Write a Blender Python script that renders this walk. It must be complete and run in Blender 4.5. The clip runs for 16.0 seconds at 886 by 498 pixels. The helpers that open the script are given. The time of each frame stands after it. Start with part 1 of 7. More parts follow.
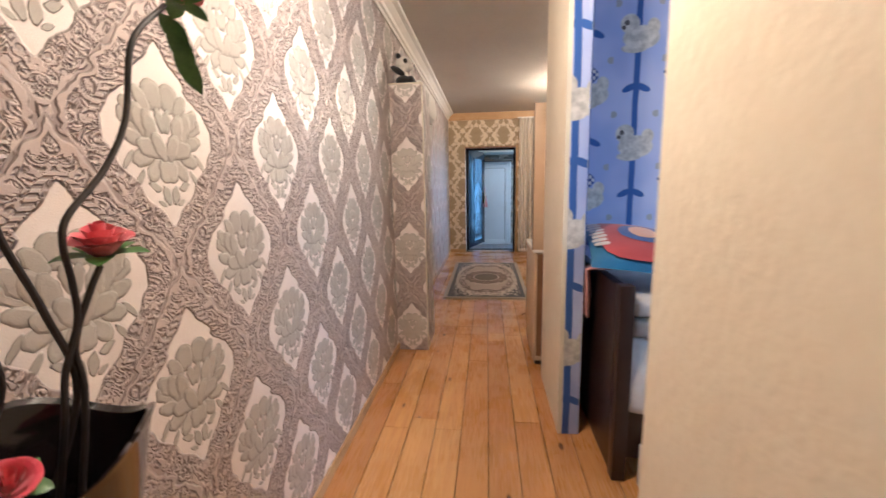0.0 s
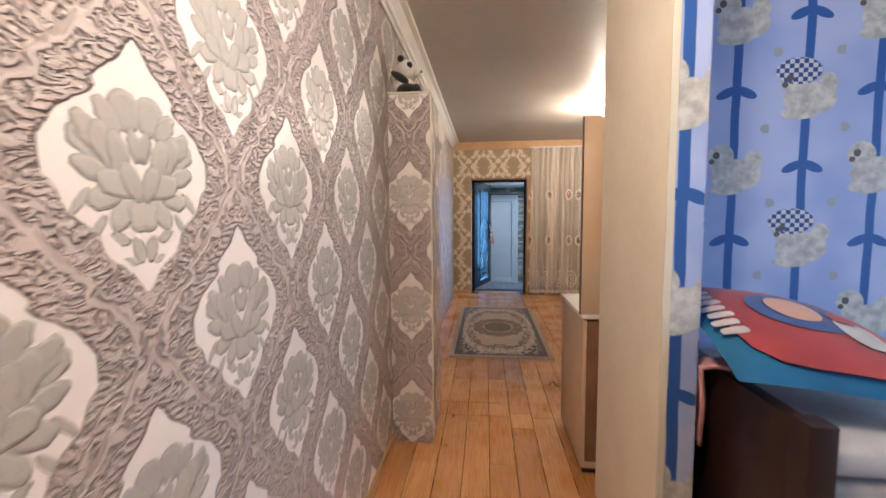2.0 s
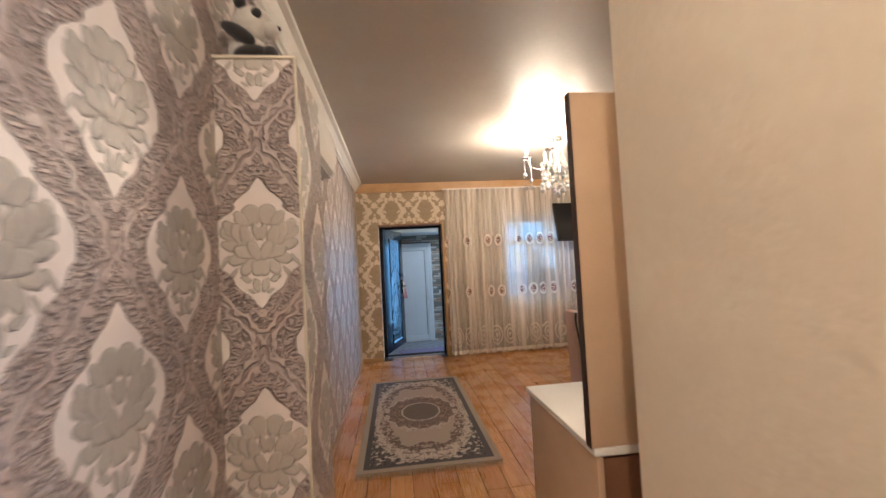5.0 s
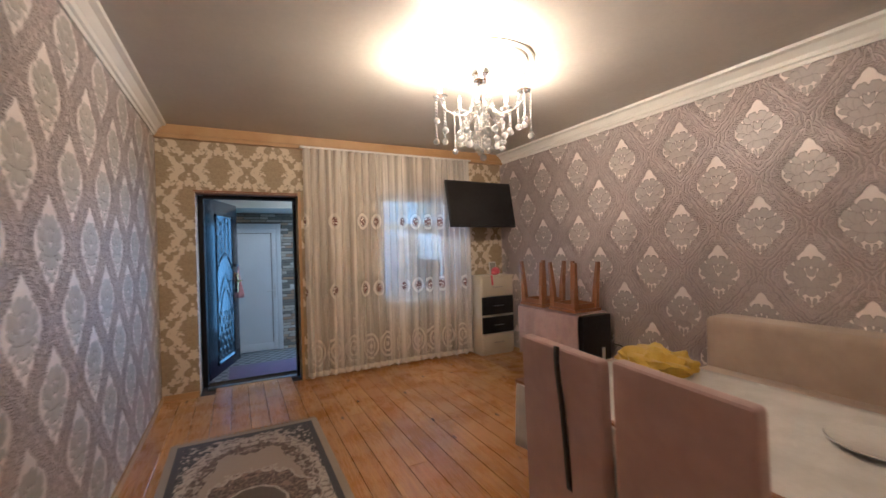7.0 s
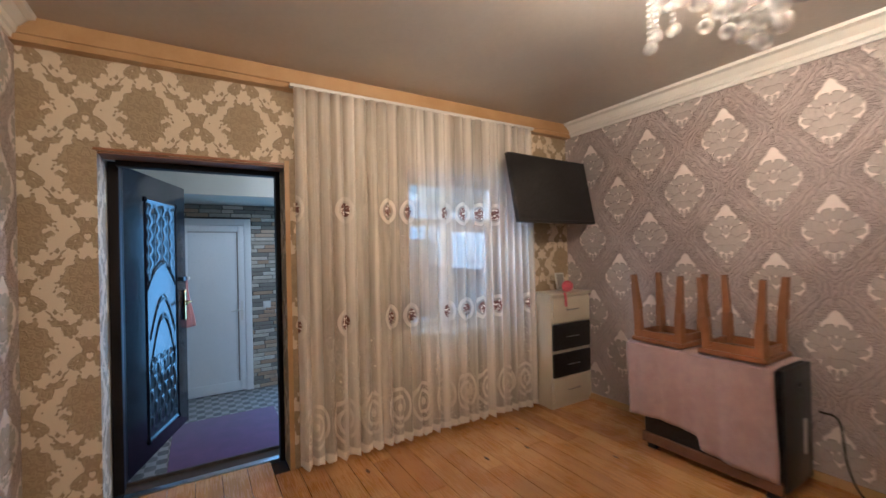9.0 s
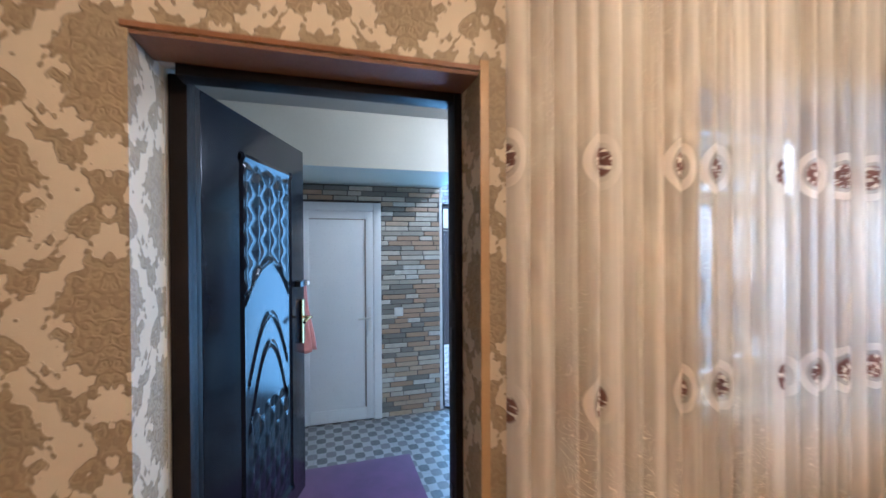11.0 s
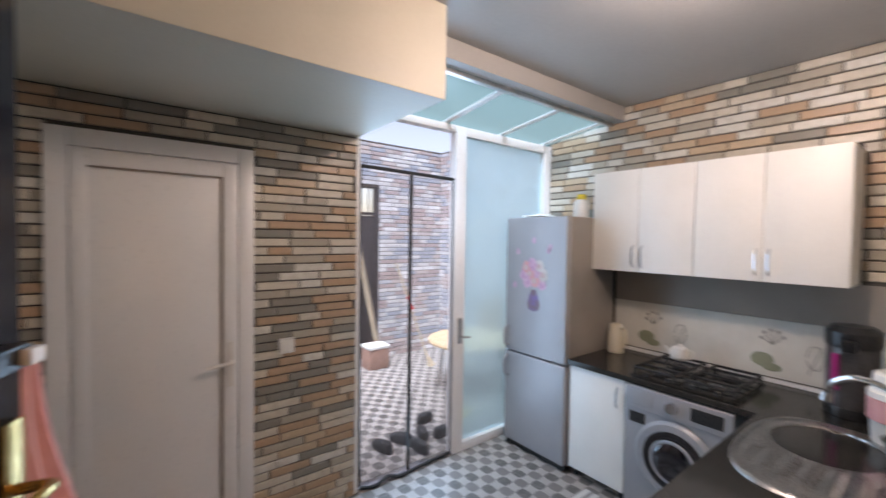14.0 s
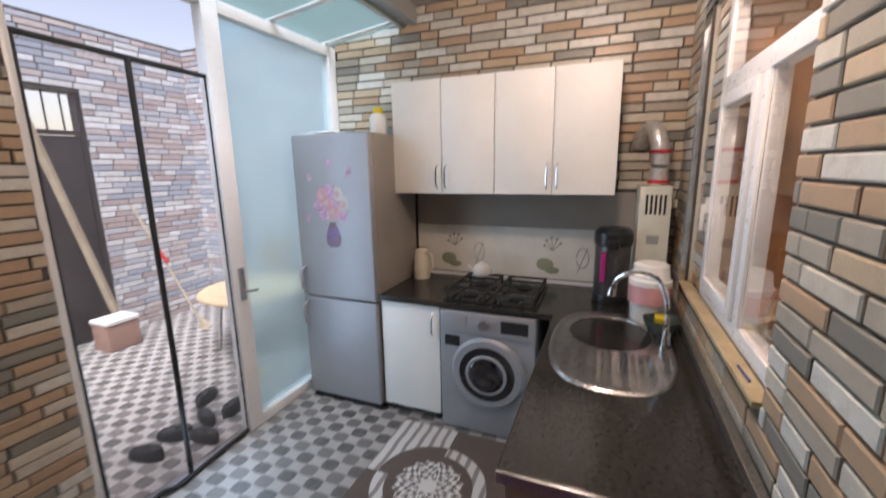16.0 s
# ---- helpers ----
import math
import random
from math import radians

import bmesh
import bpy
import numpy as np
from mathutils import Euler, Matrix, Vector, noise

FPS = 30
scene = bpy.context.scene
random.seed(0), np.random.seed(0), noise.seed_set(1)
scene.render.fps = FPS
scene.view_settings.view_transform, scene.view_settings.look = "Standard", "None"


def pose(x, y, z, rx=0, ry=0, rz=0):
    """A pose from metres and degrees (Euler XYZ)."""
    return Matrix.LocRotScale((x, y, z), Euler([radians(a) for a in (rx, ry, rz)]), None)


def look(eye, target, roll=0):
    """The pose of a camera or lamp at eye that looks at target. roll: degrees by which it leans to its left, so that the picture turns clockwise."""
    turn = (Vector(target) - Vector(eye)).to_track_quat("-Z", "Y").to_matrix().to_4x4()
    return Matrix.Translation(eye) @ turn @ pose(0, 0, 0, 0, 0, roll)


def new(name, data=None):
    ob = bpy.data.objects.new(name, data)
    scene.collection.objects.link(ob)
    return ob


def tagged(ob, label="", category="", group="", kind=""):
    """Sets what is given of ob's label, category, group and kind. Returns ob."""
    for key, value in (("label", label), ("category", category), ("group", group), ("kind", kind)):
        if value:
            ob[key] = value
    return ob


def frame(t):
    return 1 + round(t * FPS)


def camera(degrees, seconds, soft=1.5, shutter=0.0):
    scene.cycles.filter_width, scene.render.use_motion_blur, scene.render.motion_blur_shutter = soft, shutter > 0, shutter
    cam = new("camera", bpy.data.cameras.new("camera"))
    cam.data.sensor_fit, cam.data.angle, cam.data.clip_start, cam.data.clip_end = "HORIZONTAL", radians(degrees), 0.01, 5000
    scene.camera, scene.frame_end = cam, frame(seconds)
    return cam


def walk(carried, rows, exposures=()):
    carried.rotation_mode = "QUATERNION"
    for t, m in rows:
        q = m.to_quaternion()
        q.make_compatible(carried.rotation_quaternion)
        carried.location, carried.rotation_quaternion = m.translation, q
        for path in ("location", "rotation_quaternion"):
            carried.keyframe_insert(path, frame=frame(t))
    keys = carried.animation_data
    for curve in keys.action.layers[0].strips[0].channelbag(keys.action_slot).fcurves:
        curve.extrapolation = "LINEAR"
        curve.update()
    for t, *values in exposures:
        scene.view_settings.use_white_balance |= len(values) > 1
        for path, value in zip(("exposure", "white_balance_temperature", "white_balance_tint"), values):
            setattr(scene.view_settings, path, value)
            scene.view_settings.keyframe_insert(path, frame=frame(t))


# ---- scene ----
cam = camera(95.1, 16.0, shutter=0.5)
EXPOSURES = [(0, 1.75, 4700, 4), (1, 1.65, 4650, 4), (2, 1.6, 4650, 3), (3, 1.55, 4750, 3), (4, 1.5, 4900, 3), (5, 1.5, 4850, 3), (7.5, 1.15, 4700, 4), (8.2, 1.15, 4700, 4), (10.5, 1.75, 4850, 5), (11, 1.7, 4850, 6), (11.5, 1.5, 4750, 8), (12.5, 1.3, 5200, 15), (13, 1.25, 5700, 16), (13.5, 1.2, 6800, 23), (14.5, 1.1, 8300, 27), (16, 1.0, 8300, 27)]
PATH = [
    (0, (0.361, 0.232, 1.357), (0.144, 2.195, 1.039), -1.1),
    (0.5, (0.243, 0.357, 1.352), (-0.059, 2.311, 1.057), -1.3),
    (1, (0.251, 0.554, 1.352), (-0.074, 2.505, 1.057), -2.3),
    (1.5, (0.284, 0.808, 1.39), (-0.04, 2.76, 1.099), -1.3),
    (2, (0.193, 1.007, 1.394), (-0.016, 2.989, 1.231), -0.4),
    (2.5, (0.212, 1.221, 1.402), (-0.017, 3.206, 1.323), -1.5),
    (3, (0.276, 1.359, 1.397), (0.005, 3.339, 1.317), -1.5),
    (3.5, (0.318, 1.463, 1.38), (0.082, 3.444, 1.241), -2.5),
    (4, (0.275, 1.529, 1.373), (0.125, 3.519, 1.24), -2.0),
    (4.5, (0.162, 1.716, 1.415), (0.276, 3.713, 1.433), -3.8),
    (5, (0.166, 2.047, 1.414), (0.405, 4.032, 1.486), -3.0),
    (5.2, (0.171, 2.195, 1.426), (0.451, 4.175, 1.469), -4.0),
    (7.3, (0.304, 3.812, 1.421), (1.272, 5.562, 1.43), -0.7),
    (7.5, (0.309, 4.0, 1.417), (1.295, 5.74, 1.46), -0.7),
    (8, (0.366, 4.419, 1.425), (1.344, 6.163, 1.492), -1.6),
    (8.2, (0.35, 4.611, 1.427), (1.399, 6.314, 1.452), -1.6),
    (10.3, (0.526, 6.438, 1.467), (1.36, 8.256, 1.487), 1.3),
    (10.5, (0.509, 6.59, 1.462), (1.176, 8.476, 1.471), 1.2),
    (11, (0.414, 6.992, 1.468), (0.985, 8.908, 1.45), -0.3),
    (11.3, (0.407, 7.208, 1.455), (1.038, 9.105, 1.398), 0.3),
    (11.5, (0.429, 7.348, 1.447), (0.996, 9.266, 1.433), -0.1),
    (11.6, (0.43, 7.414, 1.447), (0.968, 9.34, 1.465), 0.1),
    (11.8, (0.445, 7.589, 1.457), (0.946, 9.525, 1.431), 0.6),
    (12, (0.454, 7.734, 1.441), (0.999, 9.658, 1.392), 1.0),
    (12.3, (0.453, 7.875, 1.429), (1.116, 9.761, 1.379), 0.2),
    (12.5, (0.456, 8.009, 1.427), (1.213, 9.858, 1.334), 0.8),
    (13, (0.442, 8.308, 1.418), (1.271, 10.128, 1.382), 0.2),
    (13.5, (0.433, 8.537, 1.463), (1.274, 10.351, 1.412), 1.1),
    (14, (0.444, 8.678, 1.432), (1.664, 10.262, 1.376), 0.8),
    (14.5, (0.484, 8.826, 1.394), (2.042, 10.073, 1.25), -1.4),
    (15, (0.551, 8.927, 1.36), (2.237, 9.91, 0.925), -2.4),
    (15.5, (0.679, 9.014, 1.353), (2.396, 9.85, 0.758), -2.1),
    (16, (0.739, 9.071, 1.379), (2.556, 9.807, 0.985), -0.9),
]
walk(cam, [(t, look(eye, target, roll)) for t, eye, target, roll in PATH], EXPOSURES)


# ---------------------------------------------------------------- light
world = bpy.data.worlds.new("sky")
scene.world = world
world.use_nodes = True
wt = world.node_tree
sky = wt.nodes.new("ShaderNodeTexSky")
sky.sky_type = "NISHITA"
sky.sun_disc = False
sky.sun_elevation, sky.sun_rotation = radians(66), radians(240)
sky.air_density, sky.dust_density, sky.ozone_density = 1.0, 3.0, 1.0
wt.nodes["Background"].inputs["Strength"].default_value = 0.15
wt.links.new(sky.outputs[0], wt.nodes["Background"].inputs["Color"])

sun = new("sun", bpy.data.lights.new("sun", "SUN"))
sun.data.energy, sun.data.angle, sun.data.color = 4.2, radians(40), (0.44, 0.71, 1.0)
sun.matrix_world = look((0, 0, 10), (0.35, 0.2, 9.1))


def area(name, eye, target, sx, sy, watts, color):
    d = bpy.data.lights.new(name, "AREA")
    d.shape, d.size, d.size_y, d.energy, d.color = "RECTANGLE", sx, sy, watts, color
    ob = new(name, d)
    ob.matrix_world = look(eye, target)
    return ob


def bulb_light(name, place, watts, color, size=0.03):
    d = bpy.data.lights.new(name, "POINT")
    d.energy, d.color, d.shadow_soft_size = watts, color, size
    ob = new(name, d)
    ob.location = place
    return ob


DAY, WARM = (0.33, 0.65, 1.0), (1.0, 0.65, 0.37)
# daylight through the glazed side of the kitchen and through the bedroom's window
area("daylight_kitchen_opening", (2.04, 11.09, 1.0), (1.9, 9.0, 0.9), 0.80, 2.3, 13, DAY)
area("daylight_bedroom_window", (3.30, 0.6, 1.5), (1.0, 1.6, 1.0), 1.2, 1.3, 9, (0.8, 0.9, 1.0))
CHAN = (1.815, 5.88)
BULB_R, BULB_Z = 0.29, 2.415
BULBS = [(CHAN[0] + BULB_R * math.cos(radians(a)), CHAN[1] + BULB_R * math.sin(radians(a))) for a in (20, 92, 164, 236, 308)]
for bx, by in (BULBS[0], BULBS[2], BULBS[3]):
    bulb_light("chandelier_bulb_light", (bx, by, BULB_Z + 0.045), 28, WARM)
# the kitchen's round ceiling lamp
bulb_light("kitchen_lamp_light", (2.0, 9.17, 2.39), 22, (0.96, 0.90, 0.87), 0.09)
# unseen lamp over the hall, added to account for its bright walls
bulb_light("hall_fill_light", (0.18, 1.45, 2.47), 24, (1.0, 0.67, 0.40), 0.10)


# ---------------------------------------------------------------- node helpers
class V:
    """A value in a node tree, with arithmetic."""

    def __init__(self, nt, s):
        self.nt, self.s = nt, s

    def op(self, kind, other=None, third=None):
        n = self.nt.nodes.new("ShaderNodeMath")
        n.operation = kind
        for i, v in enumerate((self, other, third)):
            if v is None:
                continue
            if isinstance(v, V):
                self.nt.links.new(v.s, n.inputs[i])
            else:
                n.inputs[i].default_value = v
        return V(self.nt, n.outputs[0])

    def __add__(self, o): return self.op("ADD", o)
    def __radd__(self, o): return self.op("ADD", o)
    def __sub__(self, o): return self.op("SUBTRACT", o)
    def __rsub__(self, o): return (self * -1.0) + o
    def __mul__(self, o): return self.op("MULTIPLY", o)
    def __rmul__(self, o): return self.op("MULTIPLY", o)
    def __truediv__(self, o): return self.op("DIVIDE", o)
    def __lt__(self, o): return self.op("LESS_THAN", o)
    def __gt__(self, o): return self.op("GREATER_THAN", o)
    def mod(self): return self.op("FRACT")
    def absv(self): return self.op("ABSOLUTE")
    def sin(self): return self.op("SINE")
    def power(self, o): return self.op("POWER", o)
    def root(self): return self.op("SQRT")
    def low(self, o): return self.op("MINIMUM", o)
    def high(self, o): return self.op("MAXIMUM", o)

    def step(self, a, b):
        n = self.nt.nodes.new("ShaderNodeMapRange")
        n.interpolation_type = "SMOOTHSTEP"
        self.nt.links.new(self.s, n.inputs[0])
        n.inputs[1].default_value, n.inputs[2].default_value = a, b
        return V(self.nt, n.outputs[0])


def material(name):
    m = bpy.data.materials.new(name)
    m.use_nodes = True
    return m, m.node_tree, m.node_tree.nodes["Principled BSDF"]


def coords(nt, kind="Object"):
    """Position, as three values and a vector socket; world-sized."""
    if kind == "World":
        n = nt.nodes.new("ShaderNodeNewGeometry")
        out = n.outputs["Position"]
    else:
        n = nt.nodes.new("ShaderNodeTexCoord")
        out = n.outputs[kind]
    sp = nt.nodes.new("ShaderNodeSeparateXYZ")
    nt.links.new(out, sp.inputs[0])
    return V(nt, sp.outputs[0]), V(nt, sp.outputs[1]), V(nt, sp.outputs[2]), out


def vec(nt, x, y, z=0.0):
    n = nt.nodes.new("ShaderNodeCombineXYZ")
    for i, v in enumerate((x, y, z)):
        if isinstance(v, V):
            nt.links.new(v.s, n.inputs[i])
        else:
            n.inputs[i].default_value = v
    return n.outputs[0]


def noise_tex(nt, vector, scale, detail=3.0, rough=0.55, distortion=0.0):
    n = nt.nodes.new("ShaderNodeTexNoise")
    n.inputs["Scale"].default_value, n.inputs["Detail"].default_value = scale, detail
    n.inputs["Roughness"].default_value, n.inputs["Distortion"].default_value = rough, distortion
    if vector is not None:
        nt.links.new(vector, n.inputs["Vector"])
    return V(nt, n.outputs["Fac"])


def cells(nt, vector, scale, feature="F1", out="Distance", smooth=0.0):
    n = nt.nodes.new("ShaderNodeTexVoronoi")
    n.feature = feature
    n.inputs["Scale"].default_value = scale
    if vector is not None:
        nt.links.new(vector, n.inputs["Vector"])
    return V(nt, n.outputs[out])


def mix(nt, fac, a, b):
    n = nt.nodes.new("ShaderNodeMix")
    n.data_type = "RGBA"
    for i, v in ((0, fac), (6, a), (7, b)):
        if isinstance(v, V):
            nt.links.new(v.s, n.inputs[i])
        elif isinstance(v, tuple):
            n.inputs[i].default_value = (*v[:3], 1)
        else:
            n.inputs[i].default_value = v
    return V(nt, n.outputs[2])


def bump(nt, bsdf, height, strength=0.4, distance=0.004):
    n = nt.nodes.new("ShaderNodeBump")
    n.inputs["Strength"].default_value, n.inputs["Distance"].default_value = strength, distance
    nt.links.new(height.s, n.inputs["Height"])
    nt.links.new(n.outputs[0], bsdf.inputs["Normal"])


def put(nt, bsdf, **kw):
    for k, v in kw.items():
        sock = bsdf.inputs[k.replace("_", " ")]
        if isinstance(v, V):
            nt.links.new(v.s, sock)
        elif isinstance(v, tuple):
            sock.default_value = (*v[:3], 1)
        else:
            sock.default_value = v


def paint(name, c1, c2=None, rough=0.5, metal=0.0, scale=6.0, grain=180.0, relief=0.15, dist=0.001, coat=0.0, per_object=0.0):
    """A plain surface with large stains, fine grain and slight relief."""
    m, nt, b = material(name)
    c2 = c2 or tuple(c * 0.8 for c in c1)
    x, y, z, o = coords(nt)
    big, fine = noise_tex(nt, o, scale, 4), noise_tex(nt, o, grain, 2)
    f = (big * 0.75 + fine * 0.25).step(0.32, 0.68)
    col = mix(nt, f, c1, c2)
    if per_object:
        info = nt.nodes.new("ShaderNodeObjectInfo")
        r = V(nt, info.outputs["Random"])
        col = mix(nt, r * per_object, col, tuple(c * 0.55 for c in c1))
    put(nt, b, Base_Color=col, Roughness=(fine * 0.2 + (rough - 0.1)), Metallic=metal, Coat_Weight=coat)
    bump(nt, b, fine * 0.5 + big, relief, dist)
    return m


# petals of the wallpaper's lotus, back to front: centre x, y, half length, half width, lean in degrees from upright
PETALS = (
    (0.024, 0.074, 0.036, 0.030, 14), (0.056, 0.060, 0.034, 0.019, 34), (0.094, 0.012, 0.034, 0.019, 52), (0.086, 0.030, 0.038, 0.020, 40),
    (0.084, -0.026, 0.040, 0.018, 68), (0.062, 0.012, 0.046, 0.022, 26), (0.070, -0.066, 0.030, 0.020, 112), (0.040, -0.092, 0.032, 0.019, 148),
    (0.040, 0.000, 0.044, 0.020, 16), (0.046, -0.044, 0.040, 0.022, 74), (0.006, -0.088, 0.036, 0.024, 176), (0.018, -0.040, 0.036, 0.020, 26), (0.010, 0.020, 0.030, 0.014, 12),
)
# thin curled leaves along the medallion's lower flanks and the spray at its foot
CURLS = ((0.106, -0.072, 0.026, 0.008, -34), (0.084, -0.112, 0.028, 0.008, -36), (0.046, -0.130, 0.020, 0.010, 58), (0.014, -0.150, 0.026, 0.012, 14), (0.030, -0.168, 0.012, 0.007, 60))


def damask(name, axis, P, Q, u0, v0, white, grey, ground, dark, rough=0.36, wide=0.170, rise=0.196, fall=0.222, size=0.98, relief=0.0095):
    """Embossed wallpaper: staggered pointed lozenges with a grey lotus, on a ground of beaded ropes, ribs and scrolls."""
    m, nt, b = material(name)
    x, y, z, o = coords(nt, "World")
    h = (x, y)[axis]
    u, v = (h - u0) / P, (z - v0) / Q
    ax, ay = (u + 0.5).mod() - 0.5, (v + 0.5).mod() - 0.5
    bx_, by_ = u.mod() - 0.5, v.mod() - 0.5
    in_a = (ax.absv() + ay.absv()) < 0.5
    px, py = ax * in_a + bx_ * (1.0 - in_a), ay * in_a + by_ * (1.0 - in_a)
    flat = vec(nt, h, z)
    X, Y = px.absv() * P, py * Q
    wob = noise_tex(nt, vec(nt, X, Y, 3.0), 22, 2) - 0.5
    up, down = Y.high(0.0) / rise, (Y * -1.0).high(0.0) / fall
    # lozenge: straight beaded flanks to the upper point, a notch at the shoulder, fuller flanks below
    side = X / wide
    notch = (1.0 - (up - 0.47).absv().step(0.02, 0.10)) * 0.06
    f = (side.power(1.08) + up + down.power(1.25)) + notch + wob * 0.10 + (Y * 95.0).sin() * 0.022
    f = f.high(side * 1.10) - (1.0 - (up + down).step(0.0, 0.55)) * 0.05
    is_white = 1.0 - f.step(0.955, 0.995)
    # lotus
    k = 1.0 / size
    rag = noise_tex(nt, vec(nt, X, Y, 9.0), 40, 1) - 0.5
    fx, fy = X * k + wob * 0.012 + rag * 0.012, Y * k + wob * 0.010 - rag * 0.012
    mask, rise_, line = None, None, None
    for n, (cx, cy, ry, rx, lean) in enumerate(PETALS):
        c, s_ = math.cos(radians(lean)), math.sin(radians(lean))
        dx, dy = fx - cx, fy - cy
        a, l = (dx * c - dy * s_) / rx, (dx * s_ + dy * c) / ry
        d = (a * a + l * l).root()
        inside = 1.0 - d.step(0.93, 1.0)
        rim_ = d.step(0.82, 0.98)
        top = 0.50 + 0.040 * n + (1.0 - d).high(0.0).low(0.3) * 0.5 + l * 0.16
        if mask is None:
            mask, rise_, line = inside, top * inside, rim_ * inside
        else:
            rise_ = rise_ * (1.0 - inside) + top * inside
            line = line * (1.0 - inside) + rim_ * inside
            mask = mask.high(inside)
    for cx, cy, ry, rx, lean in CURLS:
        c, s_ = math.cos(radians(lean)), math.sin(radians(lean))
        dx, dy = fx - cx, fy - cy
        a, l = (dx * c - dy * s_) / rx, (dx * s_ + dy * c) / ry
        inside = 1.0 - (a * a + l * l).root().step(0.80, 1.0)
        rise_ = rise_.high(inside * 0.7)
        mask = mask.high(inside)
    is_flower = mask * is_white
    vein = noise_tex(nt, vec(nt, X, Y, 2.0), 34, 1)
    # ground: bead string at the upper rim, ribs that follow the lozenges, scrolls between them
    n1 = noise_tex(nt, vec(nt, X, Y), 18, 1, 0.4, 1.4)
    n2 = noise_tex(nt, vec(nt, X, Y, 7.0), 34, 1, 0.4, 1.2)
    scroll = (n1 * 34.0 + f * 4.0).sin() * 0.55 + (n2 * 30.0).sin() * 0.45
    ribs = (f * 34.0 + n1 * 7.0).sin()
    near = f.step(1.30, 1.44)
    body = scroll * (1.0 - near) + ribs * near
    rope_at = (1.0 - (f - 1.07).absv().step(0.030, 0.055)) * (Y > 0.0)
    bead = ((Y * 440.0).sin() * 0.5 + 0.5) * rope_at
    gr = ((body * 0.5 + 0.5) * (1.0 - rope_at) + bead).step(0.10, 0.72)
    # grooves take the dark tone: emboss shade put into the colour
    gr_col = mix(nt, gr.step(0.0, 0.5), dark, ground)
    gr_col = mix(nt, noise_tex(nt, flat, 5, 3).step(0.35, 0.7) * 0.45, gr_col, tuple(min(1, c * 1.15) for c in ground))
    # petal rims and veins darkened as well, relief shade painted in
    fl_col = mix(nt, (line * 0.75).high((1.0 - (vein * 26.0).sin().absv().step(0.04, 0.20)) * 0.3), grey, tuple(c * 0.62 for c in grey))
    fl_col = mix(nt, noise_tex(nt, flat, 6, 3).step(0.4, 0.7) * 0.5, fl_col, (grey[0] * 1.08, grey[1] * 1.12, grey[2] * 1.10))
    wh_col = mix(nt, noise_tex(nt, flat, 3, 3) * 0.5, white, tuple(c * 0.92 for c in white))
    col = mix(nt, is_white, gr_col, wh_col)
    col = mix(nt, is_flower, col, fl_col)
    hgt = is_flower * rise_ * 1.3 + (1.0 - is_white) * (gr * 1.25 + 0.7) + noise_tex(nt, flat, 300, 2) * 0.05
    put(nt, b, Base_Color=col, Roughness=noise_tex(nt, flat, 60, 2) * 0.25 + (rough - 0.12))
    bump(nt, b, hgt, 1.0, relief)
    return m


def bricks_mat(name, island, pale=False):
    """Glazed brick slips in five tones, one to a slip."""
    m, nt, b = material(name)
    x, y, z, o = coords(nt, "World")
    if island:
        n = nt.nodes.new("ShaderNodeNewGeometry")
        r = n.outputs["Random Per Island"]
    else:
        n = nt.nodes.new("ShaderNodeObjectInfo")
        r = n.outputs["Random"]
    ramp = nt.nodes.new("ShaderNodeValToRGB")
    ramp.color_ramp.interpolation = "CONSTANT"
    tones = [(0.0, (0.60, 0.55, 0.46)), (0.22, (0.46, 0.31, 0.20)), (0.44, (0.23, 0.22, 0.19)), (0.60, (0.42, 0.375, 0.305)), (0.76, (0.54, 0.41, 0.28)), (0.90, (0.66, 0.64, 0.58))]
    # slips out in the yard: blue daylight and haze mixed into the tones
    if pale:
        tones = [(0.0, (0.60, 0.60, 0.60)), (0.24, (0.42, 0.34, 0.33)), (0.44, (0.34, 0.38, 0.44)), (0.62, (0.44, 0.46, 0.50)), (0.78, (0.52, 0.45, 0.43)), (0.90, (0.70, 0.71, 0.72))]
    el = ramp.color_ramp.elements
    while len(el) < len(tones):
        el.new(0.5)
    for e, (p, c) in zip(el, tones):
        e.position, e.color = p, (*c, 1)
    nt.links.new(r, ramp.inputs[0])
    st, fine = noise_tex(nt, o, 22, 4), noise_tex(nt, o, 160, 3)
    col = mix(nt, (st * 0.6 + fine * 0.4).step(0.40, 0.75) * 0.45, V(nt, ramp.outputs[0]), (0.30, 0.24, 0.18))
    put(nt, b, Base_Color=col, Roughness=fine * 0.25 + 0.22)
    bump(nt, b, st + fine * 0.5, 0.35, 0.002)
    return m


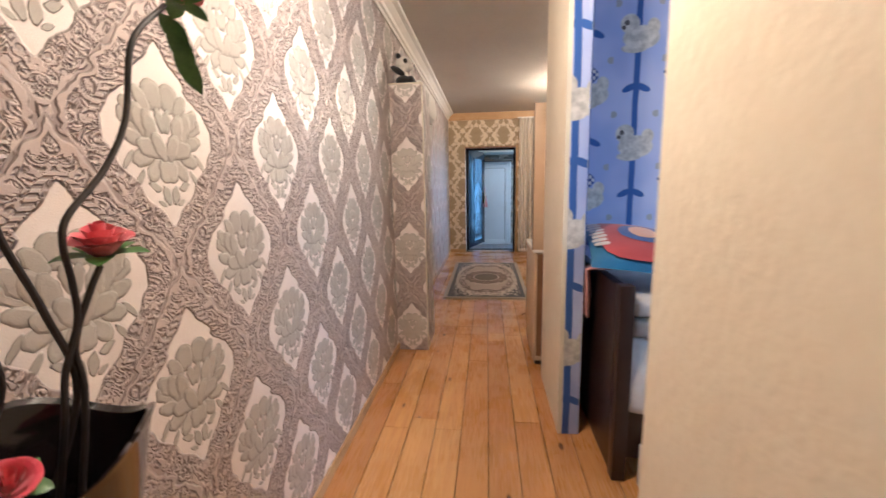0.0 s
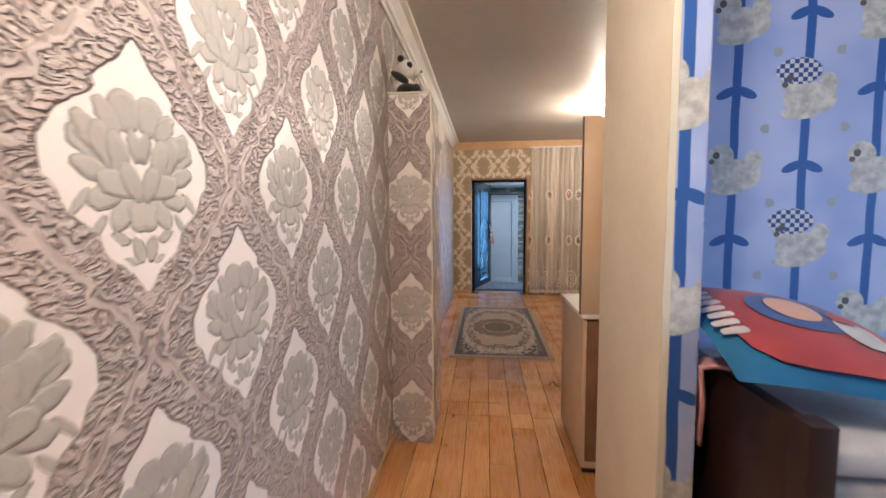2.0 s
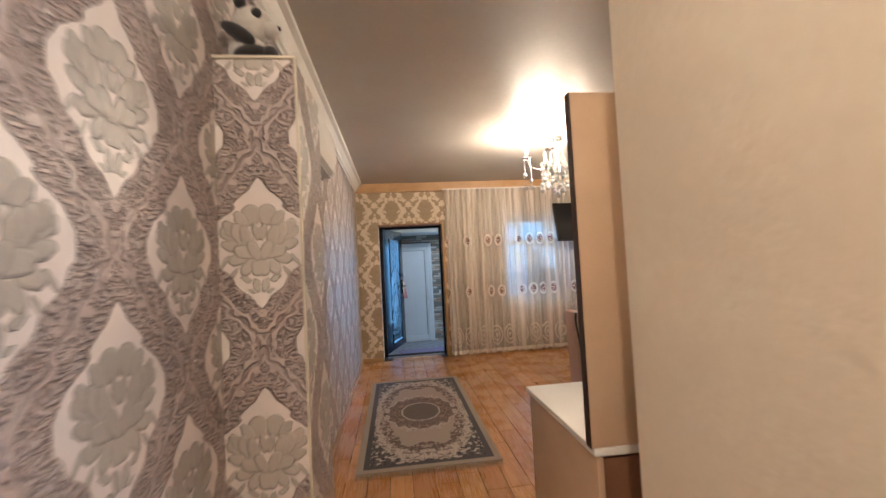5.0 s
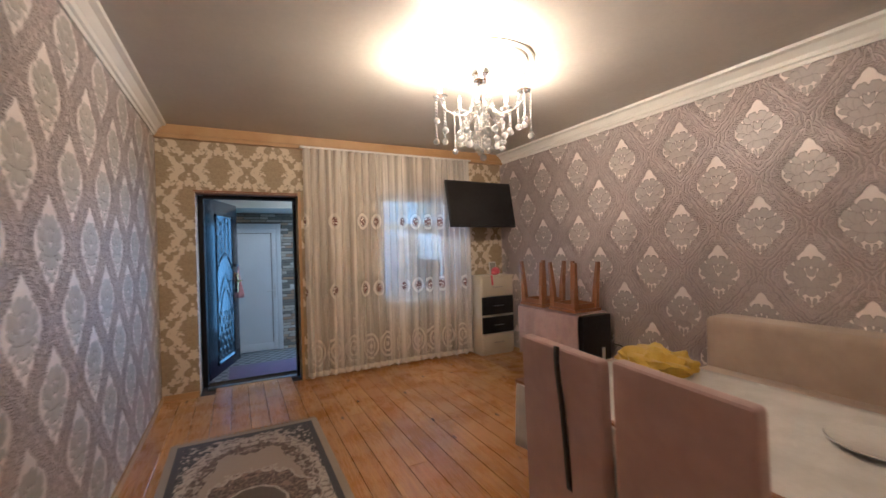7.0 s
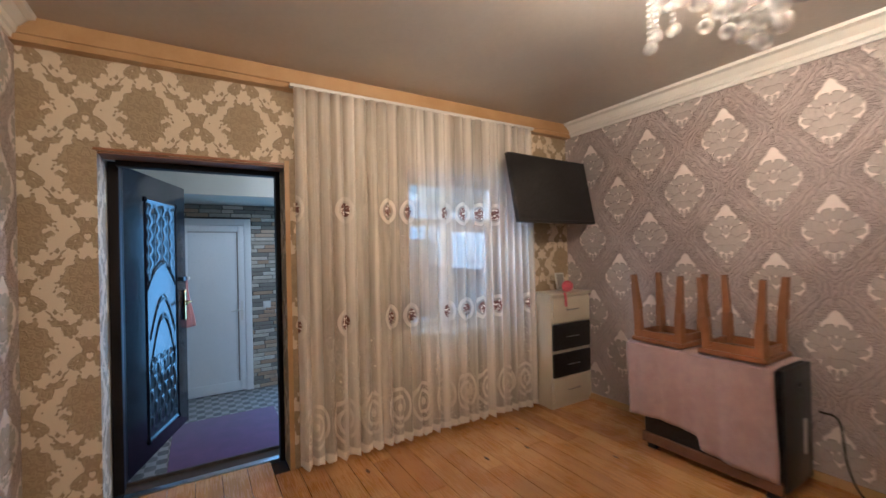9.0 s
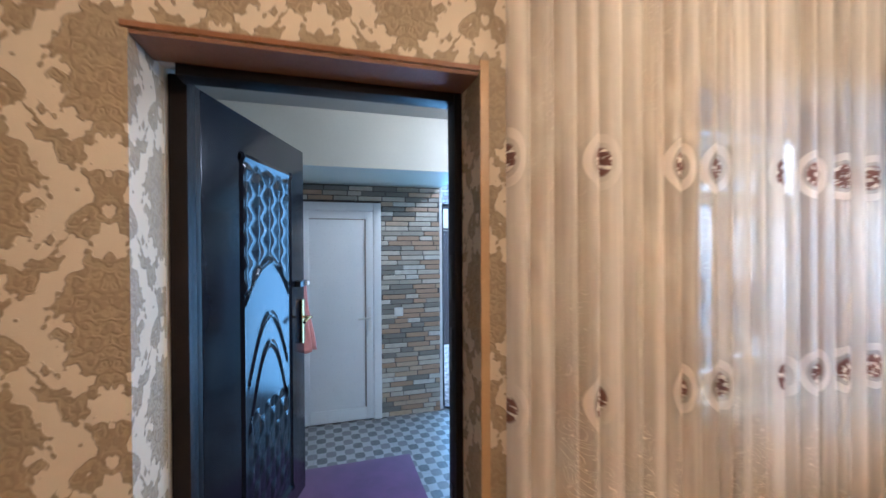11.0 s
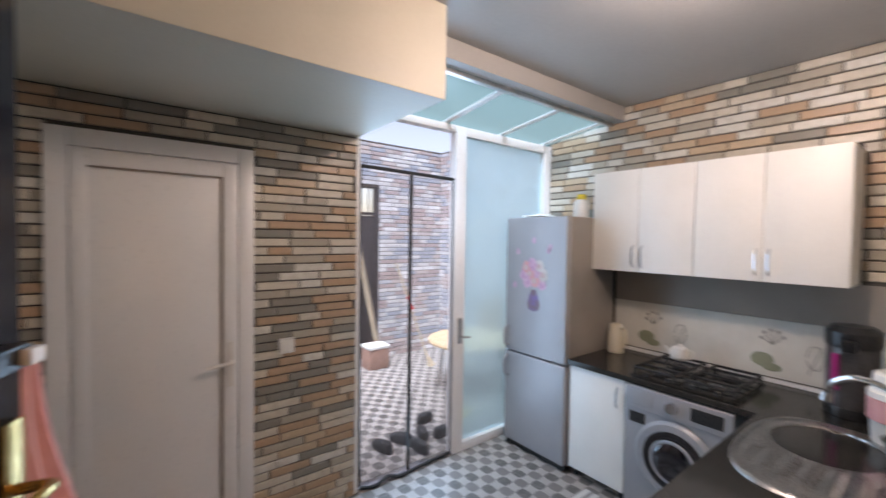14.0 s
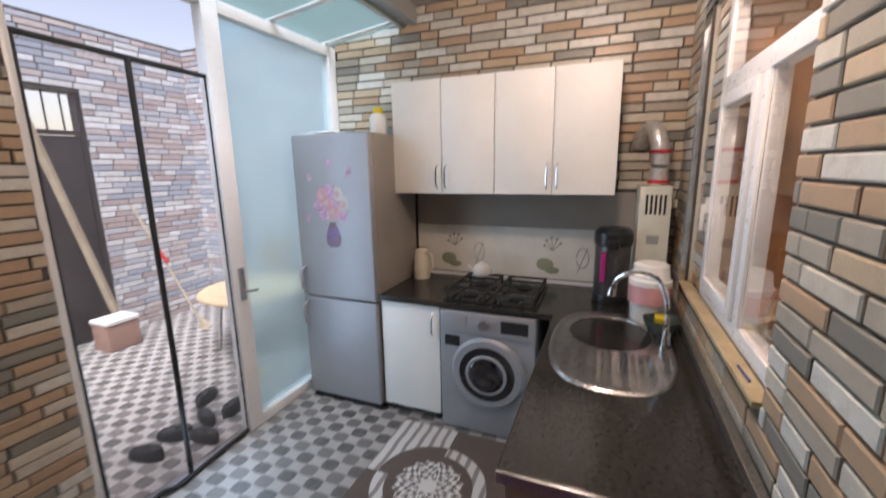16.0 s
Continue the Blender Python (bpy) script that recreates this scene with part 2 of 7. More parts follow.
def pine(name):
    m, nt, b = material(name)
    x, y, z, o = coords(nt, "World")
    info = nt.nodes.new("ShaderNodeObjectInfo")
    r = V(nt, info.outputs["Random"])
    g = vec(nt, x * 26.0 + r * 40.0, y * 1.6 + r * 17.0, 0.0)
    grain = noise_tex(nt, g, 1.0, 5, 0.6, 1.2)
    fine = noise_tex(nt, vec(nt, x * 220.0, y * 6.0), 1.0, 2)
    col = mix(nt, grain.step(0.3, 0.72), (0.64, 0.34, 0.105), (0.50, 0.235, 0.065))
    col = mix(nt, r.step(0.2, 1.0) * 0.55, col, (0.36, 0.145, 0.04))
    col = mix(nt, (r * 7.13).mod().step(0.7, 1.0) * 0.55, col, (0.66, 0.37, 0.13))
    kn = cells(nt, vec(nt, x * 1.9 + r * 9.0, y * 0.75 + r * 5.0), 3.2)
    col = mix(nt, 1.0 - kn.step(0.05, 0.10), col, (0.10, 0.035, 0.012))
    col = mix(nt, noise_tex(nt, o, 1.3, 4).step(0.45, 0.75) * 0.3, col, (0.30, 0.16, 0.07))
    put(nt, b, Base_Color=col, Roughness=fine * 0.16 + noise_tex(nt, o, 3, 3) * 0.14 + 0.13, Coat_Weight=0.35, Coat_Roughness=0.16)
    bump(nt, b, fine * 0.4 + grain * 0.6, 0.18, 0.0012)
    return m


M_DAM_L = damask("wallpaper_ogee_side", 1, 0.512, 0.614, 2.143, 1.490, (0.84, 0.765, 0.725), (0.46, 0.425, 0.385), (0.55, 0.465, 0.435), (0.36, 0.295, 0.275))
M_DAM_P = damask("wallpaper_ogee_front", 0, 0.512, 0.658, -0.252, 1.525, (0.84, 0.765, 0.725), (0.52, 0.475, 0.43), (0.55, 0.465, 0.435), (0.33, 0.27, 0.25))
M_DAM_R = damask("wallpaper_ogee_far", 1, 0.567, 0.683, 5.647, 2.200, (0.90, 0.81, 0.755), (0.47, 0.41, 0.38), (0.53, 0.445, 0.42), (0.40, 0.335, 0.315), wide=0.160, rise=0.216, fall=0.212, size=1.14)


def flock(name):
    """Cream wallpaper with raised brown-gold baroque flock leaves."""
    m, nt, b = material(name)
    x, y, z, o = coords(nt, "World")
    P, Q = 0.515, 0.64
    flat0 = vec(nt, x + y, z)
    wx, wz = noise_tex(nt, flat0, 7, 2) - 0.5, noise_tex(nt, vec(nt, x + y, z, 5.0), 7, 2) - 0.5
    u, v = (x + y - 8.22 - 0.155) / P, (z - 2.245) / Q
    ax, ay = (u + 0.5).mod() - 0.5, (v + 0.5).mod() - 0.5
    bx, by = u.mod() - 0.5, v.mod() - 0.5
    inA = (ax.absv() + ay.absv()) < 0.5
    px, py = ax * inA + bx * (1.0 - inA), ay * inA + by * (1.0 - inA)
    axp = px.absv()
    lob = noise_tex(nt, vec(nt, axp * P, py * Q), 17, 2)
    Y = py * Q
    rose = 1.0 - (((axp / 0.23).power(2.0) + (py.absv() / 0.27).power(2.0)).root() + (lob - 0.5) * 1.5).step(0.94, 1.0)
    edge = ((axp + py.absv()) - 0.5).absv()
    frame_ = (1.0 - (edge + (lob - 0.5) * 0.66).step(0.055, 0.075)) * 1.0
    on = rose.high(frame_)
    sc = ((lob * 40.0).sin() * 0.5 + 0.5)
    tan = mix(nt, sc * 0.7, (0.42, 0.325, 0.195), (0.32, 0.24, 0.145))
    base = mix(nt, noise_tex(nt, flat0, 30, 3) * 0.5, (0.74, 0.64, 0.48), (0.69, 0.575, 0.42))
    put(nt, b, Base_Color=mix(nt, on, base, tan), Roughness=0.62 - on * 0.1)
    bump(nt, b, on * (0.6 + sc * 0.5) + noise_tex(nt, flat0, 260, 2) * 0.1, 0.7, 0.005)
    return m


M_FLOCK = flock("wallpaper_flock")
M_PLASTER = paint("cream_textured_plaster", (0.82, 0.74, 0.59), (0.77, 0.68, 0.53), 0.55, scale=3.0, grain=34, relief=0.9, dist=0.005)
M_CEIL = paint("ceiling_paint", (0.56, 0.525, 0.475), (0.51, 0.475, 0.43), 0.45, scale=1.5, grain=40, relief=0.1)
M_KCEIL = paint("kitchen_ceiling_paint", (0.38, 0.375, 0.36), (0.35, 0.345, 0.33), 0.4, scale=1.5, grain=40, relief=0.1)
M_CREAMWALL = paint("kitchen_cream_paint", (0.58, 0.545, 0.45), (0.54, 0.505, 0.41), 0.5, scale=2.0, grain=60, relief=0.15)
M_WHITE = paint("white_gloss", (0.80, 0.78, 0.73), (0.75, 0.73, 0.68), 0.42, scale=3, grain=80, relief=0.06)
M_PVC = paint("white_pvc", (0.80, 0.80, 0.79), (0.74, 0.74, 0.73), 0.30, scale=1.5, grain=40, relief=0.0)
M_GROUT = paint("dark_grout", (0.10, 0.085, 0.07), (0.06, 0.05, 0.045), 0.8, scale=10, grain=200, relief=0.4)
M_TRIMWOOD = paint("pale_wood_trim", (0.56, 0.36, 0.17), (0.48, 0.29, 0.12), 0.4, scale=4, grain=120, relief=0.1)
M_BRICK = bricks_mat("brick_slip_glaze", False)
M_BRICKS = bricks_mat("brick_slip_glaze_field", True)
M_BRICKY = bricks_mat("hazed_yard_slips", True, True)
M_PINE = pine("varnished_pine")
M_FIELD = paint("floor_gap_dark", (0.06, 0.035, 0.02), (0.03, 0.02, 0.01), 0.8)
M_BEIGE = paint("beige_laminate", (0.60, 0.44, 0.29), (0.55, 0.39, 0.25), 0.42, scale=5, grain=200, relief=0.08)
M_BROWNB = paint("brown_fibreboard", (0.26, 0.13, 0.065), (0.21, 0.10, 0.05), 0.6, scale=8, grain=150, relief=0.2)
M_WENGE = paint("dark_wenge", (0.035, 0.016, 0.011), (0.022, 0.011, 0.008), 0.35, scale=9, grain=90, relief=0.15)
M_STEELDOOR = paint("blue_black_steel_door", (0.007, 0.008, 0.013), (0.010, 0.010, 0.016), 0.17, 0.1, scale=3, grain=90, relief=0.08)
M_STEELDOOR.node_tree.nodes["Principled BSDF"].inputs["Specular IOR Level"].default_value = 0.2
M_FRAMEDARK = paint("dark_steel_frame", (0.016, 0.012, 0.011), (0.011, 0.009, 0.008), 0.45, 0.0, scale=4, grain=80)
M_FRAMEDARK.node_tree.nodes["Principled BSDF"].inputs["Specular IOR Level"].default_value = 0.15
M_BLACK = paint("black_plastic", (0.012, 0.012, 0.013), (0.02, 0.02, 0.02), 0.3, scale=5, grain=150)
M_CHROME = paint("chrome", (0.75, 0.75, 0.76), (0.65, 0.65, 0.66), 0.12, 1.0, scale=8, grain=60, relief=0.02)
M_STEEL = paint("brushed_stainless", (0.56, 0.55, 0.53), (0.46, 0.45, 0.44), 0.28, 1.0, scale=10, grain=220, relief=0.08)
M_BRASS = paint("brass", (0.60, 0.40, 0.16), (0.45, 0.29, 0.10), 0.22, 1.0, scale=14, grain=120)
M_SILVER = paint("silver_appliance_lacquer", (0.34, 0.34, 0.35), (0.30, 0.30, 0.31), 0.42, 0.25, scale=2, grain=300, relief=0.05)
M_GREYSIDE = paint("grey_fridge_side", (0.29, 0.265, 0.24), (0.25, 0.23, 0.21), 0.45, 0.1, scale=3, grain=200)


def bear_paper(name, x0=1.250, z0=1.592):
    """Lilac-blue nursery paper: wavy blue ribbons with bows, and pale rounded toys between."""
    m, nt, b = material(name)
    x, y, z, o = coords(nt, "World")
    flat = vec(nt, x, z)
    w = (noise_tex(nt, vec(nt, x * 0.5, z), 4, 1) - 0.5) * 0.06
    u = (x - x0 + 0.1375) / 0.275 + w
    colm = u.op("FLOOR")
    du = (u.mod() - 0.5) * 0.275
    odd = (colm * 0.5).mod()
    dv = (((z - z0) / 0.625 + odd + 0.5).mod() - 0.5) * 0.625
    bow_v = dv - dv.op("SIGN") * 0.3125
    ribbon = (1.0 - du.absv().step(0.015, 0.020))
    bow = 1.0 - (((du.absv() - 0.038) / 0.044).power(2.0) + ((bow_v + du.absv() * 0.38 - 0.014) / 0.021).power(2.0)).step(0.85, 1.1)

    def blob(cx, cz, rx, rz):
        return 1.0 - (((du - cx * 1.15) / (rx * 1.25)).absv().power(2.0) + ((dv - cz * 1.3) / (rz * 1.35)).absv().power(2.0)).step(0.8, 1.05)
    toy = blob(0.012, -0.025, 0.085, 0.052).high(blob(-0.045, 0.035, 0.045, 0.042)).high(blob(0.07, 0.02, 0.03, 0.035)).high(blob(-0.02, -0.07, 0.06, 0.02))
    eye = blob(-0.06, 0.04, 0.012, 0.012).high(blob(-0.075, 0.02, 0.010, 0.009))
    small = 1.0 - ((((du.absv() - 0.125) / 0.022).power(2.0)) + (((dv - 0.16) / 0.02).absv().power(2.0))).step(0.8, 1.1)
    cap = blob(-0.03, 0.062, 0.075, 0.042) * odd * 2.0
    chk = ((du * 170.0).sin() * (dv * 170.0).sin()) > 0.0
    base = mix(nt, noise_tex(nt, flat, 2.5, 2).step(0.35, 0.65), (0.33, 0.40, 0.70), (0.46, 0.51, 0.76))
    cream = mix(nt, noise_tex(nt, flat, 24, 3).step(0.3, 0.7), (0.66, 0.64, 0.59), (0.40, 0.39, 0.37))
    col = mix(nt, ribbon.high(bow), base, (0.035, 0.10, 0.36))
    col = mix(nt, small, col, (0.35, 0.36, 0.42))
    col = mix(nt, toy, col, cream)
    col = mix(nt, cap, col, mix(nt, chk, (0.03, 0.06, 0.24), (0.6, 0.6, 0.64)))
    col = mix(nt, eye, col, (0.10, 0.09, 0.09))
    put(nt, b, Base_Color=col, Roughness=0.55)
    bump(nt, b, noise_tex(nt, flat, 220, 2) + toy * 0.6, 0.2, 0.002)
    return m


def tile_floor(name, pitch, light, dark_):
    """White floor tiles printed with staggered grey lozenges."""
    m, nt, b = material(name)
    x, y, z, o = coords(nt, "World")
    p, q = (x + y * 0.02) / pitch, (y - x * 0.02) / (pitch * 1.16)
    ax, ay = (p + 0.5).mod() - 0.5, (q + 0.5).mod() - 0.5
    bx_, by_ = p.mod() - 0.5, q.mod() - 0.5
    d1 = (ax.absv() + ay.absv()) * 0.3 + ax.absv().high(ay.absv()) * 1.55
    d2 = (bx_.absv() + by_.absv()) * 0.3 + bx_.absv().high(by_.absv()) * 1.55
    d = d1.low(d2)
    on = 1.0 - (d + (noise_tex(nt, o, 60, 2) - 0.5) * 0.08).step(0.48, 0.56)
    one = d1 < d2
    g = mix(nt, one, tuple(c * 2.1 for c in dark_), dark_)
    g = mix(nt, noise_tex(nt, o, 35, 3).step(0.3, 0.8) * 0.5, g, tuple(c * 2.6 for c in dark_))
    w = mix(nt, noise_tex(nt, o, 9, 4).step(0.35, 0.75) * 0.5, light, tuple(c * 0.8 for c in light))
    gx, gy = ((x / 0.333).mod() - 0.5).absv(), ((y / 0.333).mod() - 0.5).absv()
    joint = gx.high(gy).step(0.4925, 0.496)
    col = mix(nt, joint * 0.55, mix(nt, on * 0.92, w, g), (0.22, 0.21, 0.20))
    put(nt, b, Base_Color=col, Roughness=noise_tex(nt, o, 14, 3) * 0.2 + 0.36)
    bump(nt, b, (1.0 - joint) + noise_tex(nt, o, 120, 2) * 0.1, 0.25, 0.0015)
    return m


def carpet(name, cx, cy, hx, hy):
    """Oriental rug: dark blue-grey border, cream scalloped field, medallion."""
    m, nt, b = material(name)
    x, y, z, o = coords(nt, "World")
    px, py = (x - cx).absv(), (y - cy).absv()
    lob = noise_tex(nt, vec(nt, px, py), 11, 2) - 0.5
    fine = noise_tex(nt, vec(nt, px, py, 2.0), 46, 2)
    spots = noise_tex(nt, vec(nt, px, py, 5.0), 21, 1, 0.4, 0.6)
    edge = (px * -1.0 + hx).low(py * -1.0 + hy)
    scallop = (py * 26.0).sin() * 0.035 + (px * 31.0).sin() * 0.035
    q = ((px / (hx - 0.09)).power(2.6) + (py / (hy - 0.10)).power(2.6)) + lob * 0.55 + scallop
    navy = mix(nt, fine.step(0.42, 0.60), (0.040, 0.042, 0.055), (0.13, 0.12, 0.125))
    cream = mix(nt, fine.step(0.50, 0.66) * 0.6, (0.58, 0.52, 0.46), (0.26, 0.205, 0.185))
    brown = mix(nt, fine.step(0.45, 0.6), (0.115, 0.085, 0.083), (0.25, 0.195, 0.17))
    beige = mix(nt, fine * 0.4, (0.46, 0.385, 0.325), (0.36, 0.295, 0.25))
    col = mix(nt, (spots - 0.56).step(0.0, 0.03), navy, cream)
    col = mix(nt, 1.0 - q.step(0.98, 1.02), col, mix(nt, (spots - 0.55).step(0.0, 0.03) * 0.8, cream, brown))
    col = mix(nt, 1.0 - q.step(0.66, 0.70), col, mix(nt, (spots - 0.56).step(0.0, 0.03) * 0.7, brown, cream))
    col = mix(nt, 1.0 - q.step(0.42, 0.46), col, beige)
    med = ((px / 0.36).power(1.6) + (py / 0.44).power(1.6)) + lob * 1.1 + scallop * 2.0
    col = mix(nt, 1.0 - (med - 0.98).absv().step(0.03, 0.08), col, cream)
    col = mix(nt, 1.0 - med.step(0.92, 0.96), col, mix(nt, (spots - 0.55).step(0.0, 0.03), brown, (0.32, 0.235, 0.20)))
    core = ((px / 0.17).power(2.0) + (py / 0.22).power(2.0)) + lob * 0.5
    col = mix(nt, 1.0 - (core - 1.1).absv().step(0.06, 0.12), col, cream)
    col = mix(nt, 1.0 - core.step(0.92, 1.0), col, mix(nt, fine, (0.10, 0.082, 0.075), (0.17, 0.14, 0.12)))
    col = mix(nt, 1.0 - edge.step(0.088, 0.094), col, (0.075, 0.075, 0.088))
    col = mix(nt, 1.0 - edge.step(0.046, 0.052), col, (0.40, 0.335, 0.26))
    put(nt, b, Base_Color=col, Roughness=0.95, Sheen_Weight=0.05)
    bump(nt, b, noise_tex(nt, o, 420, 2), 0.6, 0.003)
    return m


def round_rug(name, cx, cy):
    """Runner with a brown ring and a pale rosette on striped grey corners."""
    m, nt, b = material(name)
    x, y, z, o = coords(nt, "World")
    px, py = x - cx, y - cy
    r = (px * px + py * py).root()
    ang = py.op("ARCTAN2", px)
    stripe = (py * 95.0 + (noise_tex(nt, o, 6, 2) - 0.5) * 3.0).sin() * 0.5 + 0.5
    pale = mix(nt, stripe.step(0.15, 0.5), (0.24, 0.20, 0.18), (0.56, 0.52, 0.48))
    brown = mix(nt, noise_tex(nt, o, 40, 2) * 0.6, (0.085, 0.052, 0.038), (0.13, 0.085, 0.06))
    quad = ((px * py) > 0.0)
    col = mix(nt, quad, brown, pale)
    col = mix(nt, 1.0 - r.step(0.305, 0.310), col, mix(nt, quad, pale, brown))
    col = mix(nt, 1.0 - r.step(0.235, 0.240), col, brown)
    star = r + (ang * 4.0).sin().absv() * 0.035
    ros = ((star * 120.0).sin() * (ang * 16.0).sin()) * 0.5 + 0.5
    pat = mix(nt, (ros + (noise_tex(nt, o, 90, 2) - 0.5) * 0.5).step(0.40, 0.60), (0.14, 0.10, 0.085), (0.62, 0.59, 0.55))
    col = mix(nt, 1.0 - (r + (ang * 8.0).sin().absv() * 0.02).step(0.190, 0.196), col, pat)
    col = mix(nt, 1.0 - r.step(0.045, 0.050), col, (0.6, 0.56, 0.52))
    put(nt, b, Base_Color=col, Roughness=0.9, Sheen_Weight=0.2)
    bump(nt, b, noise_tex(nt, o, 380, 2) + stripe * 0.3, 0.5, 0.002)
    return m


def cloth(name, c1, c2=None, scale=9.0, rough=0.85, weave=600.0, sheen=0.3):
    m = paint(name, c1, c2, rough, 0.0, scale, weave, 0.35, 0.0012)
    m.node_tree.nodes["Principled BSDF"].inputs["Sheen Weight"].default_value = sheen
    return m


def glass(name, color=(1, 1, 1), rough=0.0, ior=1.45):
    m, nt, b = material(name)
    put(nt, b, Base_Color=color, Roughness=rough, Transmission_Weight=1.0, IOR=ior)
    return m


def frosted(name, color, blur=0.0):
    """Frosted sheet: scatters the light that it lets through; with blur, shapes behind it still show."""
    m, nt, b = material(name)
    x, y, z, o = coords(nt, "World")
    tl = nt.nodes.new("ShaderNodeBsdfTranslucent")
    col = mix(nt, noise_tex(nt, o, 2.0, 2) * 0.4, color, tuple(c * 0.85 for c in color))
    nt.links.new(col.s, tl.inputs["Color"])
    put(nt, b, Base_Color=col, Roughness=0.25)
    mx = nt.nodes.new("ShaderNodeMixShader")
    mx.inputs[0].default_value = 0.72
    nt.links.new(b.outputs[0], mx.inputs[1])
    nt.links.new(tl.outputs[0], mx.inputs[2])
    last = mx
    if blur:
        rf = nt.nodes.new("ShaderNodeBsdfRefraction")
        rf.inputs["Roughness"].default_value, rf.inputs["IOR"].default_value = blur, 1.12
        nt.links.new(col.s, rf.inputs["Color"])
        last = nt.nodes.new("ShaderNodeMixShader")
        last.inputs[0].default_value = 0.62
        nt.links.new(mx.outputs[0], last.inputs[1])
        nt.links.new(rf.outputs[0], last.inputs[2])
    nt.links.new(last.outputs[0], nt.nodes["Material Output"].inputs["Surface"])
    return m


def glowing(name, color, strength):
    m, nt, b = material(name)
    put(nt, b, Base_Color=(0.9, 0.85, 0.75), Emission_Color=color, Emission_Strength=strength)
    return m


def sheer(name):
    """Sheer curtain with embroidered medallions in rows and lace towards the hem."""
    m, nt, b = material(name)
    x, y, z, o = coords(nt, "World")
    P = 0.165
    u = (x - 1.02) / P + (noise_tex(nt, vec(nt, x, z * 0.2), 5, 1) - 0.5) * 0.5
    du = (u.mod() - 0.5) * P
    keep = ((u.op("FLOOR") * 0.618).mod()) > 0.28

    def spot(z0, rx, rz):
        return ((du / rx).power(2.0) + ((z - z0) / rz).power(2.0)).root()
    s1, s2 = spot(1.735, 0.036, 0.055), spot(0.965, 0.036, 0.055)
    core = (1.0 - s1.step(0.8, 1.0)).high(1.0 - s2.step(0.8, 1.0)) * keep

    def lobes(s_):
        return (1.0 - (s_ - 1.45).absv().step(0.22, 0.38))
    halo = (lobes(s1).high(lobes(s2)) * keep).high(core)
    # lace: large looped medallions over a scalloped hem, and thin climbing tendrils
    w = ((x - 0.95) / 0.20).mod() * 0.20 - 0.10
    m1 = ((w / 0.085).power(2.0) + ((z - 0.30) / 0.145).power(2.0)).root()
    loops = (1.0 - (m1 - 0.95).absv().step(0.07, 0.14)).high(1.0 - (m1 - 0.55).absv().step(0.07, 0.13)).high(1.0 - m1.step(0.18, 0.26))
    curl = noise_tex(nt, vec(nt, x, z), 16, 1, 0.4, 0.8)
    tendril = (1.0 - (curl * 40.0).sin().absv().step(0.10, 0.28)) * noise_tex(nt, vec(nt, x * 6.0, z * 0.5), 1.0, 1).step(0.40, 0.50)
    lacy = (loops * 0.8).high(tendril * (1.0 - z.step(0.7, 1.3))).high(tendril * 0.55)
    hem = 1.0 - z.step(0.09, 0.13)
    fold = noise_tex(nt, vec(nt, x * 9.0, z * 0.25), 1.0, 2).step(0.38, 0.66)
    body = 0.33 + fold * 0.38 + noise_tex(nt, vec(nt, x * 60.0, z * 1.2), 1.0, 2).step(0.3, 0.8) * 0.10
    thick = body.high(halo * 0.70).high(core * 0.97).high(lacy * 0.85).high(hem * 0.9)
    rose = core * noise_tex(nt, vec(nt, x, z), 55, 1).step(0.36, 0.50)
    col = mix(nt, rose, (0.97, 0.93, 0.86), (0.19, 0.085, 0.07))
    out = nt.nodes["Material Output"]
    tr = nt.nodes.new("ShaderNodeBsdfTransparent")
    tl = nt.nodes.new("ShaderNodeBsdfTranslucent")
    nt.links.new(col.s, tl.inputs["Color"])
    put(nt, b, Base_Color=col, Roughness=0.7)
    half = nt.nodes.new("ShaderNodeMixShader")
    half.inputs[0].default_value = 0.22
    nt.links.new(b.outputs[0], half.inputs[1])
    nt.links.new(tl.outputs[0], half.inputs[2])
    mx = nt.nodes.new("ShaderNodeMixShader")
    nt.links.new(thick.s, mx.inputs[0])
    nt.links.new(tr.outputs[0], mx.inputs[1])
    nt.links.new(half.outputs[0], mx.inputs[2])
    nt.links.new(mx.outputs[0], out.inputs["Surface"])
    return m


def net(name, color, alpha):
    m, nt, b = material(name)
    put(nt, b, Base_Color=color, Roughness=0.8, Alpha=alpha)
    return m


M_BEAR = bear_paper("nursery_wallpaper")
M_BEAR2 = bear_paper("nursery_wallpaper_strip", 0.782, 1.76)
M_TILE = tile_floor("grey_white_floor_tiles", 0.152, (0.37, 0.335, 0.305), (0.070, 0.062, 0.056))
M_RUG = carpet("oriental_rug", 0.345, 6.0, 0.515, 1.09)
M_RRUG = round_rug("kitchen_runner", 2.42, 9.86)
M_SHEER = sheer("sheer_curtain")
M_GLASS = glass("clear_glass")
M_CRYSTAL = glass("crystal", (1, 1, 1), 0.04, 1.5)
M_CRYSTAL.node_tree.nodes["Principled BSDF"].inputs["Transmission Weight"].default_value = 0.6
M_FROST = frosted("frosted_glass", (0.80, 0.97, 1.0), 0.42)
M_BULB = glowing("lit_bulb", (1.0, 0.78, 0.5), 40)
M_BULBOFF = paint("unlit_bulb", (0.7, 0.66, 0.58), None, 0.2)
M_MAUVE = cloth("mauve_velour", (0.54, 0.36, 0.32), (0.47, 0.31, 0.275))
M_PINKCL = cloth("dusty_pink_cloth", (0.54, 0.38, 0.35), (0.46, 0.32, 0.30), 14)
M_PINK = cloth("pink_towel", (0.62, 0.30, 0.28), (0.52, 0.23, 0.22), 22)
M_OIL = paint("silvery_oilcloth", (0.78, 0.76, 0.72), (0.66, 0.64, 0.60), 0.22, 0.0, 7, 90, 0.4, 0.003)
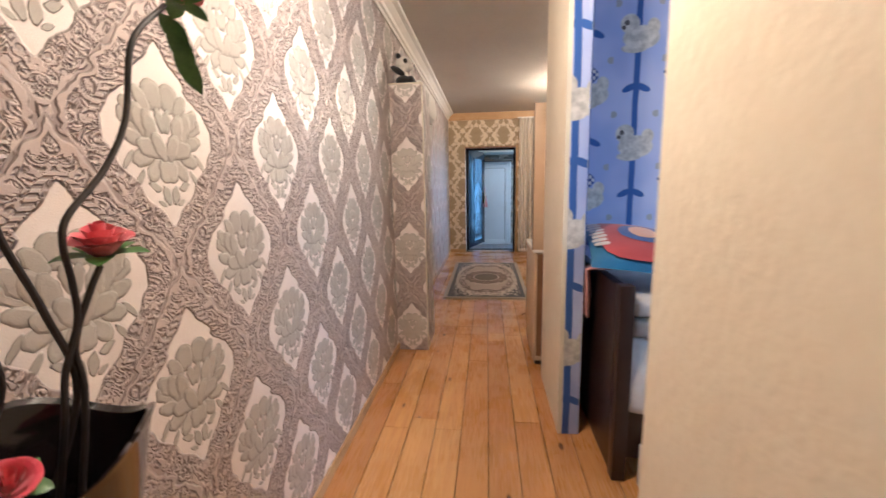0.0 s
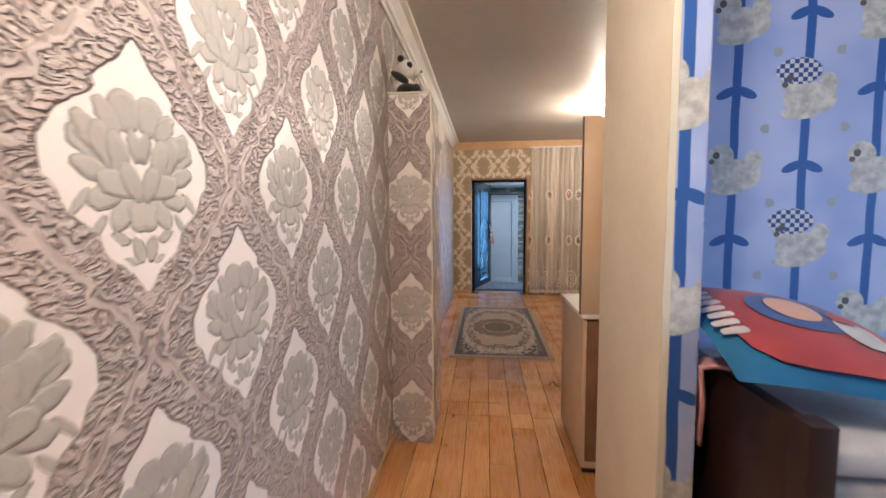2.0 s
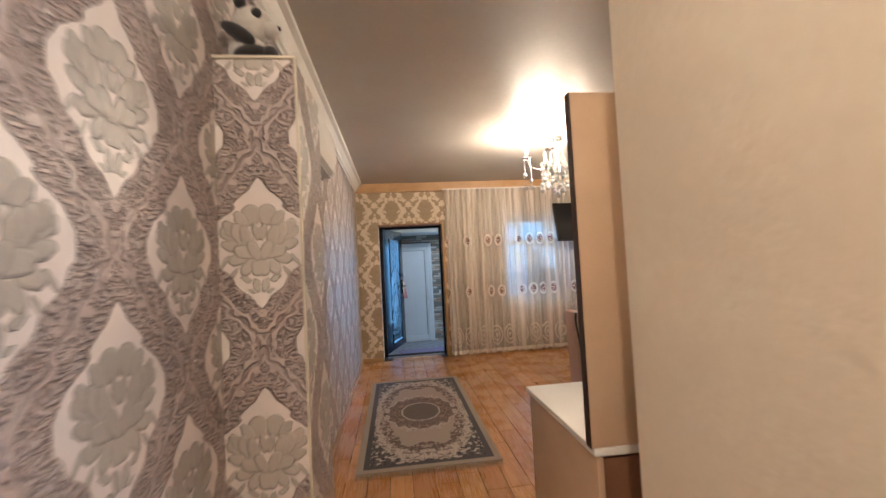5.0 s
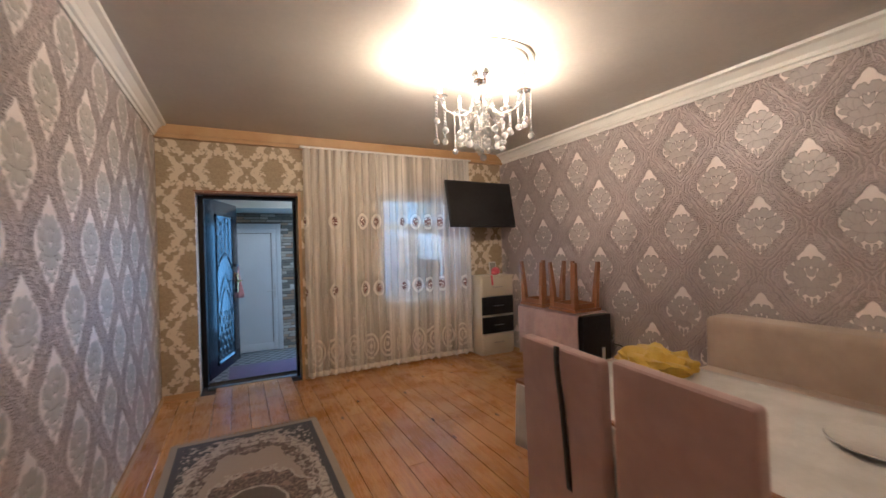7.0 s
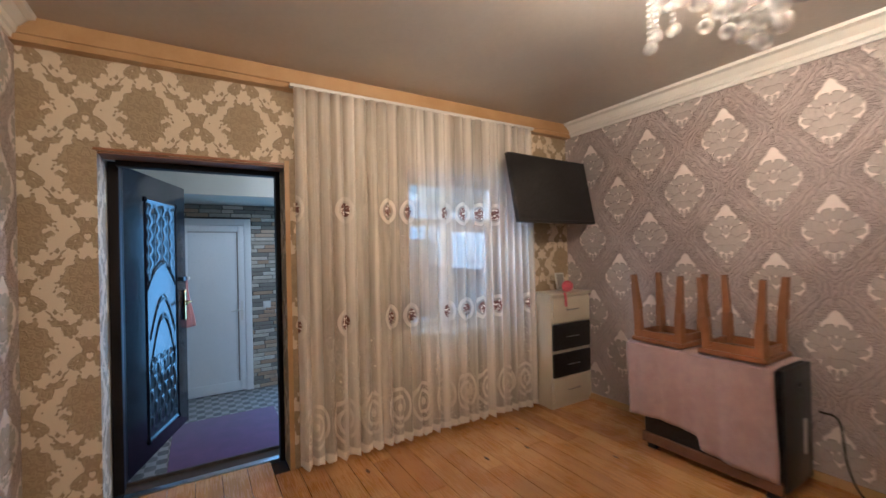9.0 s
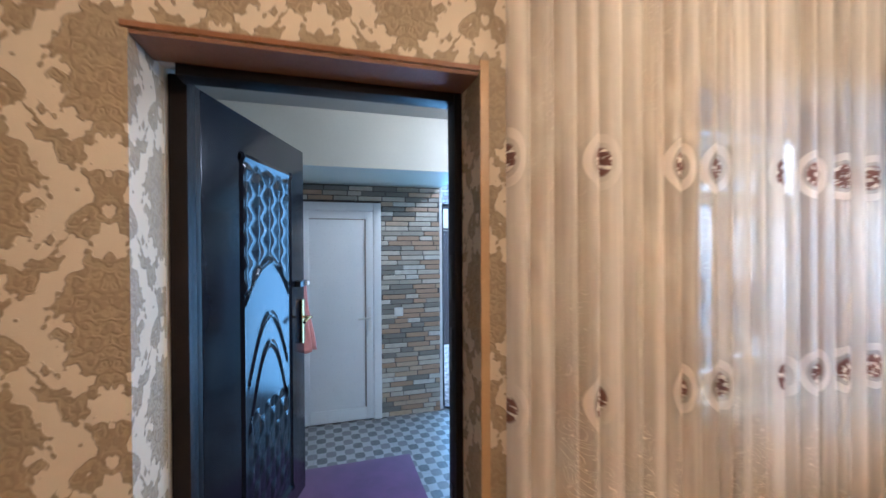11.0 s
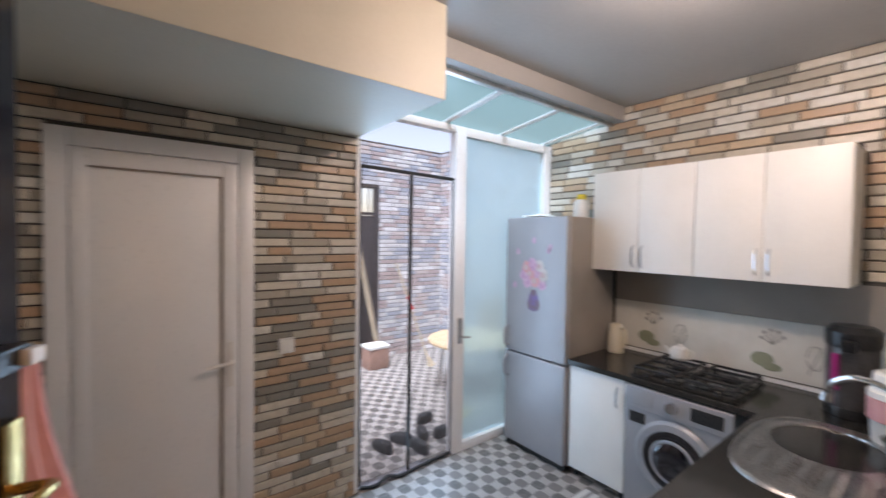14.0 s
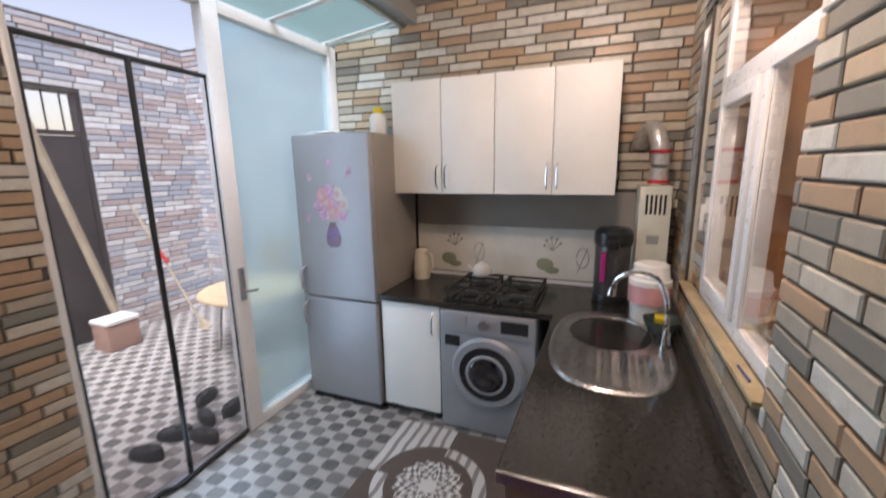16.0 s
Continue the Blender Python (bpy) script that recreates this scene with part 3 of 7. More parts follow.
M_YELLOW = paint("yellow_plastic_bag", (0.70, 0.48, 0.05), (0.58, 0.37, 0.03), 0.4, 0, 9, 60, 0.6, 0.004)
M_SOFA = cloth("beige_brown_sofa", (0.50, 0.39, 0.29), (0.42, 0.32, 0.235), 6)
M_STOOL = paint("varnished_beech", (0.32, 0.145, 0.06), (0.25, 0.105, 0.04), 0.3, 0, 12, 140, 0.1)
M_CREAMLAM = paint("cream_laminate", (0.72, 0.66, 0.53), (0.66, 0.60, 0.47), 0.35, 0, 4, 160, 0.05)
M_RED = cloth("red_pillow_print", (0.36, 0.028, 0.025), (0.27, 0.02, 0.02), 6)
M_TURQ = cloth("turquoise_pillow_edge", (0.012, 0.13, 0.28), (0.010, 0.085, 0.21), 6)
M_NAVY = cloth("navy_print", (0.02, 0.045, 0.19), (0.03, 0.08, 0.27), 6)
M_BLUECL = cloth("blue_blanket", (0.035, 0.10, 0.36), (0.025, 0.07, 0.28), 4)
M_SHEETW = cloth("pale_bedding", (0.60, 0.56, 0.53), (0.44, 0.39, 0.36), 8)
M_GREYBED = cloth("grey_brown_quilt", (0.30, 0.255, 0.225), (0.40, 0.36, 0.33), 12)
M_PIPING = cloth("light_blue_piping", (0.22, 0.40, 0.66), (0.18, 0.34, 0.60), 8)
M_SKINT = cloth("peach_print", (0.62, 0.36, 0.24), (0.55, 0.30, 0.2), 8)
M_FURW = cloth("white_plush", (0.72, 0.69, 0.64), (0.60, 0.57, 0.52), 30, 0.95, 300, 0.6)
M_FURB = cloth("black_plush", (0.013, 0.012, 0.014), (0.02, 0.018, 0.02), 30, 0.95, 300, 0.6)
M_ROSE = cloth("rose_petal_fabric", (0.66, 0.05, 0.11), (0.78, 0.20, 0.22), 30, 0.6)
M_LEAF = paint("artificial_leaf", (0.085, 0.20, 0.03), (0.04, 0.11, 0.02), 0.45, 0, 30, 200, 0.3)
M_VASE = paint("black_glazed_ceramic", (0.010, 0.009, 0.011), (0.016, 0.012, 0.014), 0.1, 0, 6, 90, 0.05, coat=0.6)
M_STEM = paint("dark_wire_stem", (0.018, 0.015, 0.014), (0.03, 0.022, 0.02), 0.5, 0, 20, 90)
M_GRANITE = paint("black_granite", (0.014, 0.013, 0.012), (0.035, 0.032, 0.028), 0.16, 0, 60, 400, 0.03)
M_GRANITE.node_tree.nodes["Principled BSDF"].inputs["Specular IOR Level"].default_value = 0.35
M_TAUPE = paint("taupe_panel", (0.40, 0.31, 0.255), (0.35, 0.27, 0.22), 0.4, 0, 4, 160, 0.05)
M_SPLASH = paint("white_splash_panel", (0.66, 0.645, 0.59), (0.58, 0.565, 0.51), 0.3, 0, 6, 120, 0.1)
M_GREYPAN = paint("grey_splash_strip", (0.31, 0.27, 0.235), (0.275, 0.24, 0.21), 0.4, 0, 4, 120)
M_ALU = paint("aluminium_edging", (0.52, 0.52, 0.52), (0.42, 0.42, 0.42), 0.3, 1.0, 12, 160)
M_PURPLE = cloth("purple_mat", (0.115, 0.022, 0.095), (0.085, 0.016, 0.070), 9)
M_STONE = paint("yellow_stone_sill", (0.58, 0.45, 0.28), (0.44, 0.32, 0.18), 0.5, 0, 14, 120, 0.4, 0.003)
M_PALEBEIGE = paint("old_ivory_enamel", (0.62, 0.60, 0.50), (0.54, 0.52, 0.42), 0.4, 0, 8, 120)
M_REDP = paint("red_plastic", (0.55, 0.03, 0.03), (0.45, 0.02, 0.02), 0.4)
M_PINKP = paint("pink_plastic", (0.62, 0.30, 0.30), (0.55, 0.25, 0.25), 0.4)
M_WHITEP = paint("white_plastic", (0.74, 0.72, 0.68), (0.68, 0.66, 0.62), 0.4)
M_POT = paint("dark_grey_pot_steel", (0.10, 0.095, 0.095), (0.07, 0.066, 0.066), 0.3, 0.4, 6, 120)
M_MAGENTA = paint("magenta_print", (0.45, 0.03, 0.20), (0.30, 0.02, 0.14), 0.4)
M_GREEN = paint("soft_green_print", (0.28, 0.30, 0.20), (0.20, 0.22, 0.15), 0.6)
M_GREYPR = paint("grey_print", (0.24, 0.23, 0.21), (0.33, 0.32, 0.29), 0.5)
M_YELP = paint("yellow_plastic", (0.75, 0.55, 0.04), (0.65, 0.45, 0.03), 0.4)
M_SKYL = frosted("greenish_skylight_sheet", (0.20, 0.26, 0.24))
M_CARD = paint("terracotta_block", (0.36, 0.20, 0.15), (0.28, 0.16, 0.12), 0.8, 0, 12, 90, 0.4)
M_OLDWOOD = paint("pale_weathered_wood", (0.46, 0.37, 0.26), (0.36, 0.28, 0.19), 0.7, 0, 9, 90, 0.3)
M_RUBBER = paint("black_rubber", (0.012, 0.012, 0.012), (0.02, 0.02, 0.02), 0.65, 0, 20, 140, 0.3)
M_STEELGATE = paint("dark_metal_gate", (0.055, 0.045, 0.045), (0.04, 0.033, 0.033), 0.5, 0.2, 6, 120)
# real net; its bluish white also lays a faint haze over the yard
M_NET = net("mosquito_net", (0.78, 0.80, 0.92), 0.08)
M_YELTOP = paint("worn_yellow_top", (0.60, 0.42, 0.26), (0.48, 0.34, 0.20), 0.4, 0, 10, 90, 0.1)
M_FOIL = paint("pale_foil_pipe", (0.66, 0.65, 0.63), (0.52, 0.51, 0.50), 0.3, 0.6, 20, 90, 0.3, 0.002)
M_PALEPINK = paint("pale_rose_print", (0.60, 0.40, 0.48), (0.44, 0.22, 0.34), 0.45, 0, 40, 200, 0.1)
M_BRONZE = paint("bronze_violet_print", (0.16, 0.10, 0.07), (0.16, 0.10, 0.26), 0.3, 0, 14, 200, 0.1)


# ---------------------------------------------------------------- mesh helpers
def bx(bm, x0, y0, z0, x1, y1, z1):
    """A box, into bm."""
    g = bmesh.ops.create_cube(bm, size=1)["verts"]
    for v in g:
        v.co = Vector((x0 + (v.co.x + 0.5) * (x1 - x0), y0 + (v.co.y + 0.5) * (y1 - y0), z0 + (v.co.z + 0.5) * (z1 - z0)))
    return g


def box(x0, y0, z0, x1, y1, z1, bevel=0.0, seg=2):
    bm = bmesh.new()
    bx(bm, x0, y0, z0, x1, y1, z1)
    if bevel:
        bmesh.ops.bevel(bm, geom=bm.edges[:], offset=bevel, segments=seg, profile=0.6, affect="EDGES")
    return bm


def rod(bm, p0, p1, r0, r1=None, seg=10):
    """A tapered rod between two points, into bm."""
    p0, p1 = Vector(p0), Vector(p1)
    r1 = r0 if r1 is None else r1
    q = (p1 - p0).to_track_quat("Z", "Y").to_matrix().to_4x4()
    m = Matrix.Translation((p0 + p1) / 2) @ q
    bmesh.ops.create_cone(bm, cap_ends=True, segments=seg, radius1=r0, radius2=r1, depth=(p1 - p0).length, matrix=m)
    return bm


def tube(bm, pts, r, seg=8):
    for a, b in zip(pts, pts[1:]):
        rod(bm, a, b, r, r, seg)
    for p in pts[1:-1]:
        bmesh.ops.create_uvsphere(bm, u_segments=seg, v_segments=6, radius=r, matrix=Matrix.Translation(p))
    return bm


def lathe(bm, profile, at=(0, 0, 0), seg=24, sx=1.0, sy=1.0):
    """A turned shape: profile of (radius, height)."""
    rings = []
    for r, z in profile:
        ring = []
        for i in range(seg):
            a = 2 * math.pi * i / seg
            ring.append(bm.verts.new((at[0] + sx * r * math.cos(a), at[1] + sy * r * math.sin(a), at[2] + z)))
        rings.append(ring)
    for a, b in zip(rings, rings[1:]):
        for i in range(seg):
            j = (i + 1) % seg
            bm.faces.new((a[i], a[j], b[j], b[i]))
    bm.faces.new(rings[0][::-1])
    bm.faces.new(rings[-1])
    return bm


def sheet(bm, fn, nu, nv):
    """A surface from fn(u, v), u and v from 0 to 1."""
    vs = [[bm.verts.new(fn(i / nu, j / nv)) for j in range(nv + 1)] for i in range(nu + 1)]
    for i in range(nu):
        for j in range(nv):
            bm.faces.new((vs[i][j], vs[i + 1][j], vs[i + 1][j + 1], vs[i][j + 1]))
    return bm


def finish(bm, name, mat, smooth=True):
    bmesh.ops.recalc_face_normals(bm, faces=bm.faces[:])
    me = bpy.data.meshes.new(name)
    bm.to_mesh(me)
    bm.free()
    me.materials.append(mat)
    if smooth:
        for p in me.polygons:
            p.use_smooth = True
        me.set_sharp_from_angle(angle=radians(35))
    return me


def part(name, bm, mat, parent=None, label="", smooth=True):
    ob = new(name, finish(bm, name, mat, smooth))
    if parent is not None:
        ob.parent = parent
        ob.matrix_parent_inverse = parent.matrix_basis.inverted()
    if label:
        ob["label"] = label
    return ob


def thing(name, label, category, group="", at=(0, 0, 0)):
    ob = new(name)
    ob.location = at
    ob.empty_display_size = 0.1
    return tagged(ob, label, category, group)


def solo(name, bm, mat, label, category, group="", smooth=True):
    return tagged(part(name, bm, mat, None, "", smooth), label, category, group)


def structure(name, bm, mat, label, category="wall", smooth=False):
    return tagged(part(name, bm, mat, None, "", smooth), label, category, kind="structure")


def wall(name, axis, p0, p1, a0, a1, z0, z1, mat, label, holes=()):
    """A wall of thickness p0 to p1, running from a0 to a1 along axis, with openings (a, z, a, z)."""
    bm = bmesh.new()
    cuts = sorted({a0, a1, *[h[0] for h in holes], *[h[2] for h in holes]})
    for c0, c1 in zip(cuts, cuts[1:]):
        zs = [(z0, z1)]
        for h in holes:
            if h[0] <= c0 and h[2] >= c1:
                nxt = []
                for s0, s1 in zs:
                    if h[1] > s0:
                        nxt.append((s0, min(s1, h[1])))
                    if h[3] < s1:
                        nxt.append((max(s0, h[3]), s1))
                zs = nxt
        for s0, s1 in zs:
            if axis == "x":
                bx(bm, c0, p0, s0, c1, p1, s1)
            else:
                bx(bm, p0, c0, s0, p1, c1, s1)
    return structure(name, bm, mat, label)


CH, KC, KF = 2.66, 2.50, -0.28      # ceilings of rooms and kitchen, kitchen floor
XL, XR = -0.375, 3.60               # side walls
YE, YK = 8.22, 8.655                # end wall: room side, kitchen side

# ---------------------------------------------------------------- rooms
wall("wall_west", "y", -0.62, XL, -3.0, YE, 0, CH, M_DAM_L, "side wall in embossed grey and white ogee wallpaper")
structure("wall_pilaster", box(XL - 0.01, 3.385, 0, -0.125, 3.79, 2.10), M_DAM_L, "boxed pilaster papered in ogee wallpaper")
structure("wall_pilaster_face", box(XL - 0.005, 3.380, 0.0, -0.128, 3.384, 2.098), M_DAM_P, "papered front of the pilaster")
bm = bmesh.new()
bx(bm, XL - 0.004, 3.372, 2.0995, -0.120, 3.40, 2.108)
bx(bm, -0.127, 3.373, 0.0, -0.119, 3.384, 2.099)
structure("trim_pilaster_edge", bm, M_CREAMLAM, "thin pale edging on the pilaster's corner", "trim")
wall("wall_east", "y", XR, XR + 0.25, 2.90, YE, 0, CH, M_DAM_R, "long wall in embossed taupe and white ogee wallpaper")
wall("wall_north", "x", YE, 8.47, -0.62, XR + 0.25, 0, CH, M_FLOCK, "end wall in cream paper with brown flock leaves",
     [(-0.06, 0, 0.905, 2.03), (1.80, 0.76, 2.95, 2.09)])
wall("wall_north_outer", "x", 8.47, 8.59, -0.62, XR + 0.25, 0, CH, M_CREAMWALL, "outer skin of the end wall towards the kitchen",
     [(-0.061, 0, 1.12, 2.06), (1.92, 0.76, 2.95, 2.09)])
wall("wall_north_skin", "x", 8.59, 8.64, -0.62, XR + 0.25, 0, CH, M_CREAMWALL, "rendered face of the end wall towards the kitchen",
     [(-0.061, 0, 1.12, 2.06), (1.93, 0.74, 3.187, 2.12)])
wall("wall_partition", "x", 2.90, 3.0, 0.74, XR + 0.25, 0, CH, M_PLASTER, "cream plaster wall between bedroom and living room")
wall("wall_hall_stub", "y", 0.74, 0.845, 2.312, 2.90, 0, CH, M_PLASTER, "cream plaster end of the hall wall")
wall("wall_hall_near", "y", 0.74, 0.85, -3.0, 1.19, 0, CH, M_PLASTER, "cream textured hall wall beside the bedroom opening")
wall("wall_south", "x", -3.2, -3.0, -0.62, XR, 0, CH, M_PLASTER, "cream plaster wall at the end of the hall")
wall("wall_bedroom_east", "y", 3.40, 3.55, -3.0, 2.90, 0, CH, M_PLASTER, "bedroom wall with the window", [(-0.1, 0.9, 1.3, 2.1)])
structure("ceiling", box(-0.62, -3.2, CH, XR + 0.25, 8.64, CH + 0.2), M_CEIL, "white painted ceiling", "ceiling")
structure("floor", box(-0.62, -3.2, -0.30, XR + 0.25, 8.64, -0.022), M_FIELD, "timber subfloor under the pine boards", "floor")

# white plaster cornices along the side walls, timber strip over the end wall
def cornice(name, x, sgn, y0, y1):
    prof = [(0, 0.125), (0, 0.0), (0.012, 0.0), (0.016, 0.022), (0.03, 0.03), (0.036, 0.055), (0.07, 0.095), (0.10, 0.105), (0.105, 0.125)]
    bm = bmesh.new()
    rows = [[bm.verts.new((x + sgn * a, yy, CH - 0.125 + b)) for a, b in prof] for yy in (y0, y1)]
    n = len(prof)
    for i in range(n):
        j = (i + 1) % n
        bm.faces.new((rows[0][i], rows[0][j], rows[1][j], rows[1][i]))
    bm.faces.new(rows[0])
    bm.faces.new(rows[1][::-1])
    return structure(name, bm, M_WHITE, "moulded white cornice under the ceiling", "trim")


cornice("trim_cornice_west", XL + 0.002, 1, -3.0, 8.14)
cornice("trim_cornice_east", XR - 0.002, -1, 3.0, 8.14)
bm = bmesh.new()
bx(bm, XL, 8.15, 2.53, XR, YE, CH)
bx(bm, XL, 8.135, 2.565, XR, 8.15, 2.60)
structure("trim_timber_strip", bm, M_TRIMWOOD, "varnished timber curtain strip over the end wall", "trim")
bm = bmesh.new()
bx(bm, XL, 3.80, 0, XL + 0.012, 8.208, 0.055)
bx(bm, XL, -2.99, 0, XL + 0.012, 3.379, 0.055)
bx(bm, XL + 0.012, YE - 0.012, 0, -0.07, YE, 0.06)
bx(bm, XR - 0.012, 3.01, 0, XR, 8.208, 0.055)
structure("baseboard", bm, M_TRIMWOOD, "thin varnished pine baseboard", "trim")

# ---------------------------------------------------------------- kitchen shell
wall("wall_kitchen_south", "x", 8.64, YK, -0.75, 3.60, KF, KC, M_GROUT, "kitchen wall of brick slips round the window",
     [(-0.06, KF + 0.28, 1.125, 2.065), (1.93, 0.74, 3.187, 2.12)])
wall("wall_window_flank", "x", 8.5905, 8.6125, 2.9515, 3.187, 0.742, 2.12, M_GROUT, "recessed flank of the kitchen window faced with slips")
wall("wall_kitchen_east", "y", 3.60, 3.75, 8.64, 11.25, KF, KC + 0.2, M_GROUT, "kitchen wall of brick slips behind the cabinets")
wall("wall_kitchen_north", "x", 11.12, 11.25, -0.75, 1.605, KF, KC, M_GROUT, "kitchen wall of brick slips round the white door",
     [(0.144, KF, 0.985, 1.90)])
wall("wall_kitchen_west", "y", -0.9, -0.75, 8.64, 11.25, KF, KC, M_CREAMWALL, "cream painted kitchen wall")
structure("ceiling_kitchen", box(-0.9, 8.64, KC, 3.75, 10.42, KC + 0.2), M_KCEIL, "grey-white kitchen ceiling", "ceiling")
structure("beam_soffit", box(-0.75, 10.18, 2.07, 1.605, 11.25, KC + 0.1, 0.004), M_CREAMWALL, "deep cream boxed beam over the white door", "beam")
structure("beam_ceiling", box(1.606, 10.40, 2.39, 3.60, 10.49, KC + 0.1, 0.003), M_KCEIL, "shallow beam at the edge of the skylight", "beam")
structure("floor_kitchen", box(-0.9, 8.64, KF - 0.1, 3.75, 11.25, KF), M_TILE, "kitchen floor of patterned grey and white tiles", "floor")
structure("ground", box(-60, 11.25, KF - 0.2, 60, 90, KF - 0.001), M_TILE, "courtyard paved with patterned tiles", "ground")
wall("wall_yard_north", "x", 13.75, 13.95, -3.0, 6.0, KF, 2.75, M_GROUT, "courtyard wall of brick slips with daylight haze in their colour", [(2.30, KF, 3.21, 2.12)])
wall("wall_yard_east", "y", 4.30, 4.45, 11.25, 13.75, KF, 2.75, M_GROUT, "courtyard side wall of brick slips with daylight haze in their colour")
wall("wall_yard_west", "y", -3.0, -2.8, 11.25, 13.75, KF, 2.75, M_CREAMWALL, "plain courtyard side wall")
wall("wall_yard_return", "x", 11.12, 11.25, 3.60, 4.45, KF, 2.75, M_CREAMWALL, "plain outer wall beside the glazing")


# ================================================================ hall and bedroom
structure("wallpaper_bedroom", box(0.846, 2.893, 0, 3.399, 2.899, CH), M_BEAR, "blue nursery wallpaper with toys and ribbons", "wall")
structure("wallpaper_stub_end", box(0.762, 2.306, 0.002, 0.846, 2.311, CH), M_BEAR2, "strip of nursery wallpaper on the wall's end", "wall")
structure("wallpaper_stub_side", box(0.847, 2.312, 0, 0.852, 2.892, CH), M_BEAR, "nursery wallpaper on the bedroom side of the stub", "wall")
structure("trim_stub_corner", box(0.738, 2.304, 0.002, 0.761, 2.312, CH, 0.002), M_CREAMLAM, "pale cream strip on the wall's corner", "trim")

# window of the bedroom, out of view but for its light
bm = bmesh.new()
for a in ((3.44, -0.1, 0.9, 3.50, -0.04, 2.1), (3.44, 1.24, 0.9, 3.50, 1.3, 2.1), (3.44, -0.04, 0.9, 3.50, 1.24, 0.96), (3.44, -0.04, 2.04, 3.50, 1.24, 2.1)):
    bx(bm, *a)
structure("window_2", bm, M_PVC, "white window frame in the bedroom", "window")

# hall ceiling lamp, out of view, added as a body for the fill light
lamp = thing("ceiling_lamp", "added small round white ceiling lamp in the hall, never in view", "lamp", at=(0.18, 1.45, CH))
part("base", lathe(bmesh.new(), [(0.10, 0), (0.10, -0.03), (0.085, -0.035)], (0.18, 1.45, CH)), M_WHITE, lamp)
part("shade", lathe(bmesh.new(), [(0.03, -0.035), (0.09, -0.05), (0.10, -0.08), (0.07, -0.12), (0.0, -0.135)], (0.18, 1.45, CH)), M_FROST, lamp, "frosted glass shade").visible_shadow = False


def rose(place, r, tilt, parent, name="flower"):
    bm = bmesh.new()
    rnd = random.Random(int(r * 1e5) + int(place[1] * 977))
    for ring in range(4):
        n = 3 + ring * 2
        for k in range(n):
            a0 = 2 * math.pi * (k + 0.5 * (ring % 2)) / n + rnd.uniform(-0.2, 0.2)
            rr, hh, op = r * (0.22 + 0.17 * ring), r * (1.25 - 0.12 * ring), 0.05 + 0.17 * ring
            wd = 1.15 * math.pi / n + 0.35

            def fn(u, v, a0=a0, rr=rr, hh=hh, op=op, wd=wd):
                a = a0 + (u - 0.5) * 2 * wd * (0.35 + 0.65 * math.sin(math.pi * min(v + 0.15, 1) * 0.8))
                q = rr * (0.35 + 0.65 * v ** 0.6) + op * r * 0.55 * v ** 2.2
                return (q * math.cos(a), q * math.sin(a), -0.35 * r + hh * v - op * 0.35 * r * v ** 4 - 0.10 * r * (abs(u - 0.5) * 2) ** 2 * v)
            sheet(bm, fn, 6, 5)
    ob = part(name, bm, M_ROSE, None)
    ob.data.transform(Matrix.Translation(place) @ tilt)
    ob.parent = parent
    lf = bmesh.new()
    for k in range(5):
        a = 2 * math.pi * k / 5 + 0.4

        def leaf(u, v, a=a):
            w = math.sin(math.pi * v) ** 0.7 * 0.42 * r * (u - 0.5) * 2
            l = v * 1.5 * r
            return (math.cos(a) * l - math.sin(a) * w, math.sin(a) * l + math.cos(a) * w, -0.45 * r + 0.25 * r * math.sin(v * 2.6) + 0.05 * r * abs(u - 0.5))
        sheet(lf, leaf, 4, 6)
    lo = part("leaves", lf, M_LEAF, None, "green fabric leaves")
    lo.data.transform(Matrix.Translation(place) @ tilt)
    lo.parent = ob


def spline(pts, n=9):
    """Smooth points through pts."""
    out = []
    p = [Vector(q) for q in pts]
    p = [p[0] * 2 - p[1], *p, p[-1] * 2 - p[-2]]
    for i in range(1, len(p) - 2):
        for k in range(n):
            t = k / n
            a, b, c, d = p[i - 1:i + 3]
            out.append(0.5 * ((2 * b) + (c - a) * t + (2 * a - 5 * b + 4 * c - d) * t * t + (3 * b - a - 3 * c + d) * t ** 3))
    out.append(p[-2])
    return out


vase = thing("floor_vase", "tall glossy black floor vase with artificial roses", "vase")
VX, VY = -0.165, 0.60
bm = lathe(bmesh.new(), [(0.09, 0.0), (0.11, 0.02), (0.085, 0.25), (0.07, 0.60), (0.075, 0.85), (0.105, 0.98), (0.118, 1.05), (0.124, 1.065), (0.114, 1.06), (0.10, 0.99), (0.06, 0.90)], (VX, VY, 0), 32)
for v in bm.verts:
    if v.co.z > 0.9:
        a = math.atan2(v.co.y - VY, v.co.x - VX)
        v.co.z += 0.018 * math.sin(3 * a)
part("body", bm, M_VASE, vase)
stems = [
    [(VX, 0.61, 0.92), (VX + 0.005, 0.64, 1.07), (VX, 0.655, 1.13), (VX, 0.68, 1.19), (VX - 0.005, 0.686, 1.24), (VX, 0.678, 1.29), (VX, 0.69, 1.326), (VX, 0.749, 1.385), (VX, 0.795, 1.46), (VX, 0.825, 1.575), (VX, 0.90, 1.655)],
    [(VX + 0.02, 0.62, 0.92), (VX + 0.01, 0.665, 1.09), (VX, 0.672, 1.16), (VX, 0.70, 1.22), (VX, 0.722, 1.255)],
    [(VX - 0.02, 0.60, 0.92), (VX, 0.664, 1.095), (VX - 0.01, 0.652, 1.21), (VX - 0.02, 0.626, 1.32), (VX - 0.02, 0.63, 1.41), (VX - 0.02, 0.60, 1.52)],
    [(VX - 0.03, 0.60, 0.92), (VX - 0.02, 0.575, 1.06), (VX, 0.59, 1.16), (VX, 0.55, 1.27)],
]
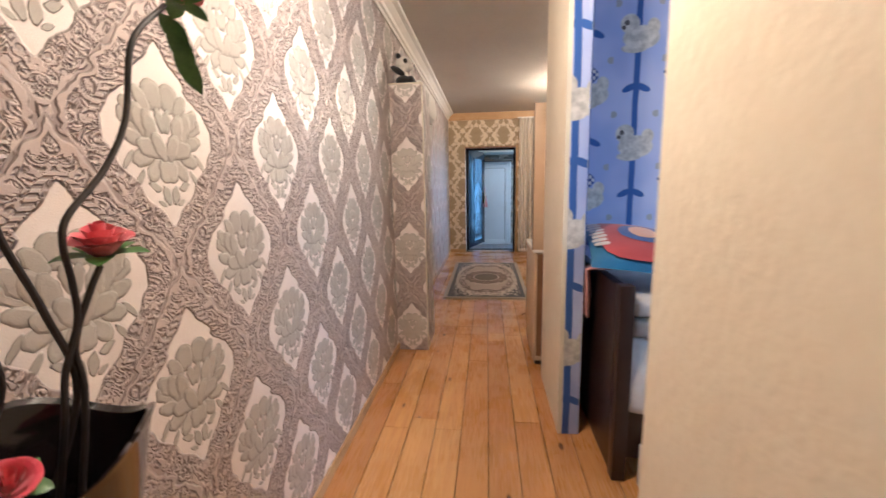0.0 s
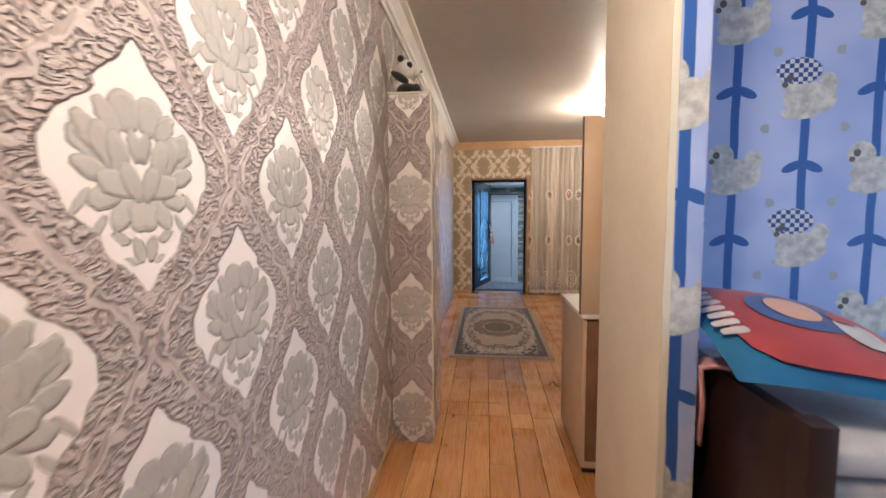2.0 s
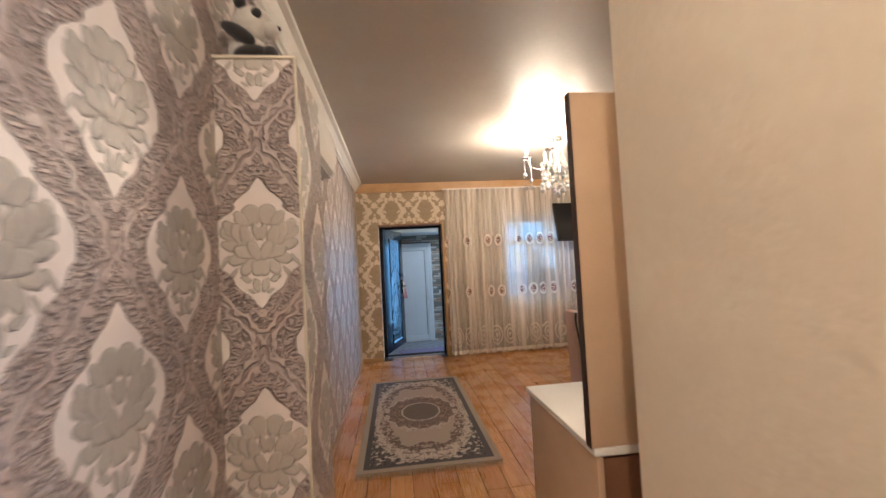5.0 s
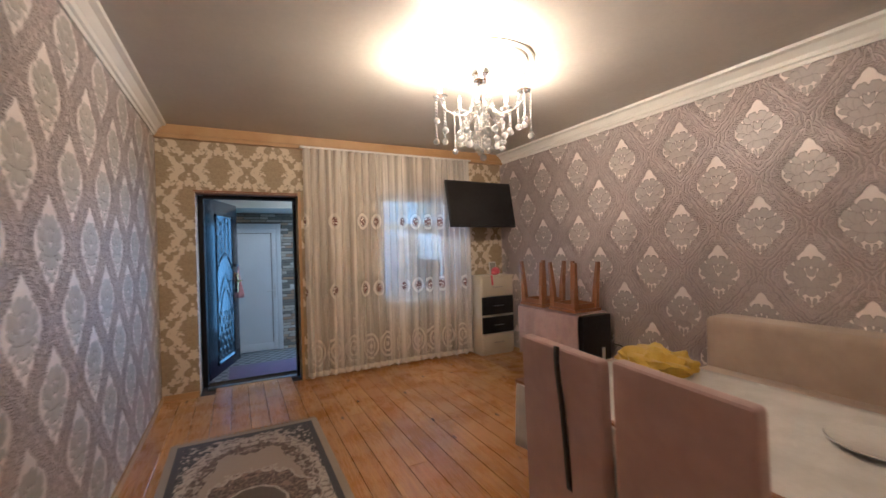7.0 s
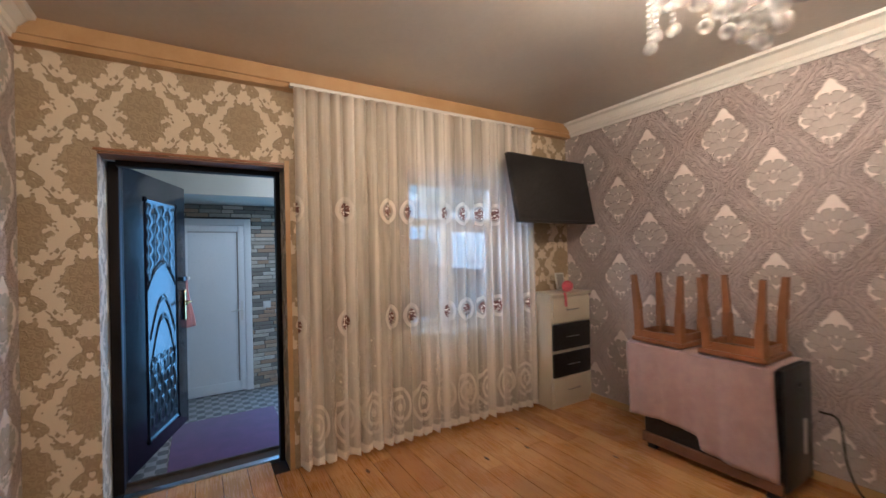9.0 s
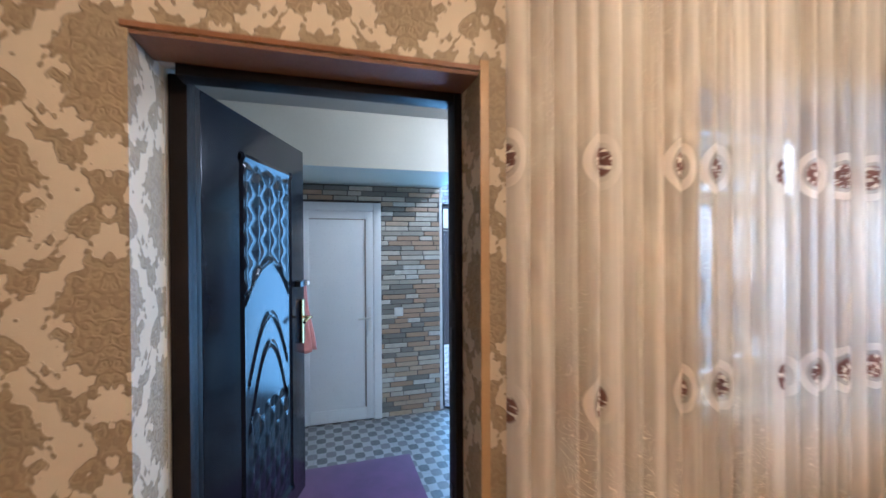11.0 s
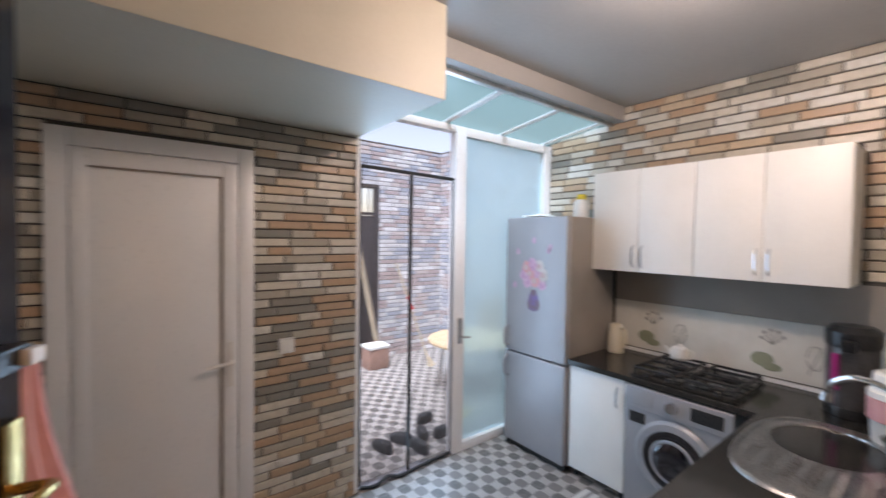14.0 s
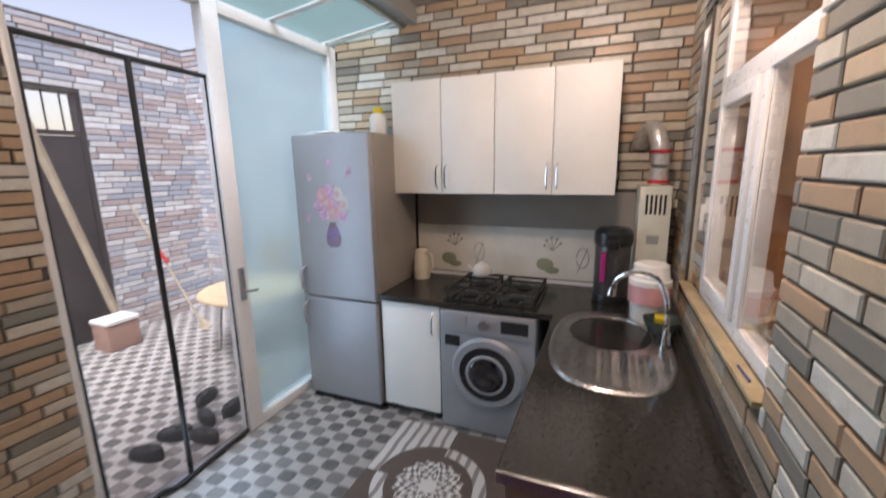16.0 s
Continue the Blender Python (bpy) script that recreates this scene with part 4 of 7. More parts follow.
for st in stems:
    part("stem", tube(bmesh.new(), spline(st, 7), 0.0042, 8), M_STEM, vase, "dark curling wire stem")
rose((VX, 0.728, 1.282), 0.038, pose(0, 0, 0, 8, 5, 0), vase)
rose((VX, 0.935, 1.685), 0.036, pose(0, 0, 0, -20, 15, 40), vase)
rose((VX + 0.02, VY - 0.035, 1.050), 0.026, pose(0, 0, 0, 15, 25, 10), vase)
for k in range(3):
    lf = bmesh.new()
    sheet(lf, lambda u, v, k=k: (VX + 0.0 + 0.02 * (u - 0.5) * math.sin(math.pi * v) * 2, VY + 0.285 + 0.06 * v + 0.012 * k, 1.64 - 0.06 * v - 0.02 * k + 0.012 * math.sin(3 * v + k)), 4, 6)
    part("leaf", lf, M_LEAF, vase, "green fabric leaf")

# bed
bed = thing("bed", "dark wenge bed piled with folded bedding", "bed", at=(0.95, 2.0, 0))
bm = box(0.93, 1.985, 0.0, 0.975, 2.86, 0.90, 0.006)
part("headboard", bm, M_WENGE, bed)
bm = box(0.922, 1.965, 0.0, 0.985, 2.03, 0.915, 0.006)
part("post", bm, M_WENGE, bed)
part("side_rail", box(0.976, 1.99, 0.10, 2.9, 2.03, 0.42, 0.006), M_WENGE, bed)
part("side_rail", box(0.976, 2.82, 0.10, 2.9, 2.86, 0.42, 0.006), M_WENGE, bed)
part("footboard", box(2.9, 1.985, 0.0, 2.94, 2.86, 0.55, 0.006), M_WENGE, bed)
part("mattress", box(0.985, 2.035, 0.20, 2.895, 2.815, 0.50, 0.03, 3), M_SHEETW, bed)


def drape(x0, x1, y0, y1, z0, amp, mat, name, label, cat, seed=0, hang=None, thick=0.02):
    rnd = random.Random(seed)
    ph = [rnd.uniform(0, 6) for _ in range(6)]

    def fn(u, v):
        x, y = x0 + (x1 - x0) * u, y0 + (y1 - y0) * v
        z = z0 + amp * (math.sin(7 * u + ph[0]) * math.sin(5 * v + ph[1]) + 0.5 * math.sin(15 * u + ph[2] + 4 * v))
        if hang and v < hang[0]:
            k = 1 - v / hang[0]
            z -= hang[1] * min(1, k * 1.15)
            y = y0 + (y1 - y0) * hang[0] - (0.03 + 0.02 * math.sin(9 * u + ph[3])) * min(1, k * 3)
        return (x, y, z)
    bm = bmesh.new()
    sheet(bm, fn, 26, 26)
    ob = solo(name, bm, mat, label, cat)
    s = ob.modifiers.new("thickness", "SOLIDIFY")
    s.thickness = thick
    s.offset = 1
    return ob


drape(1.13, 2.6, 1.68, 2.80, 0.505, 0.008, M_BLUECL, "blanket", "bright blue blanket hanging over the bed's side", "blanket", 3, (0.25, 0.33), 0.02)
pp = [(1.128, 2.30, 0.530), (1.126, 2.05, 0.530), (1.125, 1.95, 0.50), (1.125, 1.918, 0.40), (1.126, 1.912, 0.26), (1.145, 1.912, 0.19), (1.20, 1.912, 0.172), (1.5, 1.912, 0.172), (2.0, 1.912, 0.172), (2.6, 1.912, 0.172)]
solo("blanket_piping", tube(bmesh.new(), spline(pp, 5), 0.009, 6), M_PIPING, "light blue piped edge of the blue blanket", "piping")
drape(1.0, 1.16, 2.0, 2.75, 0.545, 0.010, M_SHEETW, "sheet", "pale crumpled sheet folded on the bed", "bedding", 5, (0.15, 0.22), 0.10)
for i, (mat, lab) in enumerate(((M_GREYBED, "folded grey-brown quilt in the bedding pile"), (M_SHEETW, "folded white quilt in the bedding pile"))):
    bm = box(1.0, 2.02, 0.66 + 0.09 * i, 1.62 - 0.06 * i, 2.78, 0.745 + 0.09 * i, 0.038, 4)
    for v in bm.verts:
        v.co.z += 0.012 * math.sin(9 * v.co.x + i) * math.sin(8 * v.co.y)
    solo("quilt", bm, mat, lab, "quilt", "bedding pile")


def cushion(bm, sx, sy, h, n=20):
    for sgn in (1, -0.35):
        sheet(bm, lambda u, v, sgn=sgn: ((u - 0.5) * sx * (1 - 0.10 * math.sin(math.pi * v)), (v - 0.5) * sy * (1 - 0.10 * math.sin(math.pi * u)), sgn * h * (math.sin(math.pi * u) * math.sin(math.pi * v)) ** 0.55), n, n)
    bmesh.ops.remove_doubles(bm, verts=bm.verts[:], dist=0.0005)
    return bm


pil = thing("pillow", "turquoise-edged red printed pillow on the bedding pile", "pillow")
T = pose(1.15, 2.37, 1.0, 11, 8, -4)
cov = part("cover", cushion(bmesh.new(), 0.60, 0.68, 0.09), M_TURQ, pil)
cov.data.transform(T)


def print_patch(name, mat, cx, cy, rx, ry, n=2.0, lift=0.004, label=""):
    """A printed shape that lies on the pillow's upper side."""
    bm = bmesh.new()
    rings = []

    def top(x, y):
        u, v = x / 0.60 + 0.5, y / 0.68 + 0.5
        return 0.09 * max(0, math.sin(math.pi * u) * math.sin(math.pi * v)) ** 0.55 + lift
    for i in range(7):
        row = []
        for k in range(28):
            a = 2 * math.pi * k / 28
            c, s = math.cos(a), math.sin(a)
            q = (abs(c) ** n + abs(s) ** n) ** (-1 / n) * i / 6
            x, y = cx + rx * q * c, cy + ry * q * s
            row.append(bm.verts.new((x, y, top(x, y))))
        rings.append(row)
    for a, b in zip(rings, rings[1:]):
        for k in range(28):
            bm.faces.new((a[k], a[(k + 1) % 28], b[(k + 1) % 28], b[k]))
    bmesh.ops.remove_doubles(bm, verts=bm.verts[:], dist=0.0005)
    ob = part(name, bm, mat, None, label)
    ob.data.transform(T)
    ob.parent = pil


print_patch("print", M_RED, 0.01, 0.0, 0.245, 0.285, 5, 0.005, "red printed field")
print_patch("print", M_NAVY, -0.01, 0.0, 0.13, 0.13, 2.2, 0.009, "navy printed shape")
print_patch("print", M_SKINT, -0.025, 0.0, 0.065, 0.085, 2.2, 0.012, "peach printed shape")
print_patch("print", M_SHEETW, 0.10, -0.10, 0.05, 0.08, 2.4, 0.010, "cream printed shape")
print_patch("print", M_RED, 0.09, -0.03, 0.035, 0.035, 2, 0.014, "red printed dot")
for k in range(8):
    print_patch("print_bar", M_SHEETW, -0.238 + 0.006 * (k % 2), 0.20 - 0.048 * k, 0.034, 0.018, 4, 0.008, "white bar of print")
bm = bmesh.new()
sheet(bm, lambda u, v: (0.985 - 0.115 * min(1, v * 4) - 0.012 * math.sin(6 * u + 3 * v), 2.30 + 0.085 * u + 0.02 * v + 0.01 * math.sin(8 * v), 0.925 - 0.27 * max(0, v - 0.22) / 0.78), 10, 16)
ob = solo("pink_cloth", bm, M_PINK, "pink cloth hanging over the bed's headboard", "cloth")
ob.modifiers.new("thickness", "SOLIDIFY").thickness = 0.012
solo("storage_box", box(1.03, 1.86, 0, 1.22, 1.955, 0.20, 0.006), M_WHITEP, "small white plastic box on the floor beside the bed", "box")

# panda and split air conditioner on the west wall
def ball(bm, c, r, sx=1, sy=1, sz=1, seg=16):
    bmesh.ops.create_uvsphere(bm, u_segments=seg, v_segments=10, radius=1, matrix=Matrix.Translation(c) @ Matrix.Diagonal((r * sx, r * sy, r * sz, 1)))
    return bm


PX, PY, PZ = -0.285, 3.455, 2.10
panda = bmesh.new()
ball(panda, (PX - 0.012, PY + 0.02, PZ + 0.066), 0.064, 0.95, 0.9, 1.0)
ball(panda, (PX + 0.012, PY + 0.01, PZ + 0.160), 0.062, 1.05, 0.95, 0.95)
ball(panda, (PX + 0.062, PY + 0.005, PZ + 0.140), 0.032, 1.1, 1, 0.85)
n_white = len(panda.faces)
for s in (-1, 1):
    ball(panda, (PX - 0.018, PY + 0.01 + s * 0.040, PZ + 0.214), 0.020)
    ball(panda, (PX + 0.034, PY + 0.01 + s * 0.048, PZ + 0.172), 0.017, 1.1, 0.6, 1.2)
    ball(panda, (PX + 0.015, PY + 0.02 + s * 0.040, PZ + 0.038), 0.044, 1.45, 0.75, 0.86)
    ball(panda, (PX + 0.070, PY + 0.02 + s * 0.040, PZ + 0.036), 0.034, 0.9, 0.9, 1.05)
    bmesh.ops.create_uvsphere(panda, u_segments=14, v_segments=10, radius=1, matrix=pose(PX - 0.022, PY + 0.012 + s * 0.054, PZ + 0.104, 0, 32, 0) @ Matrix.Diagonal((0.062, 0.022, 0.024, 1)))
ball(panda, (PX + 0.094, PY + 0.005, PZ + 0.146), 0.009)
panda.faces.ensure_lookup_table()
for i, fc in enumerate(panda.faces):
    fc.material_index = 0 if i < n_white else 1
ob = solo("panda_toy", panda, M_FURW, "black and white plush panda sitting on the pilaster", "toy")
ob.data.materials.append(M_FURB)

ac = thing("air_conditioner", "white split air conditioner high on the papered wall", "air conditioner", at=(XL, 4.15, 1.95))
bm = bmesh.new()
prof = [(0.0, 1.955), (0.13, 1.955), (0.195, 2.00), (0.215, 2.06), (0.205, 2.20), (0.18, 2.225), (0.0, 2.225)]
rows = [[bm.verts.new((XL + 0.002 + a, yy, zz)) for a, zz in prof] for yy in (3.80, 4.56)]
for i in range(len(prof)):
    j = (i + 1) % len(prof)
    bm.faces.new((rows[0][i], rows[0][j], rows[1][j], rows[1][i]))
bm.faces.new(rows[0])
bm.faces.new(rows[1][::-1])
part("body", bm, M_WHITE, ac)
part("outlet", box(XL + 0.05, 3.86, 1.947, XL + 0.14, 4.50, 1.956), M_BLACK, ac, "dark air outlet slot")
part("flap", box(XL + 0.142, 3.86, 1.952, XL + 0.19, 4.50, 1.958), M_WHITE, ac)

# ================================================================ living room
rug = thing("rug", "oriental rug in grey, cream and brown on the boards", "rug")
part("carpet_field", box(-0.17, 4.91, 0.001, 0.86, 7.09, 0.012, 0.004), M_RUG, rug)
for yy, s in ((4.91, -1), (7.09, 1)):
    bm = bmesh.new()
    rnd = random.Random(int(yy * 10))
    for i in range(150):
        x = -0.165 + i * 1.02 / 150
        rod(bm, (x, yy, 0.006), (x + rnd.uniform(-0.012, 0.012), yy + s * rnd.uniform(0.045, 0.07), 0.003), 0.0028, 0.0016, 4)
    part("fringe", bm, M_OLDWOOD, rug, "cream knotted fringe")

vt = thing("dressing_table", "beige laminate dressing table with a tall end board", "table", at=(1.0, 3.4, 0))
part("side_panel", box(0.70, 3.145, 0.04, 0.72, 3.715, 0.855, 0.002), M_BEIGE, vt)
part("side_panel", box(1.48, 3.145, 0.04, 1.50, 3.715, 0.855, 0.002), M_BEIGE, vt)
part("back_panel", box(0.721, 3.155, 0.06, 1.479, 3.163, 0.84), M_BROWNB, vt, "bare brown fibreboard back")
part("frame_rail", box(0.721, 3.146, 0.04, 1.479, 3.166, 0.07), M_BEIGE, vt)
part("front", box(0.721, 3.70, 0.06, 1.479, 3.714, 0.84, 0.002), M_BEIGE, vt)
part("plinth", box(0.715, 3.17, 0.0, 1.485, 3.70, 0.039), M_BLACK, vt)
part("tabletop", box(0.69, 3.135, 0.856, 1.51, 3.73, 0.878, 0.003), M_WHITE, vt, "white laminate top")
part("end_board", box(0.685, 3.137, 0.8785, 0.835, 3.168, 1.885, 0.002), M_BEIGE, vt)
part("edge_strip", box(0.6815, 3.139, 0.8785, 0.6845, 3.166, 1.885), M_WENGE, vt, "dark edge banding")
scr = thing("small_screen", "black flat screen on a foot on the dressing table", "screen")
part("panel", box(0.86, 3.20, 0.93, 1.45, 3.225, 1.33, 0.004), M_BLACK, scr)
part("foot", box(0.90, 3.16, 0.8785, 0.95, 3.28, 0.93, 0.004), M_BLACK, scr)
part("foot", box(1.36, 3.16, 0.8785, 1.41, 3.28, 0.93, 0.004), M_BLACK, scr)

# television on its arm, tipped forward
tv = thing("television", "black flat television tipped forward on a wall arm", "television")
TT = pose(3.08, 7.905, 1.945, -11, 0, 4)
for nm, g, mt, lb in (("frame", (-0.50, -0.02, -0.295, 0.50, 0.02, 0.295), M_BLACK, ""), ("screen", (-0.487, -0.0225, -0.275, 0.487, -0.0205, 0.283), M_BLACK, "matte dark screen"), ("back_cover", (-0.33, 0.0205, -0.2, 0.33, 0.045, 0.15), M_BLACK, "")):
    o = part(nm, box(*g, 0.004), mt, None, lb)
    o.data.transform(TT)
    o.parent = tv
bm = bmesh.new()
rod(bm, (3.08, 7.96, 1.93), (3.08, 8.21, 1.90), 0.018)
bx(bm, 3.0, 8.205, 1.82, 3.16, 8.219, 2.0)
part("arm", bm, M_BLACK, tv)

# drawer unit
dr = thing("drawer_unit", "cream drawer unit with dark middle drawers by the curtain", "drawers", at=(3.3, 8.0, 0))
part("body", box(3.07, 7.955, 0.03, 3.57, 8.20, 1.012, 0.003), M_CREAMLAM, dr)
part("plinth", box(3.08, 7.965, 0.0, 3.56, 8.19, 0.029), M_CREAMLAM, dr)
part("top", box(3.06, 7.925, 1.013, 3.575, 8.205, 1.032, 0.003), M_CREAMLAM, dr)
for z0, z1, mt in ((0.06, 0.27, M_CREAMLAM), (0.285, 0.495, M_BLACK), (0.525, 0.755, M_BLACK), (0.77, 0.995, M_CREAMLAM)):
    f = part("drawer", box(3.08, 7.935, z0, 3.56, 7.954, z1, 0.003), mt, dr, "dark drawer front" if mt is M_BLACK else "")
    h = bmesh.new()
    tube(h, [(3.25, 7.935, (z0 + z1) / 2), (3.25, 7.918, (z0 + z1) / 2), (3.39, 7.918, (z0 + z1) / 2), (3.39, 7.935, (z0 + z1) / 2)], 0.005, 6)
    part("handle", h, M_STEEL, f, "small metal handle")
ph = thing("photo_frame", "small pale photo frame standing on the drawers", "frame")
o = part("frame", box(-0.055, -0.006, 0, 0.055, 0.006, 0.17, 0.003), M_WHITEP, ph)
o.data.transform(pose(3.37, 8.10, 1.034, -10, 0, 0))
o = part("picture", box(-0.042, -0.0085, 0.015, 0.042, -0.0065, 0.155), M_GREYPR, ph)
o.data.transform(pose(3.37, 8.10, 1.034, -10, 0, 0))
bm = bmesh.new()
ball(bm, (3.33, 7.99, 1.085), 0.055, 1.15, 0.8, 0.95)
ball(bm, (3.29, 7.97, 1.06), 0.035, 1.2, 0.8, 0.7)
solo("red_bow", bm, M_ROSE, "bright red ribbon bow on the drawers", "ribbon")
bm = bmesh.new()
sheet(bm, lambda u, v: (3.20 + 0.03 * u + 0.02 * v, 7.921 - 0.003 * math.sin(5 * v), 1.04 - 0.13 * v), 3, 8)
o = solo("red_ribbon", bm, M_ROSE, "red ribbon trailing over the drawers' edge", "ribbon")
o.modifiers.new("thickness", "SOLIDIFY").thickness = 0.003

# heater with a cloth, two stools upside down on it
ht = thing("heater", "black room heater with reddish base under a cloth", "heater", at=(3.35, 6.7, 0))
part("body", box(3.15, 6.33, 0.10, 3.50, 7.14, 0.735, 0.015, 3), M_BLACK, ht)
part("base", box(3.13, 6.32, 0.04, 3.51, 7.15, 0.11, 0.008), M_BROWNB, ht, "reddish brown base")
for y0 in (6.35, 7.06):
    part("foot", box(3.15, y0, 0.0, 3.49, y0 + 0.06, 0.039, 0.004), M_BLACK, ht)
part("end_panel", box(3.14, 6.305, 0.06, 3.505, 6.327, 0.735, 0.008), M_BLACK, ht)
part("label_plate", box(3.38, 6.3015, 0.22, 3.42, 6.305, 0.42), M_WHITEP, ht, "white sticker")
part("knob", rod(bmesh.new(), (3.32, 6.305, 0.63), (3.32, 6.288, 0.63), 0.014), M_BLACK, ht)
bm = bmesh.new()


def over(u, v):
    y = 6.34 + 0.90 * u
    L = v * 0.95
    fold = 0.012 * math.sin(22 * u + 2) * min(1, max(0, L - 0.3) * 5) + 0.008 * math.sin(9 * u)
    if L < 0.33:
        return (3.50 - L * 1.12, y, 0.747 + 0.004 * math.sin(20 * u + 8 * v))
    return (3.132 - 0.01 - abs(fold), y + 0.01 * math.sin(5 * v), 0.747 - (L - 0.33) * ((0.87 if u > 0.47 else 0.98) + 0.05 * math.sin(5 * u + 1)))


sheet(bm, over, 40, 30)
o = solo("draped_cloth", bm, M_PINKCL, "dusty pink cloth draped over the heater", "cloth")
o.modifiers.new("thickness", "SOLIDIFY").thickness = 0.006


def stool(cy):
    st = thing("stool", "varnished wooden stool turned upside down on the heater", "stool", "stools on the heater", (3.30, cy, 0.757))
    part("seat", box(3.115, cy - 0.185, 0.757, 3.465, cy + 0.185, 0.787, 0.01, 3), M_STOOL, st)
    part("apron", box(3.145, cy - 0.155, 0.787, 3.435, cy - 0.140, 0.835), M_STOOL, st)
    part("apron", box(3.145, cy + 0.140, 0.787, 3.435, cy + 0.155, 0.835), M_STOOL, st)
    part("apron", box(3.140, cy - 0.14, 0.787, 3.155, cy + 0.14, 0.835), M_STOOL, st)
    part("apron", box(3.425, cy - 0.14, 0.787, 3.440, cy + 0.14, 0.835), M_STOOL, st)
    for sx in (-1, 1):
        for sy in (-1, 1):
            bm = bmesh.new()
            pts = [(3.290 + sx * 0.135, cy + sy * 0.145, 0.788), (3.290 + sx * 0.142, cy + sy * 0.15, 0.985), (3.290 + sx * 0.155, cy + sy * 0.168, 1.235)]
            for (a, b), (r0, r1) in zip(zip(pts, pts[1:]), ((0.036, 0.032), (0.032, 0.022))):
                rod(bm, a, b, r0, r1, 4)
            part("leg", bm, M_STOOL, st)
    return st


stool(7.02)
stool(6.56)
bm = bmesh.new()
tube(bm, spline([(3.50, 6.27, 0.45), (3.56, 6.20, 0.40), (3.57, 6.17, 0.15), (3.55, 6.10, 0.012), (3.57, 6.0, 0.012)]), 0.006, 6)
solo("power_cable", bm, M_BLACK, "black cable of the heater against the wall", "cable")

# dining table with oilcloth, slip-covered chairs, sofa
tb = thing("dining_table", "dining table under a silvery oilcloth", "table", at=(2.0, 4.45, 0))
part("tabletop", box(1.555, 3.57, 0.70, 2.505, 5.235, 0.735, 0.004), M_STOOL, tb)
for x in (1.72, 2.40):
    for y in (3.66, 5.12):
        part("leg", box(x - 0.03, y - 0.03, 0, x + 0.03, y + 0.03, 0.699, 0.005), M_STOOL, tb)
bm = bmesh.new()


def oil(u, v):
    a = 2 * math.pi * u
    c, s = math.cos(a), math.sin(a)
    q = (abs(c) ** 40 + abs(s) ** 40) ** (-1 / 40)
    cx, cy, hx, hy = 2.03, 4.40, 0.482, 0.842
    k = min(1, v / 0.6)
    x, y = cx + hx * q * c * k, cy + hy * q * s * k
    z = 0.7385
    if v > 0.6:
        d = (v - 0.6) / 0.4
        fl = 0.5 + 0.5 * math.sin(a * 17 + 1.3)
        x += c * 0.05 * d * fl
        y += s * 0.05 * d * fl
        z -= d * (0.32 + 0.03 * math.sin(a * 9))
    return (x, y, z)


sheet(bm, oil, 120, 16)
bmesh.ops.remove_doubles(bm, verts=bm.verts[:], dist=0.0005)
o = solo("tablecloth", bm, M_OIL, "shiny silvery white oilcloth hanging over the table", "tablecloth")
o.modifiers.new("thickness", "SOLIDIFY").thickness = 0.002


def slip_chair(x, y, turn, label):
    ch = thing("dining_chair", label, "chair", "chairs round the table", (x, y, 0))
    W = pose(x, y, 0, 0, 0, turn)
    o = part("seat", box(-0.21, -0.22, 0.43, 0.22, 0.22, 0.485, 0.02, 3), M_MAUVE, ch)
    o.data.transform(W)
    bm = bmesh.new()
    vs = box(-0.245, -0.225, 0.06, -0.185, 0.225, 1.0, 0.018, 3)
    for v in vs.verts:
        v.co.x -= 0.07 * max(0, v.co.z - 0.45) ** 1.3
        v.co.y *= 1.0 - 0.06 * max(0, v.co.z - 0.5)
        v.co.z += 0.02 * math.sin(3.4 * (v.co.y + 0.22)) * (v.co.z > 0.9)
    o = part("slipcover_back", vs, M_MAUVE, ch)
    o.data.transform(W)
    o = part("slipcover_skirt", box(-0.205, -0.215, 0.08, 0.215, 0.215, 0.43, 0.012, 2), M_MAUVE, ch)
    o.data.transform(W)
    for sx in (-0.18, 0.18):
        for sy in (-0.18, 0.18):
            o = part("leg", box(sx - 0.018, sy - 0.018, 0, sx + 0.018, sy + 0.018, 0.08), M_STOOL, ch)
            o.data.transform(W)
    for c in ch.children:
        c.matrix_parent_inverse = Matrix()
        c.data.transform(Matrix.Translation((-x, -y, 0)))
    return ch


slip_chair(1.70, 4.79, 0, "mauve slip-covered dining chair with a black strap")
slip_chair(1.70, 4.30, 0, "mauve slip-covered dining chair against the table")
slip_chair(2.08, 3.42, 90, "mauve slip-covered dining chair at the table's end")
bm = bmesh.new()
pts = [(1.40, 4.745, 1.025), (1.395, 4.74, 0.95), (1.425, 4.745, 0.75), (1.45, 4.745, 0.45)]
pr = spline(pts, 8)
sheet(bm, lambda u, v: (pr[min(len(pr) - 1, int(v * (len(pr) - 1)))].x - 0.006, pr[min(len(pr) - 1, int(v * (len(pr) - 1)))].y + 0.028 * (u - 0.5), pr[min(len(pr) - 1, int(v * (len(pr) - 1)))].z), 2, 24)
o = solo("bag_strap", bm, M_BLACK, "black woven strap hanging over the chair's back", "strap")
o.modifiers.new("thickness", "SOLIDIFY").thickness = 0.004

bag = bmesh.new()
bmesh.ops.create_icosphere(bag, subdivisions=4, radius=1)
for v in bag.verts:
    p = v.co.copy()
    n = noise.noise(p * 2.2) * 0.28 + noise.noise(p * 5) * 0.10
    v.co = Vector((2.30 + p.x * 0.15 * (1 + n), 4.98 + p.y * 0.20 * (1 + n), 0.742 + max(0, (p.z + 0.35)) * 0.075 * (1 + n * 1.6)))
solo("plastic_bag", bag, M_YELLOW, "crumpled yellow plastic bag on the table", "bag")
